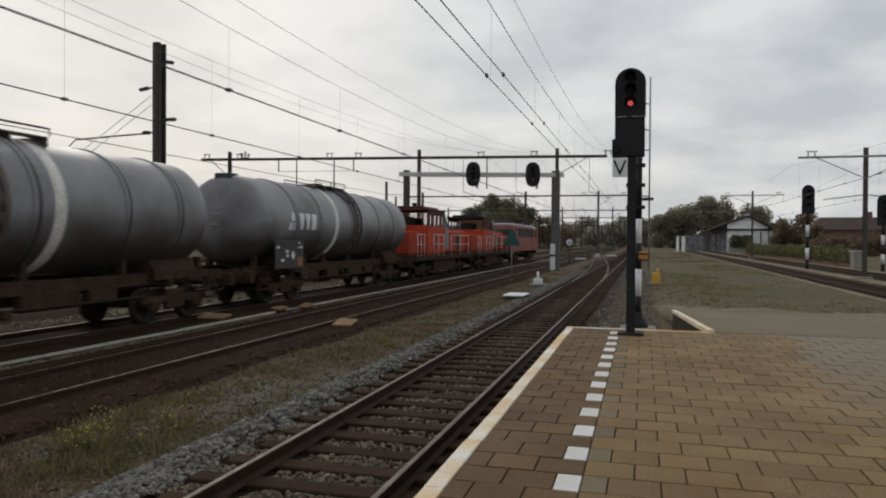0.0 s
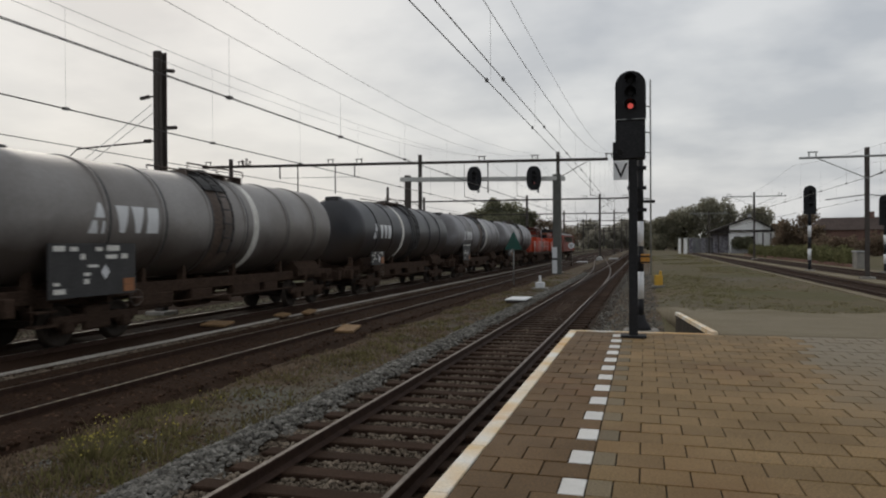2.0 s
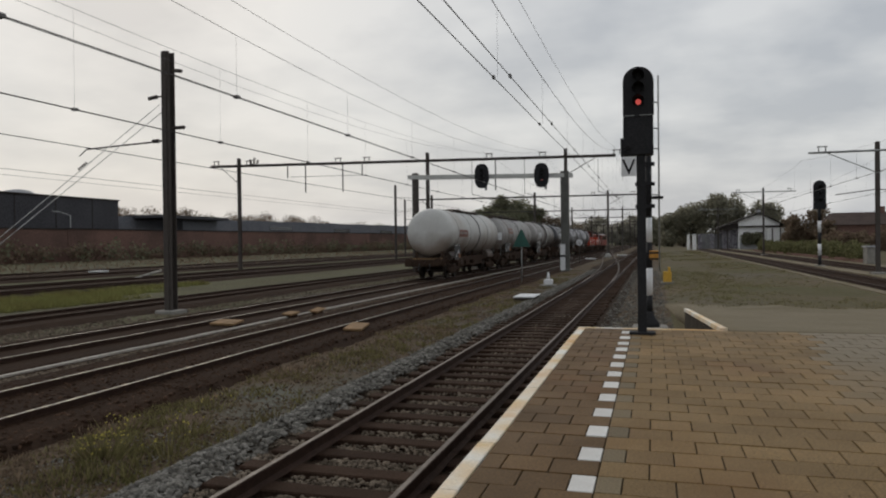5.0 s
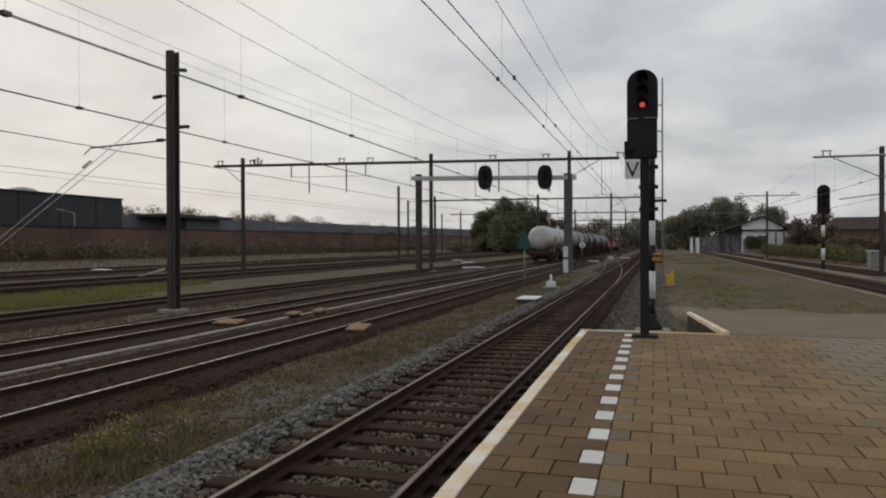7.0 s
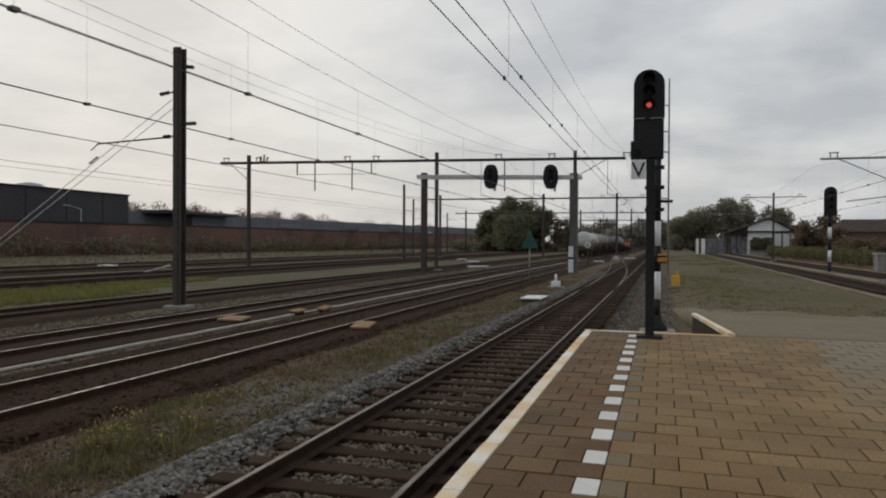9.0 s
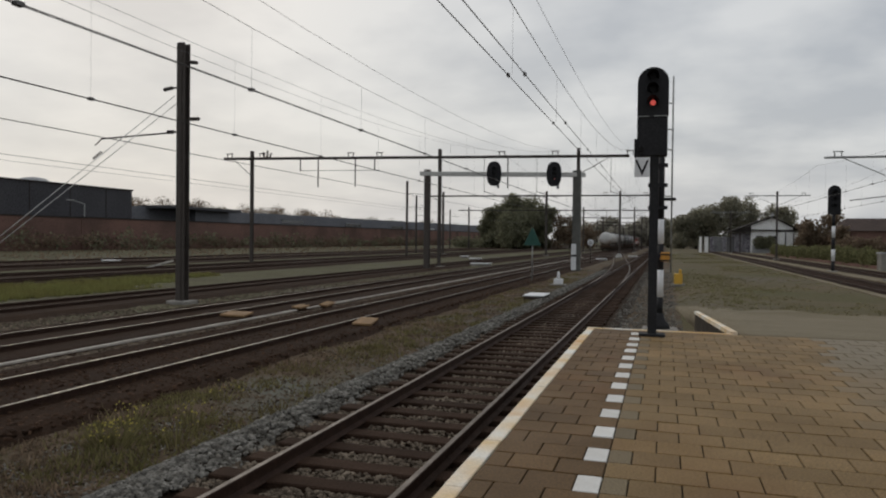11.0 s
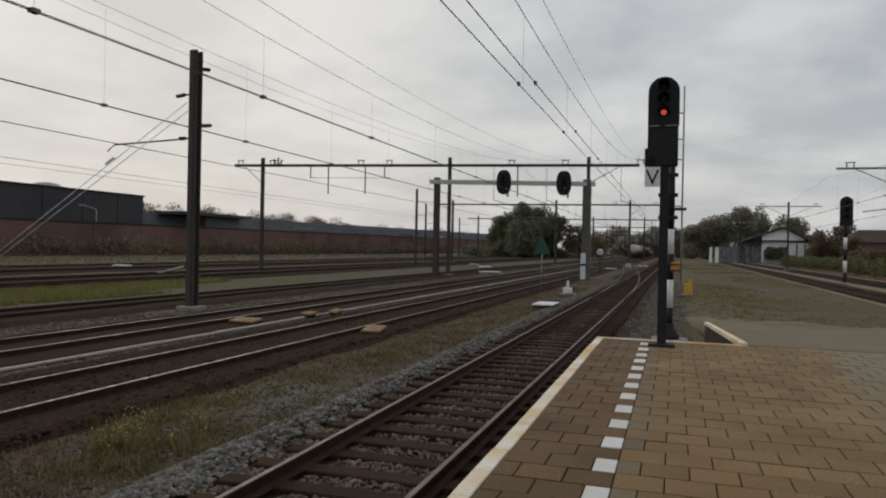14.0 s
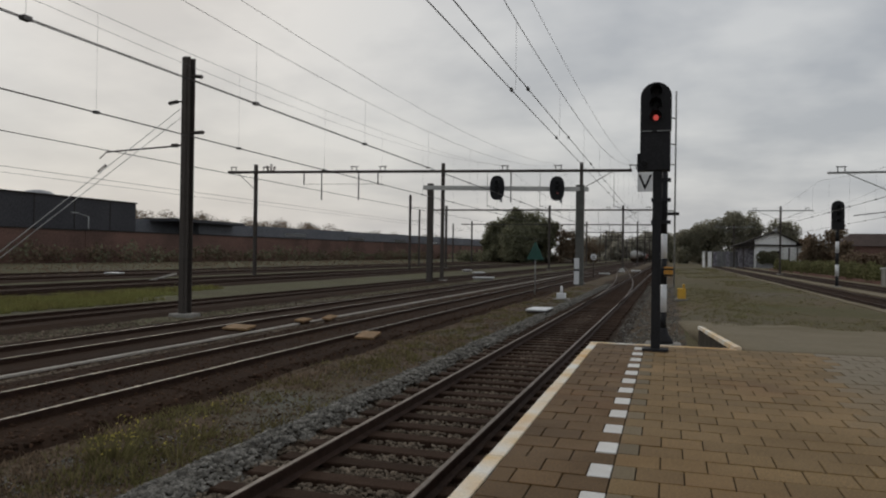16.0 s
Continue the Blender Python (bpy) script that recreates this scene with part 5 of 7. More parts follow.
def white_house():
    """White house, gable to the line: boarded gable above a recessed ground floor, deep roof over a porch, low wing."""
    h = thing("house", "white gabled house with a dark roof reaching over a porch", "house")
    y = 190.0
    part("gable_wall", prism(B(), ((19.93, 4.75), (29.15, 4.75), (29.15, 5.15), (24.64, 7.55), (19.93, 5.8)), y, y + 0.4), M["plaster"], h, "white boarded gable")
    # dark piece filling the space below the left roof slope
    part("side_gable", prism(B(), ((15.2, 4.02), (19.9, 4.02), (19.9, 5.80), (15.2, 4.08)), y + 0.05, y + 0.35), M["roof"], h, "dark triangular piece over the porch")
    bm = B()
    box(bm, 19.8, 29.3, y - 0.12, y + 0.5, 4.42, 4.73)
    part("fascia", bm, M["roof"], h, "dark fascia board")
    bm = B()
    box(bm, 19.93, 28.6, y + 0.5, y + 13, -1.0, 4.42)
    part("ground_floor", bm, M["plaster"], h)
    bm = B()
    box(bm, 16.6, 19.9, y + 2.2, y + 13, -1.0, 3.9)
    part("side_wall", bm, M["graffiti"], h, "stained grey side wall under the porch")
    bm = B()
    box(bm, 26.2, 31.4, y - 1.2, y + 7, -1.0, 4.2)
    wing = part("wing", bm, M["plaster"], h, "low white wing")
    bm = B()
    box(bm, 26.0, 31.6, y - 1.4, y + 7.2, 4.2, 4.42, 0.03)
    part("wing_roof", bm, M["roof"], wing)
    for x0, x1, z0, z1 in ((27.2, 27.5, -0.4, 4.0), (29.0, 29.25, -0.4, 4.0)):
        bm = B()
        box(bm, x0, x1, y - 1.28, y - 1.2, z0, z1)
        part("drain_pipe", bm, M["mast"], wing)
    for x0, x1, z0, z1 in ((21.0, 22.6, 1.0, 3.2), (24.0, 25.4, 1.0, 3.2)):
        bm = B()
        box(bm, x0, x1, y + 0.42, y + 0.5, z0, z1)
        w = part("window", bm, M["glass"], h, "dark window")
        bm = B()
        box(bm, x0 - 0.1, x1 + 0.1, y + 0.36, y + 0.5, z0 - 0.15, z0 - 0.02)
        part("sill", bm, M["plaster"], w)
    part("roof", prism(B(), ((24.64, 7.62), (14.9, 4.0), (14.9, 4.28), (24.64, 7.95)), y - 0.7, y + 14), M["roof"], h, "dark tiled roof slope over the porch")
    part("roof", prism(B(), ((24.64, 7.62), (30.3, 4.6), (30.3, 4.88), (24.64, 7.95)), y - 0.7, y + 14), M["roof"], h, "dark tiled roof slope")
    bm = B()
    box(bm, 24.3, 25.0, y + 0.5, y + 1.2, 7.5, 8.6)
    part("chimney", bm, M["plaster_pale"], h, "pale chimney")
    for x in (15.3, 17.4):
        bm = B()
        box(bm, x - 0.12, x + 0.12, y - 0.3, y - 0.06, -1.0, 4.2)
        part("porch_post", bm, M["mast"], h)


def right_buildings():
    white_house()
    s = thing("graffiti_wall", "grey concrete garden wall with faded paint patches", "wall")
    for i in range(6):
        bm = B()
        box(bm, 10.8 + i * 1.0, 11.76 + i * 1.0, 195.8, 196.0, -1.0, 2.9 + 0.12 * (i % 2), 0.02)
        part("wall_panel", bm, M["plaster_grey"] if i % 3 else M["graffiti"], s)
    w = thing("forecourt_wall", "low pale rendered wall before the white house", "wall")
    for i in range(3):
        bm = B()
        box(bm, 19.9 + i * 1.3, 21.17 + i * 1.3, 186.8, 187.0, -1.0, 0.75, 0.02)
        part("wall_panel", bm, M["plaster_pale"], w)
    k = thing("trackside_cabinet", "weathered grey concrete cabinet at the hedge's end", "cabinet")
    bm = B()
    box(bm, 17.75, 18.5, 70.4, 71.8, -1.0, 0.6, 0.04)
    part("body", bm, M["concrete"], k)
    bm = B()
    box(bm, 17.68, 18.56, 70.3, 71.9, 0.6, 0.74, 0.03)
    part("lid", bm, M["plaster_pale"], k)
    for x0, x1 in ((7.45, 8.0), (8.6, 9.4)):
        t = thing("relay_cabinet", "white trackside relay cabinet", "cabinet", "white cabinets by the far track")
        bm = B()
        box(bm, x0, x1, 176, 177.5, -0.9, 2.7, 0.05)
        part("body", bm, M["plaster"], t)
        bm = B()
        box(bm, x0 - 0.1, x1 + 0.1, 175.9, 177.6, 2.7, 2.85)
        part("roof", bm, M["galv"], t)
    gable_house(40, 78, 205, 14, 4.2, 7.6, M["brick"], M["roof_red"], "long brick house with a brown tiled roof", 1.0)
    b = thing("terraced_house", "long brick house with a brown tiled roof and chimney", "house")
    bm = B()
    box(bm, 31.6, 65, 150, 160, -1, 4.0)
    part("wall", bm, M["brick"], b)
    bm = B()
    f = [bm.verts.new(p) for p in ((31.0, 149.4, 3.9), (65.5, 149.4, 3.9), (65.5, 155, 6.35), (33.0, 155, 6.35))]
    k = [bm.verts.new(p) for p in ((31.0, 160.6, 3.9), (65.5, 160.6, 3.9))]
    bm.faces.new(f), bm.faces.new((f[3], f[2], k[1], k[0])), bm.faces.new((f[0], f[3], k[0])), bm.faces.new((f[1], k[1], f[2]))
    bm.faces.new((f[0], k[0], k[1], f[1]))
    bmesh.ops.recalc_face_normals(bm, faces=bm.faces)
    part("roof", bm, M["roof_red"], b)
    bm = B()
    box(bm, 41, 42, 154.5, 155.5, 6, 7.4)
    part("chimney", bm, M["brick"], b)
    for i in range(9):
        bm = B()
        box(bm, 36 + i * 3.2, 37.4 + i * 3.2, 149.9, 149.99, 0.9, 2.4)
        part("window", bm, M["glass"], b)
    # low brick garden wall and fence posts beyond the far track
    g = thing("garden_wall", "low brick garden wall below a hedge", "wall")
    for i in range(20):
        bm = B()
        box(bm, 18.6, 18.9, 72 + i * 4, 75.95 + i * 4, -1.0, -0.55)
        part("wall_panel", bm, M["brick"], g)


right_buildings()


# ---- planting ----
def leaf_cloud(centres, n, size, seed):
    """Verts and faces of many small tilted leaf clumps in a union of ellipsoids (x, y, z, rx, ry, rz)."""
    r = np.random.RandomState(seed)
    verts, faces = [], []
    w = np.array([c[3] * c[4] * c[5] for c in centres]) ** 0.7
    pick = r.choice(len(centres), n, p=w / w.sum())
    for i in pick:
        x, y, z, a, b, c = centres[i]
        d = r.normal(size=3)
        d /= np.linalg.norm(d)
        d *= r.uniform(0.55, 1.08) if r.rand() < 0.8 else r.uniform(0.1, 0.6)
        p = np.array((x + d[0] * a, y + d[1] * b, z + d[2] * c))
        u, v = r.normal(size=3), r.normal(size=3)
        u /= np.linalg.norm(u)
        v -= u * (u @ v)
        v /= np.linalg.norm(v)
        s = size * r.uniform(0.5, 1.3)
        k = len(verts)
        verts += [tuple(p + s * u), tuple(p + s * 0.55 * v), tuple(p - s * u), tuple(p - s * 0.6 * v)]
        faces.append((k, k + 1, k + 2, k + 3))
    return verts, faces


def tree(x, y, height, width, seed, leaf, label, group="", leaves=2600, size=0.5, bare=0.1):
    r = random.Random(seed)
    t = thing("tree", label, "tree", group, pose(x, y, -0.98))
    bm = B()
    rod(bm, (0, 0, -0.2), (0.1, 0, height * 0.55), width * 0.035 + 0.1, 0.1, seg=8)
    blobs = []
    for i in range(14):
        a = r.uniform(0, 2 * math.pi)
        d = width * 0.5 * r.uniform(0.25, 0.72)
        z = height * r.uniform(bare, 0.86)
        e = (d * math.cos(a), d * math.sin(a), z)
        rod(bm, (0.05, 0, height * r.uniform(0.2, 0.5)), e, 0.12, 0.03, seg=6)
        q = width * r.uniform(0.16, 0.27)
        blobs.append((*e, q, q, min(q * 0.8, height - z)))
    blobs.append((0, 0, height * 0.62, width * 0.33, width * 0.33, height * 0.34))
    part("trunk", bm, M["bark"], t)
    v, f = leaf_cloud(blobs, leaves, size, seed)
    part("crown", raw_mesh("crown", v, f, leaf), None, t)


def build_trees():
    green = "broad dark green tree with a ragged crown"
    for i, (x, y, h, w) in enumerate(((-48.5, 216, 14.3, 10), (-43.8, 213, 16.8, 12), (-38.6, 216, 17.0, 12), (-34.6, 214, 14.0, 8), (-41.5, 206, 12, 15), (-52.5, 222, 10.5, 9))):
        tree(x, y, h, w, 20 + i, M["leaf"], green, "trees behind the yard", 8500, 0.36)
    for i, (x, y, h, w) in enumerate(((-30.5, 215, 11.5, 6), (-27, 217, 11, 7), (-24, 240, 9, 8))):
        tree(x, y, h, w, 40 + i, M["leaf_brown"], "small tree with thin reddish autumn leaves", "trees behind the yard", 1600, 0.34)
    # leaf colour lightened here in place of haze
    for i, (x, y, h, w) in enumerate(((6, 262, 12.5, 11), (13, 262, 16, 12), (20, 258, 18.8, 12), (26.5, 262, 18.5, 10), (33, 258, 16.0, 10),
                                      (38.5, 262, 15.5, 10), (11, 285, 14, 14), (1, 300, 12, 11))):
        tree(x, y, h, w, 50 + i, M["leaf_half_hazed"], green, "trees behind the white house", 7000, 0.42)
    for i, (x, y, h, w) in enumerate(((34.5, 176, 10.5, 6), (31.0, 186, 8.5, 5), (31.0, 150, 6.0, 4), (50, 190, 9, 6))):
        tree(x, y, h, w, 70 + i, M["leaf_brown"], "small autumn tree with rust brown leaves", "garden trees", 1500, 0.35)
    # far end of the line; haze is put into the leaf colour
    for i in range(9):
        tree(-52 + i * 9, 400 + 14 * (i % 3), 11 + 3 * (i % 3), 17, 80 + i, M["leaf_hazed"], "broad grey-green tree with a ragged crown, paled by painted haze", "far trees at the end of the line", 2600, 0.9)
    # bare grey-brown trees above the factory roofs
    for i in range(16):
        tree(-160 + (i % 3) * 6, 135 + i * 11, 10 + 2.2 * (i % 4), 9, 100 + i, M["leaf_brown"], "thin autumn tree behind the factory", "trees behind the factory",
             1300, 0.27)


build_trees()


def hedge(name, boxes, n, size, material, label, seed):
    v, f = leaf_cloud(boxes, n, size, seed)
    tagged(solo(name, raw_mesh(name, v, f, material), None, label, "hedge"), kind="stuff")


def build_hedges():
    r = random.Random(4)
    hedge("hedge", [(19.2 + r.uniform(-0.3, 0.3), 77 + i * 1.6, 0.05, 0.8, 1.3, r.uniform(0.85, 1.25)) for i in range(44)], 15000, 0.17, M["hedge_leaf"],
          "clipped green hedge above the garden wall", 5)
    hedge("shrubs", [(-88 + r.uniform(-2, 1), 40 + i * 2.6, 0.2 + r.uniform(-0.4, 0.6), 1.6, 2.2, r.uniform(0.6, 2.2)) for i in range(95)], 8000, 0.30,
          M["leaf_brown"], "brown autumn shrubs along the factory wall", 6)
    hedge("green_shrubs", [(-87 + r.uniform(-2, 1), 45 + i * 6.1, 0.3 + r.uniform(-0.6, 0.8), 1.6, 2.6, r.uniform(0.5, 2.4)) for i in range(36)], 3000, 0.30,
          M["leaf"], "grey-green shrubs along the factory wall", 11)
    hedge("verge_shrubs", [(-60 + r.uniform(-6, 20), 225 + r.uniform(-10, 30), 0.5, 4, 3, 2.0) for i in range(16)], 3000, 0.5, M["leaf"],
          "dark bushes at the foot of the trees", 7)
    hedge("treeline", [(-152 + r.uniform(-8, 8), 120 + i * 3.6, 9.4 + r.uniform(-2, 1.6), 4, 3.6, r.uniform(2.2, 3.8)) for i in range(94)], 48000, 0.27,
          M["leaf_brown"], "hazy line of brown autumn trees behind the factory", 9)
    hedge("garden_shrubs", [(29 + i * 1.0, 141 + r.uniform(-2, 2), 0.7 + r.uniform(-0.8, 0.8), 1.6, 1.6, r.uniform(1.2, 2.4)) for i in range(30)], 6500, 0.3,
          M["leaf_brown"], "brown autumn shrubs before the brick houses", 10)
    hedge("thicket", [(28.9 + i * 0.6, 178 + r.uniform(-2, 2), 2.4 + r.uniform(-1.6, 2.0), 1.4, 1.5, r.uniform(2.0, 3.4)) for i in range(18)], 7500, 0.28,
          M["leaf_brown"], "tangled autumn thicket between the houses", 12)
    hedge("bush", [(21.4, 186.3, 1.6, 1.6, 0.9, 1.5), (23.4, 186.3, 1.7, 1.6, 0.9, 1.5)], 2200, 0.22, M["leaf"], "dark green bush before the white house", 8)


build_hedges()


def scatter_grass(name, n, area, h, seed, material, label, keep=None, blades=9):
    """Tufts of thin blades; area: x0, x1, y0, y1."""
    r = np.random.RandomState(seed)
    verts, faces = [], []
    for _ in range(n):
        x = r.uniform(area[0], area[1])
        y = area[2] + (area[3] - area[2]) * r.uniform() ** 1.6
        if keep and not keep(x, y):
            continue
        z = ground_height(x, y) - 0.01
        s = h * r.uniform(0.4, 1.3)
        for _ in range(blades):
            a, b = r.uniform(0, 6.28), r.uniform(0, 6.28)
            bx, by = x + 0.09 * r.normal(), y + 0.09 * r.normal()
            lean = s * r.uniform(0.15, 0.8)
            k = len(verts)
            w = 0.012 + 0.004 * (y / 20)
            verts += [(bx - w * math.cos(b), by - w * math.sin(b), z), (bx + w * math.cos(b), by + w * math.sin(b), z),
                      (bx + lean * math.cos(a), by + lean * math.sin(a), z + s * r.uniform(0.6, 1.1))]
            faces.append((k, k + 1, k + 2))
    solo(name, raw_mesh(name, verts, faces, material), None, label, "grass", kind="stuff")


def patch(x, y):
    return noise.noise((x * 0.45, y * 0.33, 9)) > -0.05


def build_grass():
    scatter_grass("weeds", 420, (-6.9, -4.9, 5.0, 60), 0.07, 11, M["grass"], "low weeds and dry grass between the tracks", patch)
    scatter_grass("fresh_weeds", 560, (-6.2, -4.95, 7.0, 52), 0.12, 12, M["grass_fresh"], "fresh green weeds between the tracks", lambda x, y: not patch(x + 3, y))
    r = np.random.RandomState(17)
    spots = [(r.uniform(-7.0, -4.9), 5.5 + 34 * r.uniform() ** 1.5, r.uniform(0.12, 0.42)) for _ in range(70)]

    def in_spots(x, y):
        return any((x - a) ** 2 + ((y - b) * 0.7) ** 2 < c * c for a, b, c in spots)
    scatter_grass("weed_clumps", 2800, (-7.2, -4.8, 5.0, 42), 0.075, 18, M["grass_fresh"], "clumps of weeds on the soil between the tracks", in_spots)
    tall = [(r.uniform(-6.7, -4.95), 6 + 36 * r.uniform() ** 1.4, r.uniform(0.10, 0.26)) for _ in range(60)]
    scatter_grass("tall_weeds", 1500, (-6.9, -4.9, 5.5, 44), 0.13, 29, M["grass_fresh"], "upright green weeds in clumps beside the gravel",
                  lambda x, y: any((x - a) ** 2 + ((y - b) * 0.6) ** 2 < c * c for a, b, c in tall))
    scatter_grass("dry_clumps", 1900, (-7.2, -4.8, 5.0, 42), 0.09, 19, M["leaf_brown"], "dry brown weed stalks", lambda x, y: in_spots(x + 0.5, y + 1.1))
    scatter_grass("verge_grass", 8000, (0.4, 8.8, 24.5, 150), 0.09, 13, M["grass_pale"], "thin grass on the verge", lambda x, y: noise.noise((x * 0.22, y * 0.10, 4)) + 0.4 * noise.noise((x * 0.8, y * 0.4, 6)) + 0.7 * noise.noise((x * 37.3, y * 29.7, 1)) > 0.16)
    scatter_grass("green_strip", 7000, (-29.0, -22.8, 14, 60), 0.26, 14, M["meadow"], "fresh green grass strip between the sidings",
                  lambda x, y: noise.noise((x * 0.4, y * 0.2, 8)) * 12 + 33 - (x + 25) * 2 > y)
    scatter_grass("wall_grass", 2400, (-86, -47, 30, 200), 0.32, 15, M["leaf_brown"], "dry grass before the factory wall")
    # yellow-flowering weed on the near verge
    r = np.random.RandomState(3)
    for cx, cy, n in ((-5.85, 6.55, 60), (-5.25, 6.9, 12), (-6.3, 7.4, 16), (-5.6, 7.7, 14), (-6.0, 8.9, 10)):
        t = thing("flowering_weed", "bushy weed with small yellow flowers", "weed", "weeds by the track", pose(cx, cy, -0.95))
        v, f, fv, ff = [], [], [], []
        for _ in range(n * 3):
            a, s = r.uniform(0, 6.28), r.uniform(0.1, 0.34)
            d = r.uniform(0.02, 0.38)
            bx, by = d * math.cos(a), d * math.sin(a)
            k = len(v)
            v += [(bx * 0.6 - 0.012, by * 0.6, 0), (bx * 0.6 + 0.012, by * 0.6, 0), (bx * 1.3, by * 1.3, s)]
            f.append((k, k + 1, k + 2))
        for _ in range(n):
            a, d, z = r.uniform(0, 6.28), r.uniform(0.02, 0.30), r.uniform(0.14, 0.34)
            p = np.array((d * math.cos(a), d * math.sin(a), z))
            k = len(fv)
            q = r.uniform(0.008, 0.018)
            fv += [tuple(p + (q, 0, 0)), tuple(p + (0, q, 0.006)), tuple(p - (q, 0, 0)), tuple(p - (0, q, 0.006)), tuple(p + (0, 0, q))]
            ff += [(k, k + 1, k + 4), (k + 1, k + 2, k + 4), (k + 2, k + 3, k + 4), (k + 3, k, k + 4)]
        part("foliage", raw_mesh("foliage", v, f, M["grass_fresh"]), None, t)
        tagged(part("flowers", raw_mesh("flowers", fv, ff, M["blossom"]), None, t, "small yellow flowers"), kind="stuff")


build_grass()


def scatter_stones(name, n, area, zf, size, seed, material, label, keep=None):
    """Loose angular stones as one mesh."""
    r = np.random.RandomState(seed)
    g = (1 + 5 ** 0.5) / 2
    ico = np.array([(-1, g, 0), (1, g, 0), (-1, -g, 0), (1, -g, 0), (0, -1, g), (0, 1, g), (0, -1, -g), (0, 1, -g), (g, 0, -1), (g, 0, 1), (-g, 0, -1), (-g, 0, 1)]) / 1.9
    tri = ((0, 11, 5), (0, 5, 1), (0, 1, 7), (0, 7, 10), (0, 10, 11), (1, 5, 9), (5, 11, 4), (11, 10, 2), (10, 7, 6), (7, 1, 8),
           (3, 9, 4), (3, 4, 2), (3, 2, 6), (3, 6, 8), (3, 8, 9), (4, 9, 5), (2, 4, 11), (6, 2, 10), (8, 6, 7), (9, 8, 1))
    verts, faces = [], []
    for _ in range(n):
        x = r.uniform(area[0], area[1])
        y = area[2] + (area[3] - area[2]) * r.uniform() ** 1.7
        if keep and not keep(x, y):
            continue
        k = len(verts)
        s = size * r.uniform(0.6, 1.4)
        p = ico * r.uniform(0.6, 1.25, size=(12, 1)) * s * np.array((r.uniform(0.7, 1.2), r.uniform(0.7, 1.2), r.uniform(0.5, 0.9)))
        a = r.uniform(0, 6.28)
        c, d = math.cos(a), math.sin(a)
        q = np.stack((p[:, 0] * c - p[:, 1] * d + x, p[:, 0] * d + p[:, 1] * c + y, p[:, 2] + zf(x, y)), 1)
        verts += q.tolist()
        faces += [(k + i, k + j, k + m) for i, j, m in tri]
    solo(name, raw_mesh(name, verts, faces, material), None, label, "ballast", kind="stuff")


def off_sleepers(x, y):
    return ((y - 2.0 + 0.3) % 0.6) - 0.3 > 0.13 or ((y - 2.0 + 0.3) % 0.6) - 0.3 < -0.13


def build_stones():
    c = TRACK_CENTRES["one"]
    scatter_stones("crib_ballast", 30000, (c - 1.5, c + 1.25, 4.5, 34), lambda x, y: -0.960 + 0.020 * max(0.0, 1 - ((x - c) / 0.5) ** 2), 0.026, 21, M["stone_brown"],
                   "dusty brown gravel between the sleepers",
                   lambda x, y: off_sleepers(x, y) and abs(abs(x - c) - 0.78) > 0.17 + 0.1 * noise.noise((x * 3, y * 3, 6)))
    scatter_stones("shoulder_ballast", 15000, (c - 2.08, c - 1.25, 4.5, 60),
                   lambda x, y: -0.97 + 0.085 * max(0.0, 1 - ((x - c + 1.70) / 0.36) ** 2) + 0.03 * noise.noise((x * 2, y * 1.5, 4)), 0.034, 22, M["stone"],
                   "grey crushed stone along the track shoulder", lambda x, y: x < c - 1.42 + 0.12 * noise.noise((x, y * 1.7, 3)) or (off_sleepers(x, y) and noise.noise((x * 2, y * 2, 7)) > 0.1))
    scatter_stones("oily_stones", 6500, (-10.6, -6.95, 5.5, 45), lambda x, y: -0.87 - 0.10 * max(0, abs(x + 8.7) - 1.75), 0.035, 23, M["stone_oily"], "oily brown ballast stones of the main track")
    scatter_stones("soil_clods", 12000, (-7.6, -4.7, 5, 45), lambda x, y: ground_height(x, y) + 0.0, 0.02, 27, M["clod"], "crumbs of brown soil and fine gravel")
    scatter_stones("fine_gravel", 13000, (-6.3, -4.75, 5, 45), lambda x, y: ground_height(x, y) - 0.004, 0.015, 28, M["stone"], "fine grey gravel beside the track shoulder",
                   lambda x, y: noise.noise((x * 0.9, y * 0.5, 2)) > -0.25 - 0.35 * (x + 5.2))
    scatter_stones("side_stones", 5000, (-11.2, -10.5, 9, 50), lambda x, y: -0.95, 0.03, 24, M["stone_brown"], "grey-brown gravel beside the cable duct")
    scatter_stones("far_stones", 4000, (-17.8, -15.0, 14, 60), lambda x, y: -0.98, 0.035, 25, M["stone_brown"], "grey-brown gravel round the mast foot")
    scatter_stones("toe_stones", 5000, (-1.5, 0.5, 12.2, 60), lambda x, y: -0.965, 0.03, 26, M["stone"], "grey gravel below the platform end")


build_stones()


# ---- the train ----
TRAIN_X, SPEED = TRACK_CENTRES["three"], 20.8
TANK_R, TANK_Z = 1.47, 2.05 - RAIL_Z
CARS = []


def wheelset(bogie, y, key):
    bm = B()
    for s in (-1, 1):
        lathe(bm, [(s * 0.70, 0.50), (s * 0.725, 0.49), (s * 0.73, 0.46), (s * 0.84, 0.455), (s * 0.84, 0.39), (s * 0.80, 0.36), (s * 0.80, 0.12), (s * 0.86, 0.10)], "x", 24)
    rod(bm, (-1.05, 0, 0), (1.05, 0, 0), 0.085, seg=10)
    for i in range(4):
        a = i * math.pi / 2
        box(bm, 0.805, 0.82, 0.24 * math.cos(a) - 0.05, 0.24 * math.cos(a) + 0.05, 0.24 * math.sin(a) - 0.05, 0.24 * math.sin(a) + 0.05)
    w = part("wheelset", bm, M["wheel"], bogie)
    w.location = (0, y, 0.46)
    CARS.append((w, y))


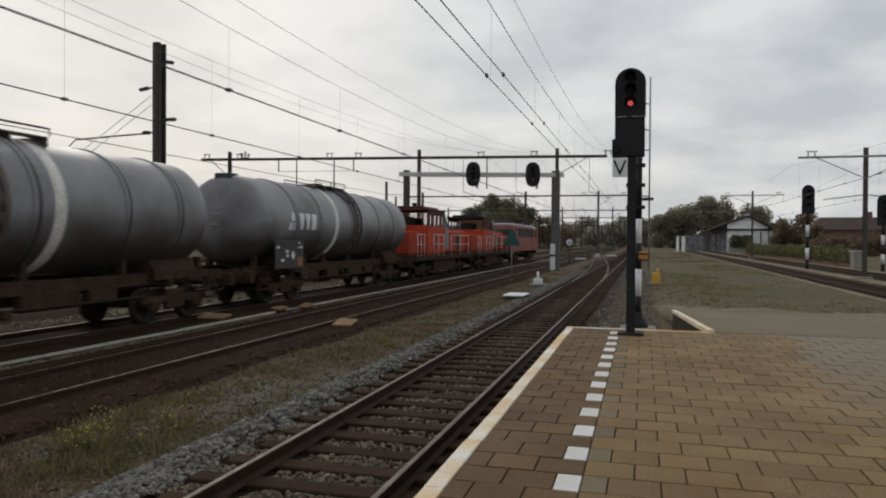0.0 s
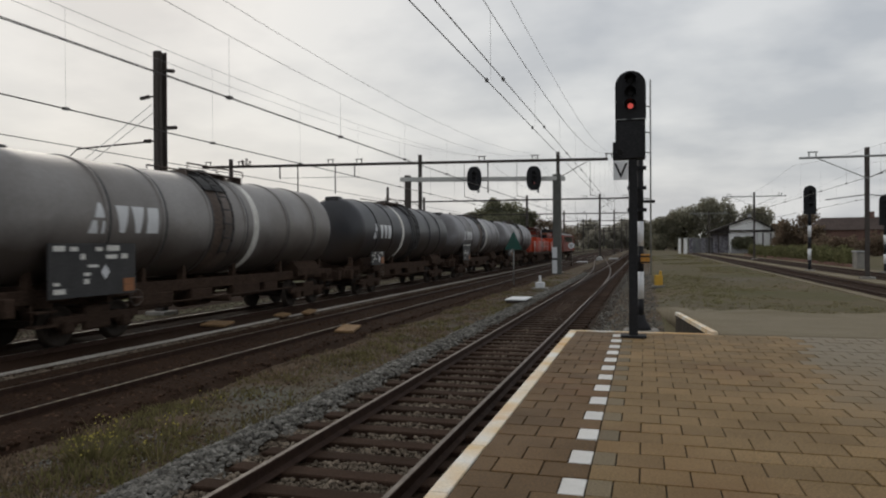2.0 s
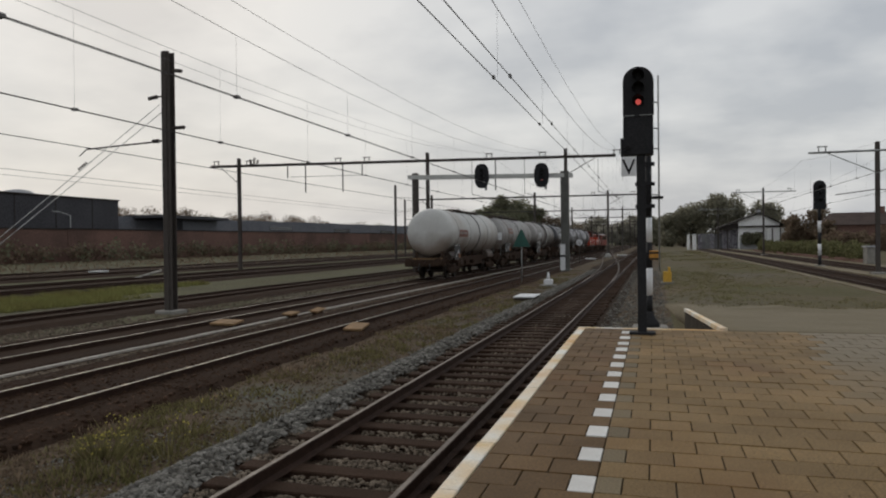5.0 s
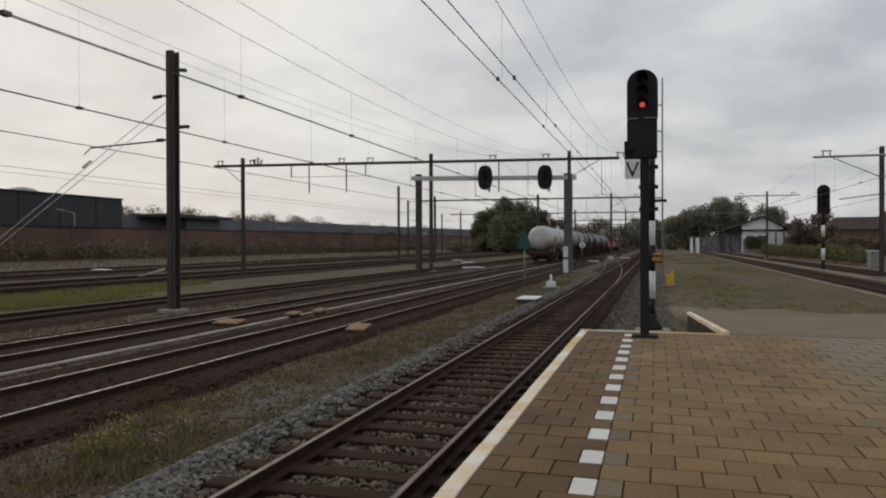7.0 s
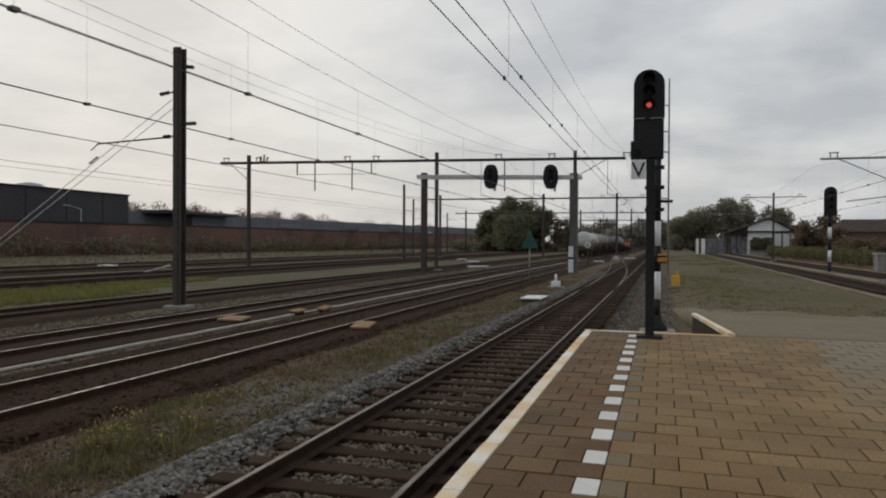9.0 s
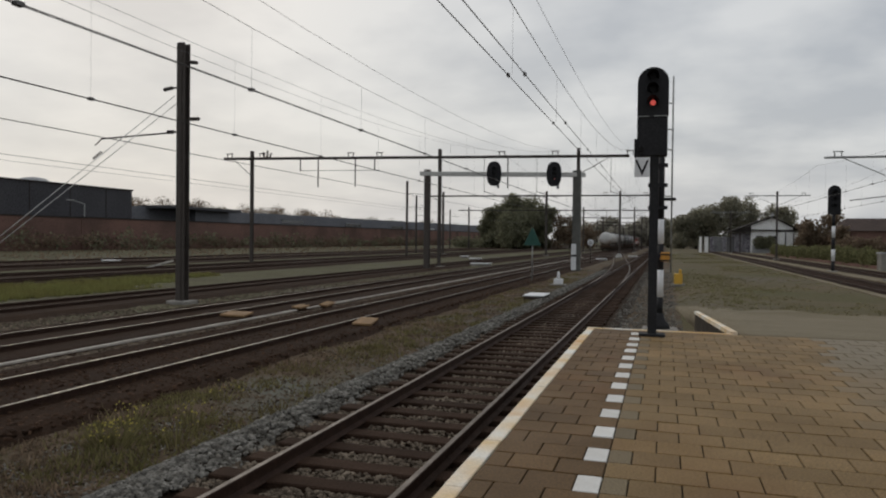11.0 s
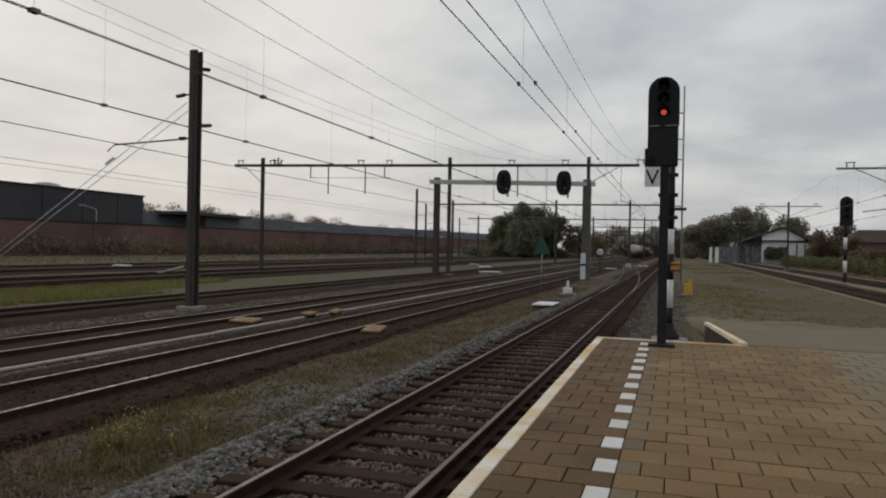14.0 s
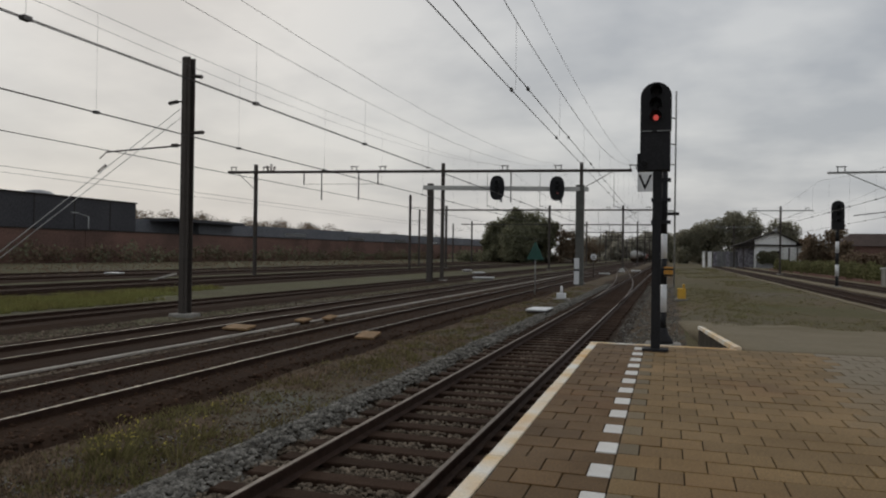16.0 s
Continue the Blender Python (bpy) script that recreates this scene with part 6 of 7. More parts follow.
def bogie(car, y, base=1.8):
    """Two-axle bogie: side frames with axle boxes and springs, bolster, wheelsets."""
    bm = B()
    for s in (-1, 1):
        x0, x1 = (s * 0.95, s * 1.10) if s > 0 else (s * 1.10, s * 0.95)
        box(bm, x0, x1, -base / 2 - 0.45, base / 2 + 0.45, 0.50, 0.68, 0.03)
        box(bm, x0, x1, -0.4, 0.4, 0.32, 0.85, 0.04)
        for k in (-1, 1):
            box(bm, x0 - 0.02, x1 + 0.05, k * base / 2 - 0.16, k * base / 2 + 0.16, 0.30, 0.60, 0.04)
            for d in (-0.25, 0.25):
                rod(bm, ((x0 + x1) / 2, k * base / 2 + d, 0.42), ((x0 + x1) / 2, k * base / 2 + d, 0.70), 0.08, seg=8)
    box(bm, -1.0, 1.0, -0.25, 0.25, 0.45, 0.80)
    b = part("bogie", bm, M["frame"], car, "rust-brown two-axle bogie")
    b.location = (0, y, 0)
    for k in (-1, 1):
        wheelset(b, k * base / 2, car)
    return b


def buffers(car, half):
    for e in (-1, 1):
        bm = B()
        box(bm, -1.25, 1.25, e * half - 0.12, e * half + 0.12, 0.78, 1.16, 0.02)
        part("buffer_beam", bm, M["frame"], car)
        for s in (-0.88, 0.88):
            bm = B()
            rod(bm, (s, e * half, 1.04), (s, e * (half + 0.42), 1.04), 0.10, seg=12)
            rod(bm, (s, e * (half + 0.42), 1.04), (s, e * (half + 0.50), 1.04), 0.23, 0.22, seg=16)
            part("buffer", bm, M["frame"], car)
        bm = B()
        rod(bm, (0, e * half, 1.0), (0, e * (half + 0.6), 0.92), 0.05, seg=8)
        part("coupling", bm, M["frame"], car)


def tank_wagon(centre, length, paint, rings, white=None, ladder=None, label="", strap=None, walkway=None, panel=None, logo=None, red=None,
               end_ladder=False, lamp=False, over=0.42, trim=0.5, back=0.0):
    """Bogie tank wagon; along-values are measured from its centre, z from the rail."""
    c = thing("tank_wagon", label, "tank wagon", "tank wagons of the train")
    h, r = length / 2, TANK_R
    bm = B()
    dome = [(d, r * math.sin(a)) for d, a in ((0.0, 0.10), (0.02, 0.35), (0.06, 0.62), (0.13, 0.88), (0.24, 1.12), (0.34, 1.27), (0.46, 1.42), (0.62, math.pi / 2))]
    prof = [(-h - back + d, q) for d, q in dome] + [(h - trim - d, q) for d, q in dome[::-1]]
    lathe(bm, prof, "y", 56, (0, 0, TANK_Z))
    part("tank", bm, paint, c)
    for y in rings:
        bm = B()
        lathe(bm, [(y - 0.05, r + 0.002), (y - 0.045, r + 0.035), (y + 0.045, r + 0.035), (y + 0.05, r + 0.002)], "y", 56, (0, 0, TANK_Z))
        part("ring", bm, paint if strap is None or abs(y - strap) > 0.01 else M["strap"], c)
        # a dark strip along one side of the ring paints its shade
        if strap is None or abs(y - strap) > 0.01:
            bm = B()
            lathe(bm, [(y + 0.052, r + 0.001), (y + 0.052, r + 0.014), (y + 0.16, r + 0.014), (y + 0.16, r + 0.001)], "y", 56, (0, 0, TANK_Z))
            part("ring_seam", bm, M["strap"], c, "dark strip beside the ring, painted as its shade")
    if white is not None:
        bm = B()
        lathe(bm, [(white - 0.16, r + 0.002), (white - 0.16, r + 0.008), (white + 0.16, r + 0.008), (white + 0.16, r + 0.002)], "y", 56, (0, 0, TANK_Z))
        part("white_band", bm, M["bandwhite"], c, "broad white band round the tank")
    if logo is not None:
        bm = B()
        box(bm, -0.3, 0.3, -h - back + 0.25, -h - back + 0.75, TANK_Z + r * 0.86, TANK_Z + r + 0.03, 0.03)
        part("end_bracket", bm, M["strap"], c, "black bracket on the tank's end")
        for dz in (-0.2, 0.15):
            bm = B()
            box(bm, -0.25, 0.05, -h - back - 0.03, -h - back + 0.05, TANK_Z + dz, TANK_Z + dz + 0.05)
            part("end_step", bm, M["galv"], c)
    # frame
    bm = B()
    for s in (-1, 1):
        box(bm, s * 0.55 - 0.06, s * 0.55 + 0.06, -h - over, h + over, 0.88, 1.14)
    for y in (-h + 0.6, -h + 2.4, h - 2.4, h - 0.6):
        box(bm, -1.15, 1.15, y - 0.06, y + 0.06, 0.90, 1.12)
    part("underframe", bm, M["frame"], c)
    for s in (-1, 1):
        # deep side sill, hung equipment boxes and pipes under it
        bm = B()
        box(bm, s * 0.88 - 0.05, s * 0.88 + 0.05, -h - over, h + over - 0.1, 0.98, 1.28, 0.01)
        part("side_sill", bm, M["frame"], c, "dark side sill caked with brake dust")
        for y, w, z0 in ((-h + 4.3, 1.5, 0.46), (-1.1, 1.0, 0.56), (1.3, 1.6, 0.50), (h - 4.6, 0.9, 0.58)):
            bm = B()
            box(bm, s * 0.82 - 0.13, s * 0.82 + 0.13, y - w / 2, y + w / 2, z0 + 0.12, 1.0, 0.04)
            part("equipment_box", bm, M["frame"], c)
        for y in (-h + 0.35, -h + 3.9, -1.9, 0.6, h - 3.9, h - 0.8):
            bm = B()
            outline = [(y - 0.09, 1.26), (y + 0.09, 1.26), (y + 0.06, 1.66), (y - 0.06, 1.66)]
            f = [bm.verts.new((s * 0.92, a, b)) for a, b in outline]
            k = [bm.verts.new((s * 0.74, a, b)) for a, b in outline]
            bm.faces.new(f), bm.faces.new(k[::-1])
            for i in range(4):
                bm.faces.new((f[i], k[i], k[(i + 1) % 4], f[(i + 1) % 4]))
            bmesh.ops.recalc_face_normals(bm, faces=bm.faces)
            part("tank_bracket", bm, M["frame"], c)
        for y0, dz in ((-h + 0.1, 0.0), (h - 1.0, 0.0)):
            bm = B()
            box(bm, s * 1.2 - 0.14, s * 1.2 + 0.14, y0, y0 + 0.55, 0.52, 0.56), box(bm, s * 1.2 - 0.14, s * 1.2 + 0.14, y0, y0 + 0.55, 0.82, 0.86)
            for dy in (0.02, 0.53):
                rod(bm, (s * 1.2, y0 + dy, 0.52), (s * 1.2, y0 + dy, 1.0), 0.02, seg=5)
            part("shunter_step", bm, M["frame"], c)
    for e in (-1, 1):
        bm = B()
        y = e * (h - 2.1)
        vs = [(-1.12, 1.10), (1.12, 1.10), (1.12, 1.34), (0.86, 1.66), (-0.86, 1.66), (-1.12, 1.34)]
        f = [bm.verts.new((a, y - 0.9, b)) for a, b in vs]
        k = [bm.verts.new((a, y + 0.9, b)) for a, b in vs]
        bm.faces.new(f), bm.faces.new(k[::-1])
        for i in range(6):
            bm.faces.new((f[i], k[i], k[(i + 1) % 6], f[(i + 1) % 6]))
        bmesh.ops.recalc_face_normals(bm, faces=bm.faces)
        part("saddle", bm, M["spill"] if paint == M["tank_white"] else M["frame"], c)
        bogie(c, y)
    buffers(c, h + over)
    for s in (-1, 1):
        bm = B()
        rod(bm, (s * 1.1, -h + 3.4, 0.72), (s * 1.1, h - 3.4, 0.72), 0.03, seg=6)
        part("brake_rod", bm, M["frame"], c)
    bm = B()
    rod(bm, (0, -0.9, 0.62), (0, 0.5, 0.62), 0.22, seg=14)
    part("brake_cylinder", bm, M["frame"], c)
    bm = B()
    rod(bm, (0, 0, 0.5), (0, 0, 1.4), 0.16, seg=10), rod(bm, (0, 0, 0.62), (1.15, 0, 0.62), 0.09, seg=10)
    part("outlet", bm, M["frame"], c)
    if ladder is not None:
        bm = B()
        for d in (-0.24, 0.24):
            for i in range(9):
                a0, a1 = -0.55 + 0.225 * i, -0.55 + 0.225 * (i + 1)
                q = r + 0.16
                rod(bm, (q * math.cos(a0), ladder + d, TANK_Z + q * math.sin(a0)), (q * math.cos(a1), ladder + d, TANK_Z + q * math.sin(a1)), 0.03, seg=5)
        for i in range(8):
            a = -0.5 + 0.25 * i
            q = r + 0.16
            rod(bm, (q * math.cos(a), ladder - 0.24, TANK_Z + q * math.sin(a)), (q * math.cos(a), ladder + 0.24, TANK_Z + q * math.sin(a)), 0.02, seg=5)
        part("ladder", bm, M["strap"], c, "dark curved side ladder")
        # curved tray plates beside the walkway, over the ladder
        for s in (-1, 1):
            bm = B()
            rows = []
            for i in range(6):
                a = math.pi / 2 - s * (0.30 + 0.12 * i)
                rows.append([bm.verts.new(((r + 0.05) * math.cos(a), y, TANK_Z + (r + 0.05) * math.sin(a))) for y in (ladder - 0.55, ladder + 0.55)])
            for a, b in zip(rows, rows[1:]):
                bm.faces.new((a[0], a[1], b[1], b[0]))
            ob = part("spill_tray", mesh("spill_tray", bm, M["strap"]), None, c, "dark spill tray plate")
            ob.modifiers.new("thickness", "SOLIDIFY").thickness = 0.03
        bm = B()
        lathe(bm, [(ladder - 0.55, r + 0.002), (ladder - 0.55, r + 0.005), (ladder + 0.55, r + 0.005), (ladder + 0.55, r + 0.002)], "y", 56, (0, 0, TANK_Z))
        part("spill_band", bm, M["spill"] if paint != M["tank_dark"] else M["strap"], c, "rust-stained band under the ladder")
    if walkway:
        w0, w1 = walkway
    else:
        w0, w1 = (ladder - 2.3, ladder + 0.6) if white < ladder else (ladder - 0.6, ladder + 2.3)
    bm = B()
    z = TANK_Z + r
    for x0 in (-0.62, 0.30):
        box(bm, x0, x0 + 0.34, w0, w1, z + 0.045, z + 0.075)
    n = max(3, int((w1 - w0) / 1.1))
    for i in range(n + 1):
        y = w0 + 0.03 + (w1 - w0 - 0.06) * i / n
        box(bm, -0.62, 0.64, y - 0.03, y + 0.03, z - 0.16, z + 0.06)
    if walkway is None:
        for x in (-0.66, 0.68):
            rod(bm, (x, w0, z + 0.25), (x, w1, z + 0.25), 0.025, seg=5)
            for y in (w0, (w0 + w1) / 2, w1):
                rod(bm, (x, y, z + 0.08), (x, y, z + 0.25), 0.02, seg=5)
    part("walkway", bm, M["spill"], c, "rust-brown grated roof walkway")
    bm = B()
    lathe(bm, [(-0.1, 0.30), (0.14, 0.30), (0.2, 0.24)], "z", 18, (0, (w0 + w1) / 2, z))
    part("manhole", bm, M["strap"], c)
    if panel is not None:
        y0, y1, z0, z1 = panel
        bm = B()
        box(bm, r + 0.0, r + 0.03, y0, y1, z0, z1)
        p = part("data_panel", bm, M["strap"], c, "dark panel with rows of small unreadable marks")
        q = random.Random(int(centre * 10))
        bm = B()
        ym, zm = y0 + (y1 - y0) * 0.62, z0 + (z1 - z0) * 0.45
        d = 0.17
        vs = [bm.verts.new((r + 0.034, ym + a * d * 0.8, zm + b * d)) for a, b in ((-1, 0), (0, -1), (1, 0), (0, 1))]
        bm.faces.new(vs)
        ob = part("diamond_plate", mesh("diamond_plate", bm, M["signwhite"]), None, p, "white diamond plate")
        ob.modifiers.new("thickness", "SOLIDIFY").thickness = 0.01
        bm = B()
        box(bm, r + 0.03, r + 0.045, y1 - 0.42, y1 - 0.06, z0 + 0.05, z0 + 0.35)
        part("hazard_plate", bm, M["orange_dull"], p, "dull orange plate")
        for j in range(6):
            a = y0 + (y1 - y0) * 0.05
            while a < y1 - 0.2:
                w = (y1 - y0) * q.uniform(0.04, 0.16)
                b = z0 + (z1 - z0) * (0.08 + 0.155 * j)
                if q.random() < 0.42 and not (j < 4 and a + w > ym - 0.2):
                    bm = B()
                    box(bm, r + 0.03, r + 0.036, a, a + w, b, b + (z1 - z0) * q.uniform(0.05, 0.11))
                    part("mark_bar", bm, M["bandwhite"], p)
                a += w + (y1 - y0) * 0.05
        bm = B()
        rod(bm, (r - 0.5, (y0 + y1) / 2, 1.05), (r + 0.01, (y0 + y1) / 2, z0 + 0.1), 0.04, seg=6)
        part("panel_bracket", bm, M["frame"], c)
    if logo is not None:
        y0, size = logo
        zc = 2.05 - RAIL_Z

        def slab(name, pts_low, pts_high, z0, z1, lab):
            """A painted piece that follows the tank's curve; its ends slope from pts_low to pts_high."""
            bm = B()
            n = 5
            rows = []
            for i in range(n + 1):
                u = i / n
                zz = zc + size * (z0 + (z1 - z0) * u)
                d = math.sqrt((r + 0.012) ** 2 - (zz - TANK_Z) ** 2)
                rows.append([bm.verts.new((d, y0 + size * (a + (b - a) * u), zz)) for a, b in zip(pts_low, pts_high)])
            for a, b in zip(rows, rows[1:]):
                bm.faces.new((a[0], a[1], b[1], b[0]))
            ob = part(name, mesh(name, bm, M["signwhite"]), None, c, lab)
            ob.modifiers.new("thickness", "SOLIDIFY").thickness = 0.008
        lab = "white triangular emblem piece"
        slab("emblem", (0.0, 0.42), (0.16, 0.36), -0.5, -0.08, lab)
        slab("emblem", (0.58, 1.0), (0.64, 0.84), -0.5, -0.08, lab)
        slab("emblem", (0.26, 0.74), (0.42, 0.58), 0.02, 0.5, lab)
        lab = "white block of the owner's mark"
        for i in range(3):
            a = 1.25 + 0.78 * i
            slab("mark_block", (a + (0.2 if i == 0 else 0.22 if i == 1 else 0.0), a + (0.45 if i < 2 else 0.62)), (a + (0.0 if i < 2 else 0.05), a + 0.64), -0.46, 0.46, lab)
    if red is not None:
        y0, y1, z0 = red
        bm = B()
        n = 6
        q = r + 0.03
        za = [z0 + 0.44 * i / n for i in range(n + 1)]
        row = [[bm.verts.new((math.sqrt(q * q - (zz - TANK_Z) ** 2), y, zz)) for zz in za] for y in (y0, y1)]
        for i in range(n):
            bm.faces.new((row[0][i], row[1][i], row[1][i + 1], row[0][i + 1]))
        me = mesh("red_panel", bm, M["signred"])
        ob = part("red_panel", me, None, c, "faded red lettered panel with unreadable bars")
        ob.modifiers.new("thickness", "SOLIDIFY").thickness = 0.02
        bm = B()
        zz = z0 + 0.22
        d = math.sqrt(q * q - (zz - TANK_Z) ** 2)
        for k in range(5):
            a = y0 + 0.2 + (y1 - y0 - 0.4) * k / 5
            box(bm, d - 0.01, d + 0.012, a, a + 0.22, zz - 0.07, zz + 0.07)
        part("letter_bar", bm, M["tank_light"], c)
    if end_ladder:
        bm = B()
        y = -h - 0.12
        for x in (0.22, 0.66):
            rod(bm, (x, y, 1.2), (x, y, TANK_Z + r - 0.25), 0.025, seg=5)
        for i in range(8):
            rod(bm, (0.22, y, 1.45 + 0.3 * i), (0.66, y, 1.45 + 0.3 * i), 0.02, seg=5)
        rod(bm, (0.0, y - 0.1, 2.05), (1.3, y - 0.1, 2.05), 0.025, seg=5), rod(bm, (1.3, y - 0.1, 1.1), (1.3, y - 0.1, 2.05), 0.025, seg=5)
        part("end_ladder", bm, M["galv"], c, "grey end ladder and handrail")
        bm = B()
        box(bm, 1.1, 1.4, y - 0.02, y + 0.02, 2.35, 2.95)
        part("warning_plate", bm, M["signwhite"], c)
    for e in (-1, 1):
        for x in (-0.32, 0.32):
            bm = B()
            y = e * (h + over + 0.12)
            rod(bm, (x, y, 0.95), (x * 1.1, y + e * 0.12, 0.62), 0.03, seg=6), rod(bm, (x * 1.1, y + e * 0.12, 0.62), (x * 0.8, y + e * 0.3, 0.55), 0.03, seg=6)
            part("brake_hose", bm, M["strap"], c)
    bm = B()
    for i in range(12):
        a, b = 2 * math.pi * i / 12, 2 * math.pi * (i + 1) / 12
        rod(bm, (1.24, -h + 3.2 + 0.2 * math.cos(a), 0.95 + 0.2 * math.sin(a)), (1.24, -h + 3.2 + 0.2 * math.cos(b), 0.95 + 0.2 * math.sin(b)), 0.016, seg=5)
    rod(bm, (1.0, -h + 3.2, 0.95), (1.24, -h + 3.2, 0.95), 0.025, seg=6), rod(bm, (1.24, -h + 3.0, 0.95), (1.24, -h + 3.4, 0.95), 0.014, seg=5)
    part("brake_wheel", bm, M["spill"], c, "rusty handbrake wheel")
    if lamp:
        bm = B()
        box(bm, -1.0, 1.0, -h - 0.5, -h - 0.35, 1.2, 1.26)
        part("end_step", bm, M["board"], c, "rusty end step")
    c["centre"] = centre
    c.matrix_basis = pose(TRAIN_X, centre, RAIL_Z)
    CARS.append((c, centre))
    return c


def rail_handrail(c, x, y0, y1, z0, n):
    bm = B()
    for z in (z0 + 0.58, z0 + 1.15):
        rod(bm, (x, y0, z), (x, y1, z), 0.019, seg=5)
    for i in range(n + 1):
        y = y0 + (y1 - y0) * i / n
        rod(bm, (x, y, z0 - 0.1), (x, y, z0 + 1.15), 0.019, seg=5)
    part("handrail", bm, M["bandwhite"], c, "white handrail")


def hood_loco(centre, label, dark_roof):
    """Diesel hood locomotive, 14.4 m: cab towards the tail, lower hoods fore and aft, walkway rails."""
    c = thing("diesel_locomotive", label, "locomotive", "locomotives of the train")
    bm = B()
    box(bm, -1.45, 1.45, -6.6, 6.6, 1.02, 1.36, 0.04)
    part("frame", bm, M["frame"], c)
    bm = B()
    box(bm, -0.98, 0.98, -0.3, 6.2, 1.38, 2.86, 0.14)
    part("hood", bm, M["loco"], c, "red engine hood")
    bm = B()
    box(bm, -0.7, 0.7, 0.0, 6.0, 2.86, 2.96, 0.03)
    for y in (0.8, 2.6, 4.4):
        lathe(bm, [(2.96, 0.45), (3.04, 0.42)], "z", 16, (0, y, 0))
    part("hood_roof", bm, M["loco_dark"], c, "sooty hood roof")
    for s in (-1, 1):
        for i in range(5):
            bm = B()
            x = s * 0.985
            box(bm, min(x, x + s * 0.02), max(x, x + s * 0.02), 0.1 + i * 1.2, 1.0 + i * 1.2, 1.55, 2.6)
            part("hood_door", bm, M["loco_grey"] if i == 0 else M["glass"] if i == 3 else M["loco"], c)
    bm = B()
    box(bm, -1.4, 1.4, -4.3, -0.6, 1.36, 3.02, 0.06)
    part("cab", bm, M["loco"], c, "red cab")
    # window band: posts and heads leave four real openings on each side
    for x in (-1.36, 1.36):
        for y, w in ((-4.2, 0.1), (-3.3, 0.16), (-2.4, 0.1), (-1.55, 0.16), (-0.95, 0.07)):
            bm = B()
            box(bm, x - 0.035, x + 0.035, y - w, y + w, 3.0, 3.86)
            part("cab_post", bm, M["loco_dark"], c, "sooty red window post")
        bm = B()
        box(bm, x - 0.04, x + 0.04, -4.3, -0.9, 3.62, 3.86)
        part("window_head", bm, M["loco_dark"], c)
        # sloped windscreen frame
        bm = B()
        rod(bm, (x, -0.9, 3.84), (x, -0.1, 2.98), 0.10, seg=8), rod(bm, (x, -0.1, 2.98), (x * 0.7, -0.1, 2.98), 0.08, seg=8)
        part("windscreen_frame", bm, M["girder"], c, "pale sloping windscreen frame")
    bm = B()
    vs = [bm.verts.new(v) for v in ((-1.3, -0.84, 3.78), (1.3, -0.84, 3.78), (1.3, -0.22, 3.0), (-1.3, -0.22, 3.0))]
    bm.faces.new(vs)
    pane = part("windscreen", mesh("windscreen", bm, M["pane"]), None, c, "sloping glass windscreen")
    pane.modifiers.new("thickness", "SOLIDIFY").thickness = 0.02
    for y in (-2.0, -3.7):
        bm = B()
        box(bm, -0.5, 0.35, y - 0.25, y + 0.25, 3.0, 3.5, 0.05)
        part("cab_desk", bm, M["black"], c, "dark control desk")
    bm = B()
    box(bm, -1.38, 1.38, -0.58, 0.25, 1.6, 2.96, 0.05)
    part("cab_nose", bm, M["loco_grey"], c, "grey panel before the cab")
    bm = B()
    box(bm, -1.45, 1.45, -4.6, -0.75, 3.84, 3.98, 0.06)
    box(bm, -1.05, 1.05, -4.2, -1.0, 3.98, 4.12, 0.05)
    part("cab_roof", bm, M["black"] if dark_roof else M["loco_dark"], c, "sooty black cab roof" if dark_roof else "sooty red cab roof")
    bm = B()
    rod(bm, (0.3, -3.4, 4.12), (0.3, -3.4, 4.34), 0.14, seg=10)
    part("roof_vent", bm, M["black"], c)
    bm = B()
    box(bm, -0.9, 0.9, -6.2, -4.3, 1.36, 2.7, 0.1)
    part("short_hood", bm, M["loco"], c)
    for y0, y1 in ((-3.4, -1.2), (0.6, 5.2), (-6.45, -5.2)):
        for x in (-1.47, 1.47):
            rail_handrail(c, x, y0, y1, 1.36, 2)
    bm = B()
    for s in (-1, 1):
        box(bm, s * 0.9 - 0.35, s * 0.9 + 0.35, -2.4, 2.4, 0.35, 1.05, 0.05)
    part("fuel_tank", bm, M["frame"], c)
    for y in (-4.2, 4.2):
        bogie(c, y, 2.1)
    buffers(c, 6.65)
    c.matrix_basis = pose(TRAIN_X, centre, RAIL_Z)
    CARS.append((c, centre))


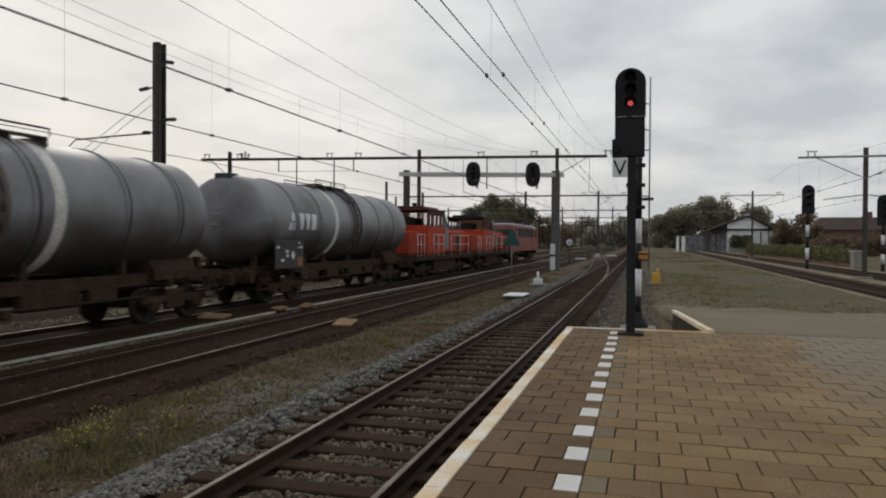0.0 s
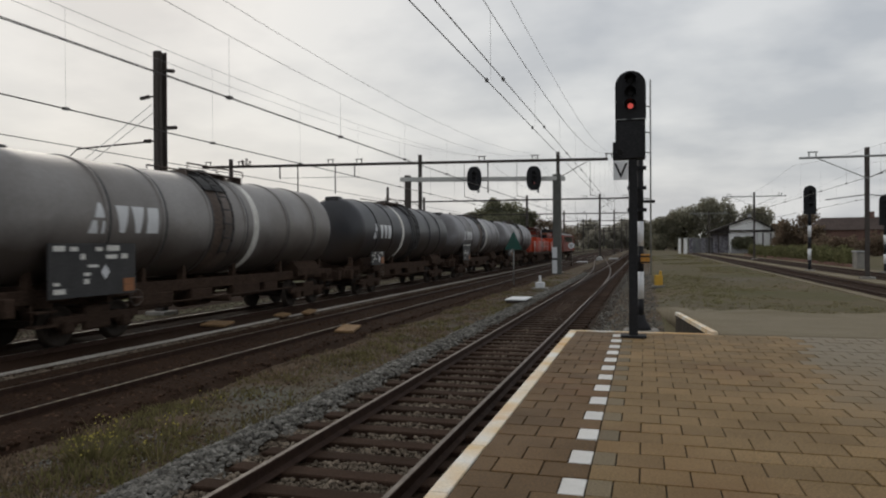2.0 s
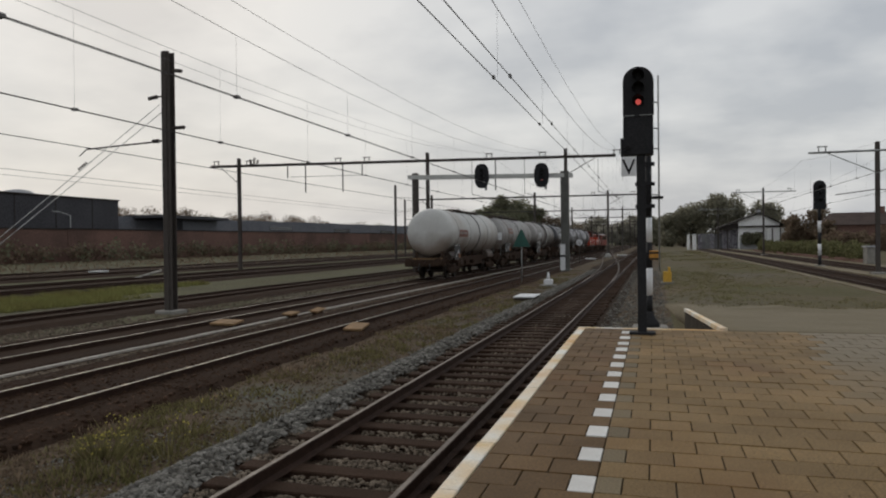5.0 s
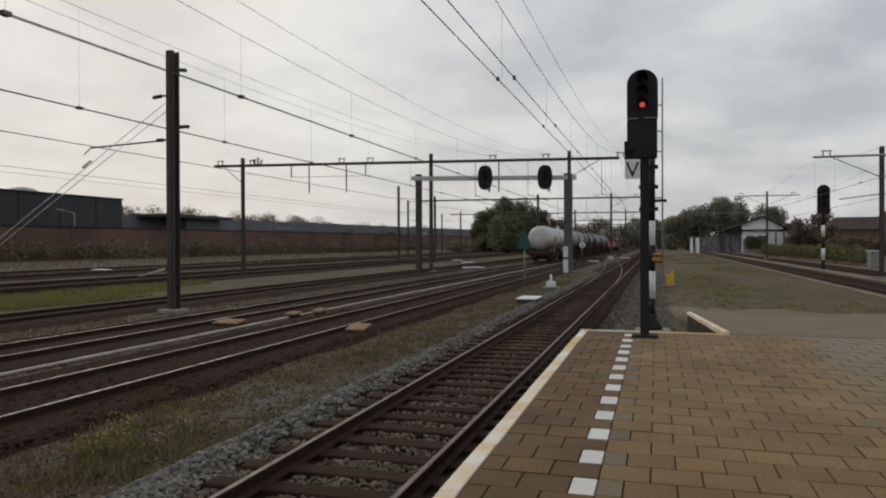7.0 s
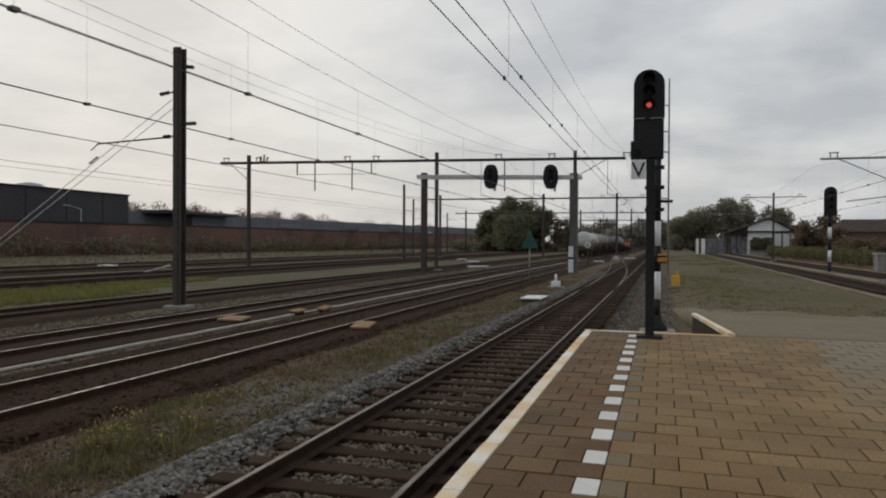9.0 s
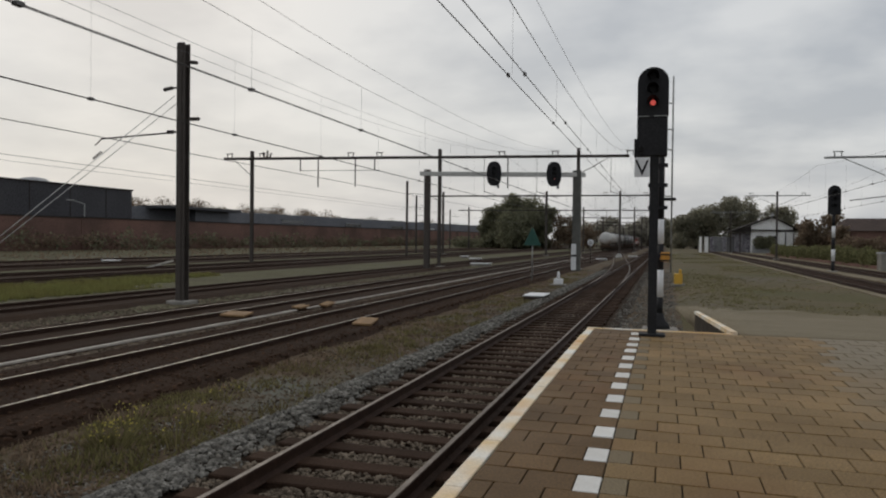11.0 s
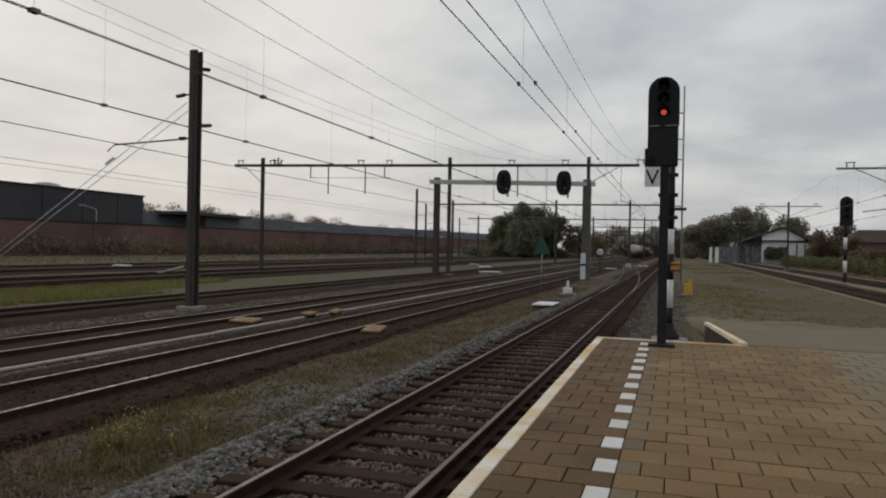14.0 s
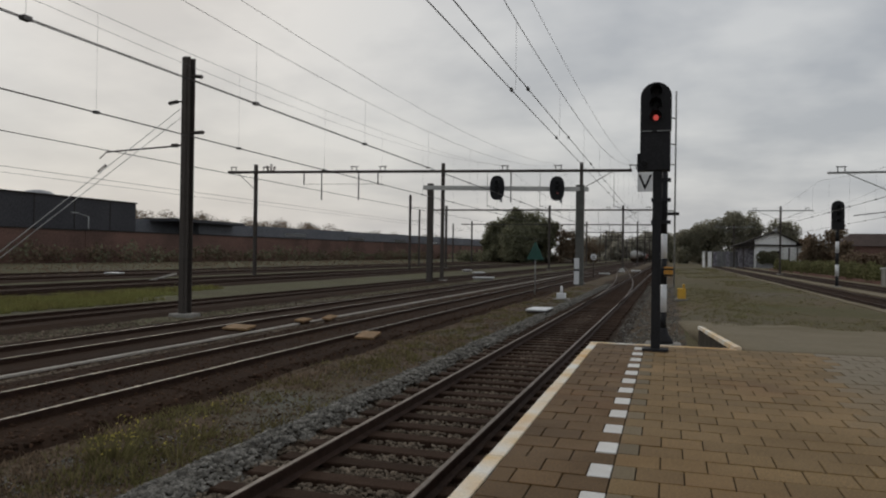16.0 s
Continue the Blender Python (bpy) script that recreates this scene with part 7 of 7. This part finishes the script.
def box_loco(centre):
    """Box-bodied electric locomotive at the head, 17 m."""
    c = thing("electric_locomotive", "dull red box-shaped electric locomotive with a pale roof", "locomotive", "locomotives of the train")
    bm = B()
    pts = ((-8.2, 1.15), (8.2, 1.15), (8.35, 2.0), (7.7, 3.55), (-7.7, 3.55), (-8.35, 2.0))
    f = [bm.verts.new((-1.45, y, z)) for y, z in pts]
    k = [bm.verts.new((1.45, y, z)) for y, z in pts]
    bm.faces.new(f), bm.faces.new(k[::-1])
    for i in range(6):
        bm.faces.new((f[i], k[i], k[(i + 1) % 6], f[(i + 1) % 6]))
    bmesh.ops.recalc_face_normals(bm, faces=bm.faces)
    bmesh.ops.bevel(bm, geom=list(bm.edges), offset=0.06, segments=2, affect="EDGES")
    part("body", bm, M["loco_dull"], c)
    bm = B()
    box(bm, -1.15, 1.15, -7.4, 7.4, 3.55, 3.85, 0.1)
    part("roof", bm, M["loco_roof"], c, "pale roof")
    for y0, y1 in ((-7.2, -6.3), (-5.6, 4.7), (5.6, 7.0)):
        bm = B()
        box(bm, 1.44, 1.462, y0, y1, 2.55, 3.38)
        part("side_grille", bm, M["glass"], c, "dark side window or grille")
    bm = B()
    box(bm, -1.2, 1.2, -8.05, -7.82, 2.55, 3.3)
    part("windscreen", bm, M["glass"], c)
    for y in (-5.2, 5.2):
        bm = B()
        rod(bm, (-0.5, y - 0.8, 4.0), (0.5, y - 0.8, 4.0), 0.04, seg=5), rod(bm, (0, y - 0.8, 3.85), (0, y + 0.8, 4.2), 0.04, seg=5)
        rod(bm, (-0.7, y + 0.8, 4.2), (0.7, y + 0.8, 4.2), 0.05, seg=5)
        part("pantograph", bm, M["mast"], c)
    for y in (-5.0, 5.0):
        bogie(c, y, 2.6)
    buffers(c, 8.25)
    c.matrix_basis = pose(TRAIN_X, centre, RAIL_Z)
    CARS.append((c, centre))


def build_train():
    grey = "grey bogie tank wagon with a white band and roof walkway"
    early, late = (-5.4, -3.4, -0.4, 0.6, 2.8, 4.8), (-5.5, -3.5, -1.45, 0.35, 3.0, 5.0)
    tank_wagon(28.25, 14.9, M["tank_grey"], early, white=-1.85, ladder=0.1, label=grey, panel=(-6.9, -4.9, 1.2, 2.15), logo=(-5.9, 0.62), trim=0.3, back=0.45)
    tank_wagon(11.35, 14.9, M["tank_grey"], late, white=1.0, ladder=-0.8, label=grey, panel=(-6.4, -4.5, 1.15, 2.3), logo=(-5.95, 0.60), trim=0.85, back=0.4)
    tank_wagon(-5.5, 14.9, M["tank_dark"], early, white=-1.85, ladder=0.1, label="black bogie tank wagon with a white band",
               panel=(-6.3, -4.7, 1.3, 1.9), logo=(-5.9, 0.66))
    tank_wagon(-22.5, 14.9, M["tank_worn"], late, white=1.0, ladder=-0.8, label=grey, panel=(-7.2, -4.6, 1.1, 2.25), logo=(-6.05, 0.68), back=0.3)
    tank_wagon(-39.7, 14.7, M["tank_mid"], (-6.4, -4.9, -2.9, -1.25, -0.2, 0.8, 2.8, 5.0), strap=-0.2, walkway=(-7.1, 3.6), over=0.25,
               label="dusty grey tank wagon with a red panel and end ladder", panel=(-6.5, -4.3, 1.4, 2.1), red=(-4.78, -3.0, 2.9), end_ladder=True, trim=0.15)
    tank_wagon(-55.3, 14.4, M["tank_white"], (-5.4, -2.35, 0.2, 2.7, 5.6), strap=0.2, walkway=(-3.7, 2.7), over=0.6,
               label="off-white tank wagon with a red panel closing the train", panel=(-6.5, -5.2, 1.2, 2.1), red=(-5.3, -3.2, 2.55), lamp=True)
    hood_loco(43.4, "red diesel hood locomotive with white handrails and sooty red cab roof", False)
    hood_loco(58.0, "red diesel hood locomotive with a sooty black cab roof", True)
    box_loco(74.7)


build_train()


# ---- platform paving ----
def build_paving():
    """Running-bond pavers; every second row holds a white half paver of the safety line."""
    t, g = 0.3, 0.009
    meshes = {}

    def tile_mesh(w, key):
        if (w, key) not in meshes:
            bm = B()
            box(bm, g / 2, w - g / 2, g / 2, t - g / 2, -0.05, 0.0, 0.004)
            meshes[w, key] = mesh("paver", bm, M[key])
        return meshes[w, key]

    pav = thing("pavers", "brown concrete pavers in running bond with a white dashed line", "paving", kind="structure")
    far_v, far_f = [], []
    count = 0
    rows = int((END_Y - 0.03 + 8.0) / t)
    for j in range(rows):
        y = END_Y - 0.03 - (j + 1) * t
        dash = j % 2 == 1
        cells = []
        x = DASH_L if dash else DASH_R
        while x > EDGE_X + 0.13:
            w = min(t, x - (EDGE_X + 0.122))
            cells.append((x - w, w, "tile_dark"))
            x -= w
        if dash:
            cells += [(DASH_L, DASH_R - DASH_L, "white"), (DASH_R, 0.15, "tile_grey")]
        x = DASH_R + (0.15 if dash else 0.0)
        lim = 8.4
        while x < lim:
            cells.append((x, t, "tile"))
            x += t
        for x, w, key in cells:
            inside = x < 1.0 + (y - 3.0) * 0.12 and y > 3.2
            if inside and (key == "white" or count < 300):
                ob = part("paver", tile_mesh(round(w, 3), key), None, pav, "white painted half paver" if key == "white" else "")
                ob.matrix_basis = pose(x, y, random.uniform(-0.003, 0.002) + (0.001 if key == "white" else 0), random.uniform(-0.35, 0.35), random.uniform(-0.35, 0.35), 0)
                count += key != "white"
            else:
                k = len(far_v)
                z = random.uniform(-0.003, 0.002)
                a, b, c, d = x + g / 2, x + w - g / 2, y + g / 2, y + t - g / 2
                e = 0.004
                tz = [z + random.uniform(-0.0012, 0.0012) for _ in range(4)]
                far_v += [(a, c, z - 0.04), (b, c, z - 0.04), (b, d, z - 0.04), (a, d, z - 0.04),
                          (a + e, c + e, tz[0]), (b - e, c + e, tz[1]), (b - e, d - e, tz[2]), (a + e, d - e, tz[3])]
                far_f += [tuple(k + i for i in f) for f in ((4, 5, 6, 7), (0, 1, 5, 4), (1, 2, 6, 5), (2, 3, 7, 6), (3, 0, 4, 7))]
    ob = part("paver_field", raw_mesh("paver_field", far_v, far_f, M["tile_far"]), None, pav)
    tagged(ob, kind="stuff")


build_paving()


def gain(t):
    """Metres won over the even speed: the train picks up slightly after its tail has passed the mast."""
    return 0.0 if t < 4.0 else 1.6 * (1 - math.cos(math.pi * (t - 4.0) / 6.0)) * 0.5 + 0.1 * (t - 4.0) if t < 10.0 else 2.2 + 0.12 * (t - 10.0)


def motions():
    """The train runs straight on along its track; its wheels roll."""
    steps = [i * 0.5 for i in range(33)]
    for ob, at in CARS:
        if ob.parent is None:
            rows = []
            for t in steps:
                y = at + SPEED * t + gain(t)
                turn = math.degrees(math.atan2(main_bend(y + 5) - main_bend(y - 5), 10.0))
                rows.append((t, pose(TRAIN_X + main_bend(y), y, RAIL_Z, 0, 0, -turn)))
            walk(ob, rows)
        else:
            # a wheelset turns 85 degrees in each thirtieth of a second
            walk(ob, [(i / FPS, pose(0, at, 0.46, -math.degrees(SPEED / 0.46) * i / FPS, 0, 0)) for i in range(481)])


motions()
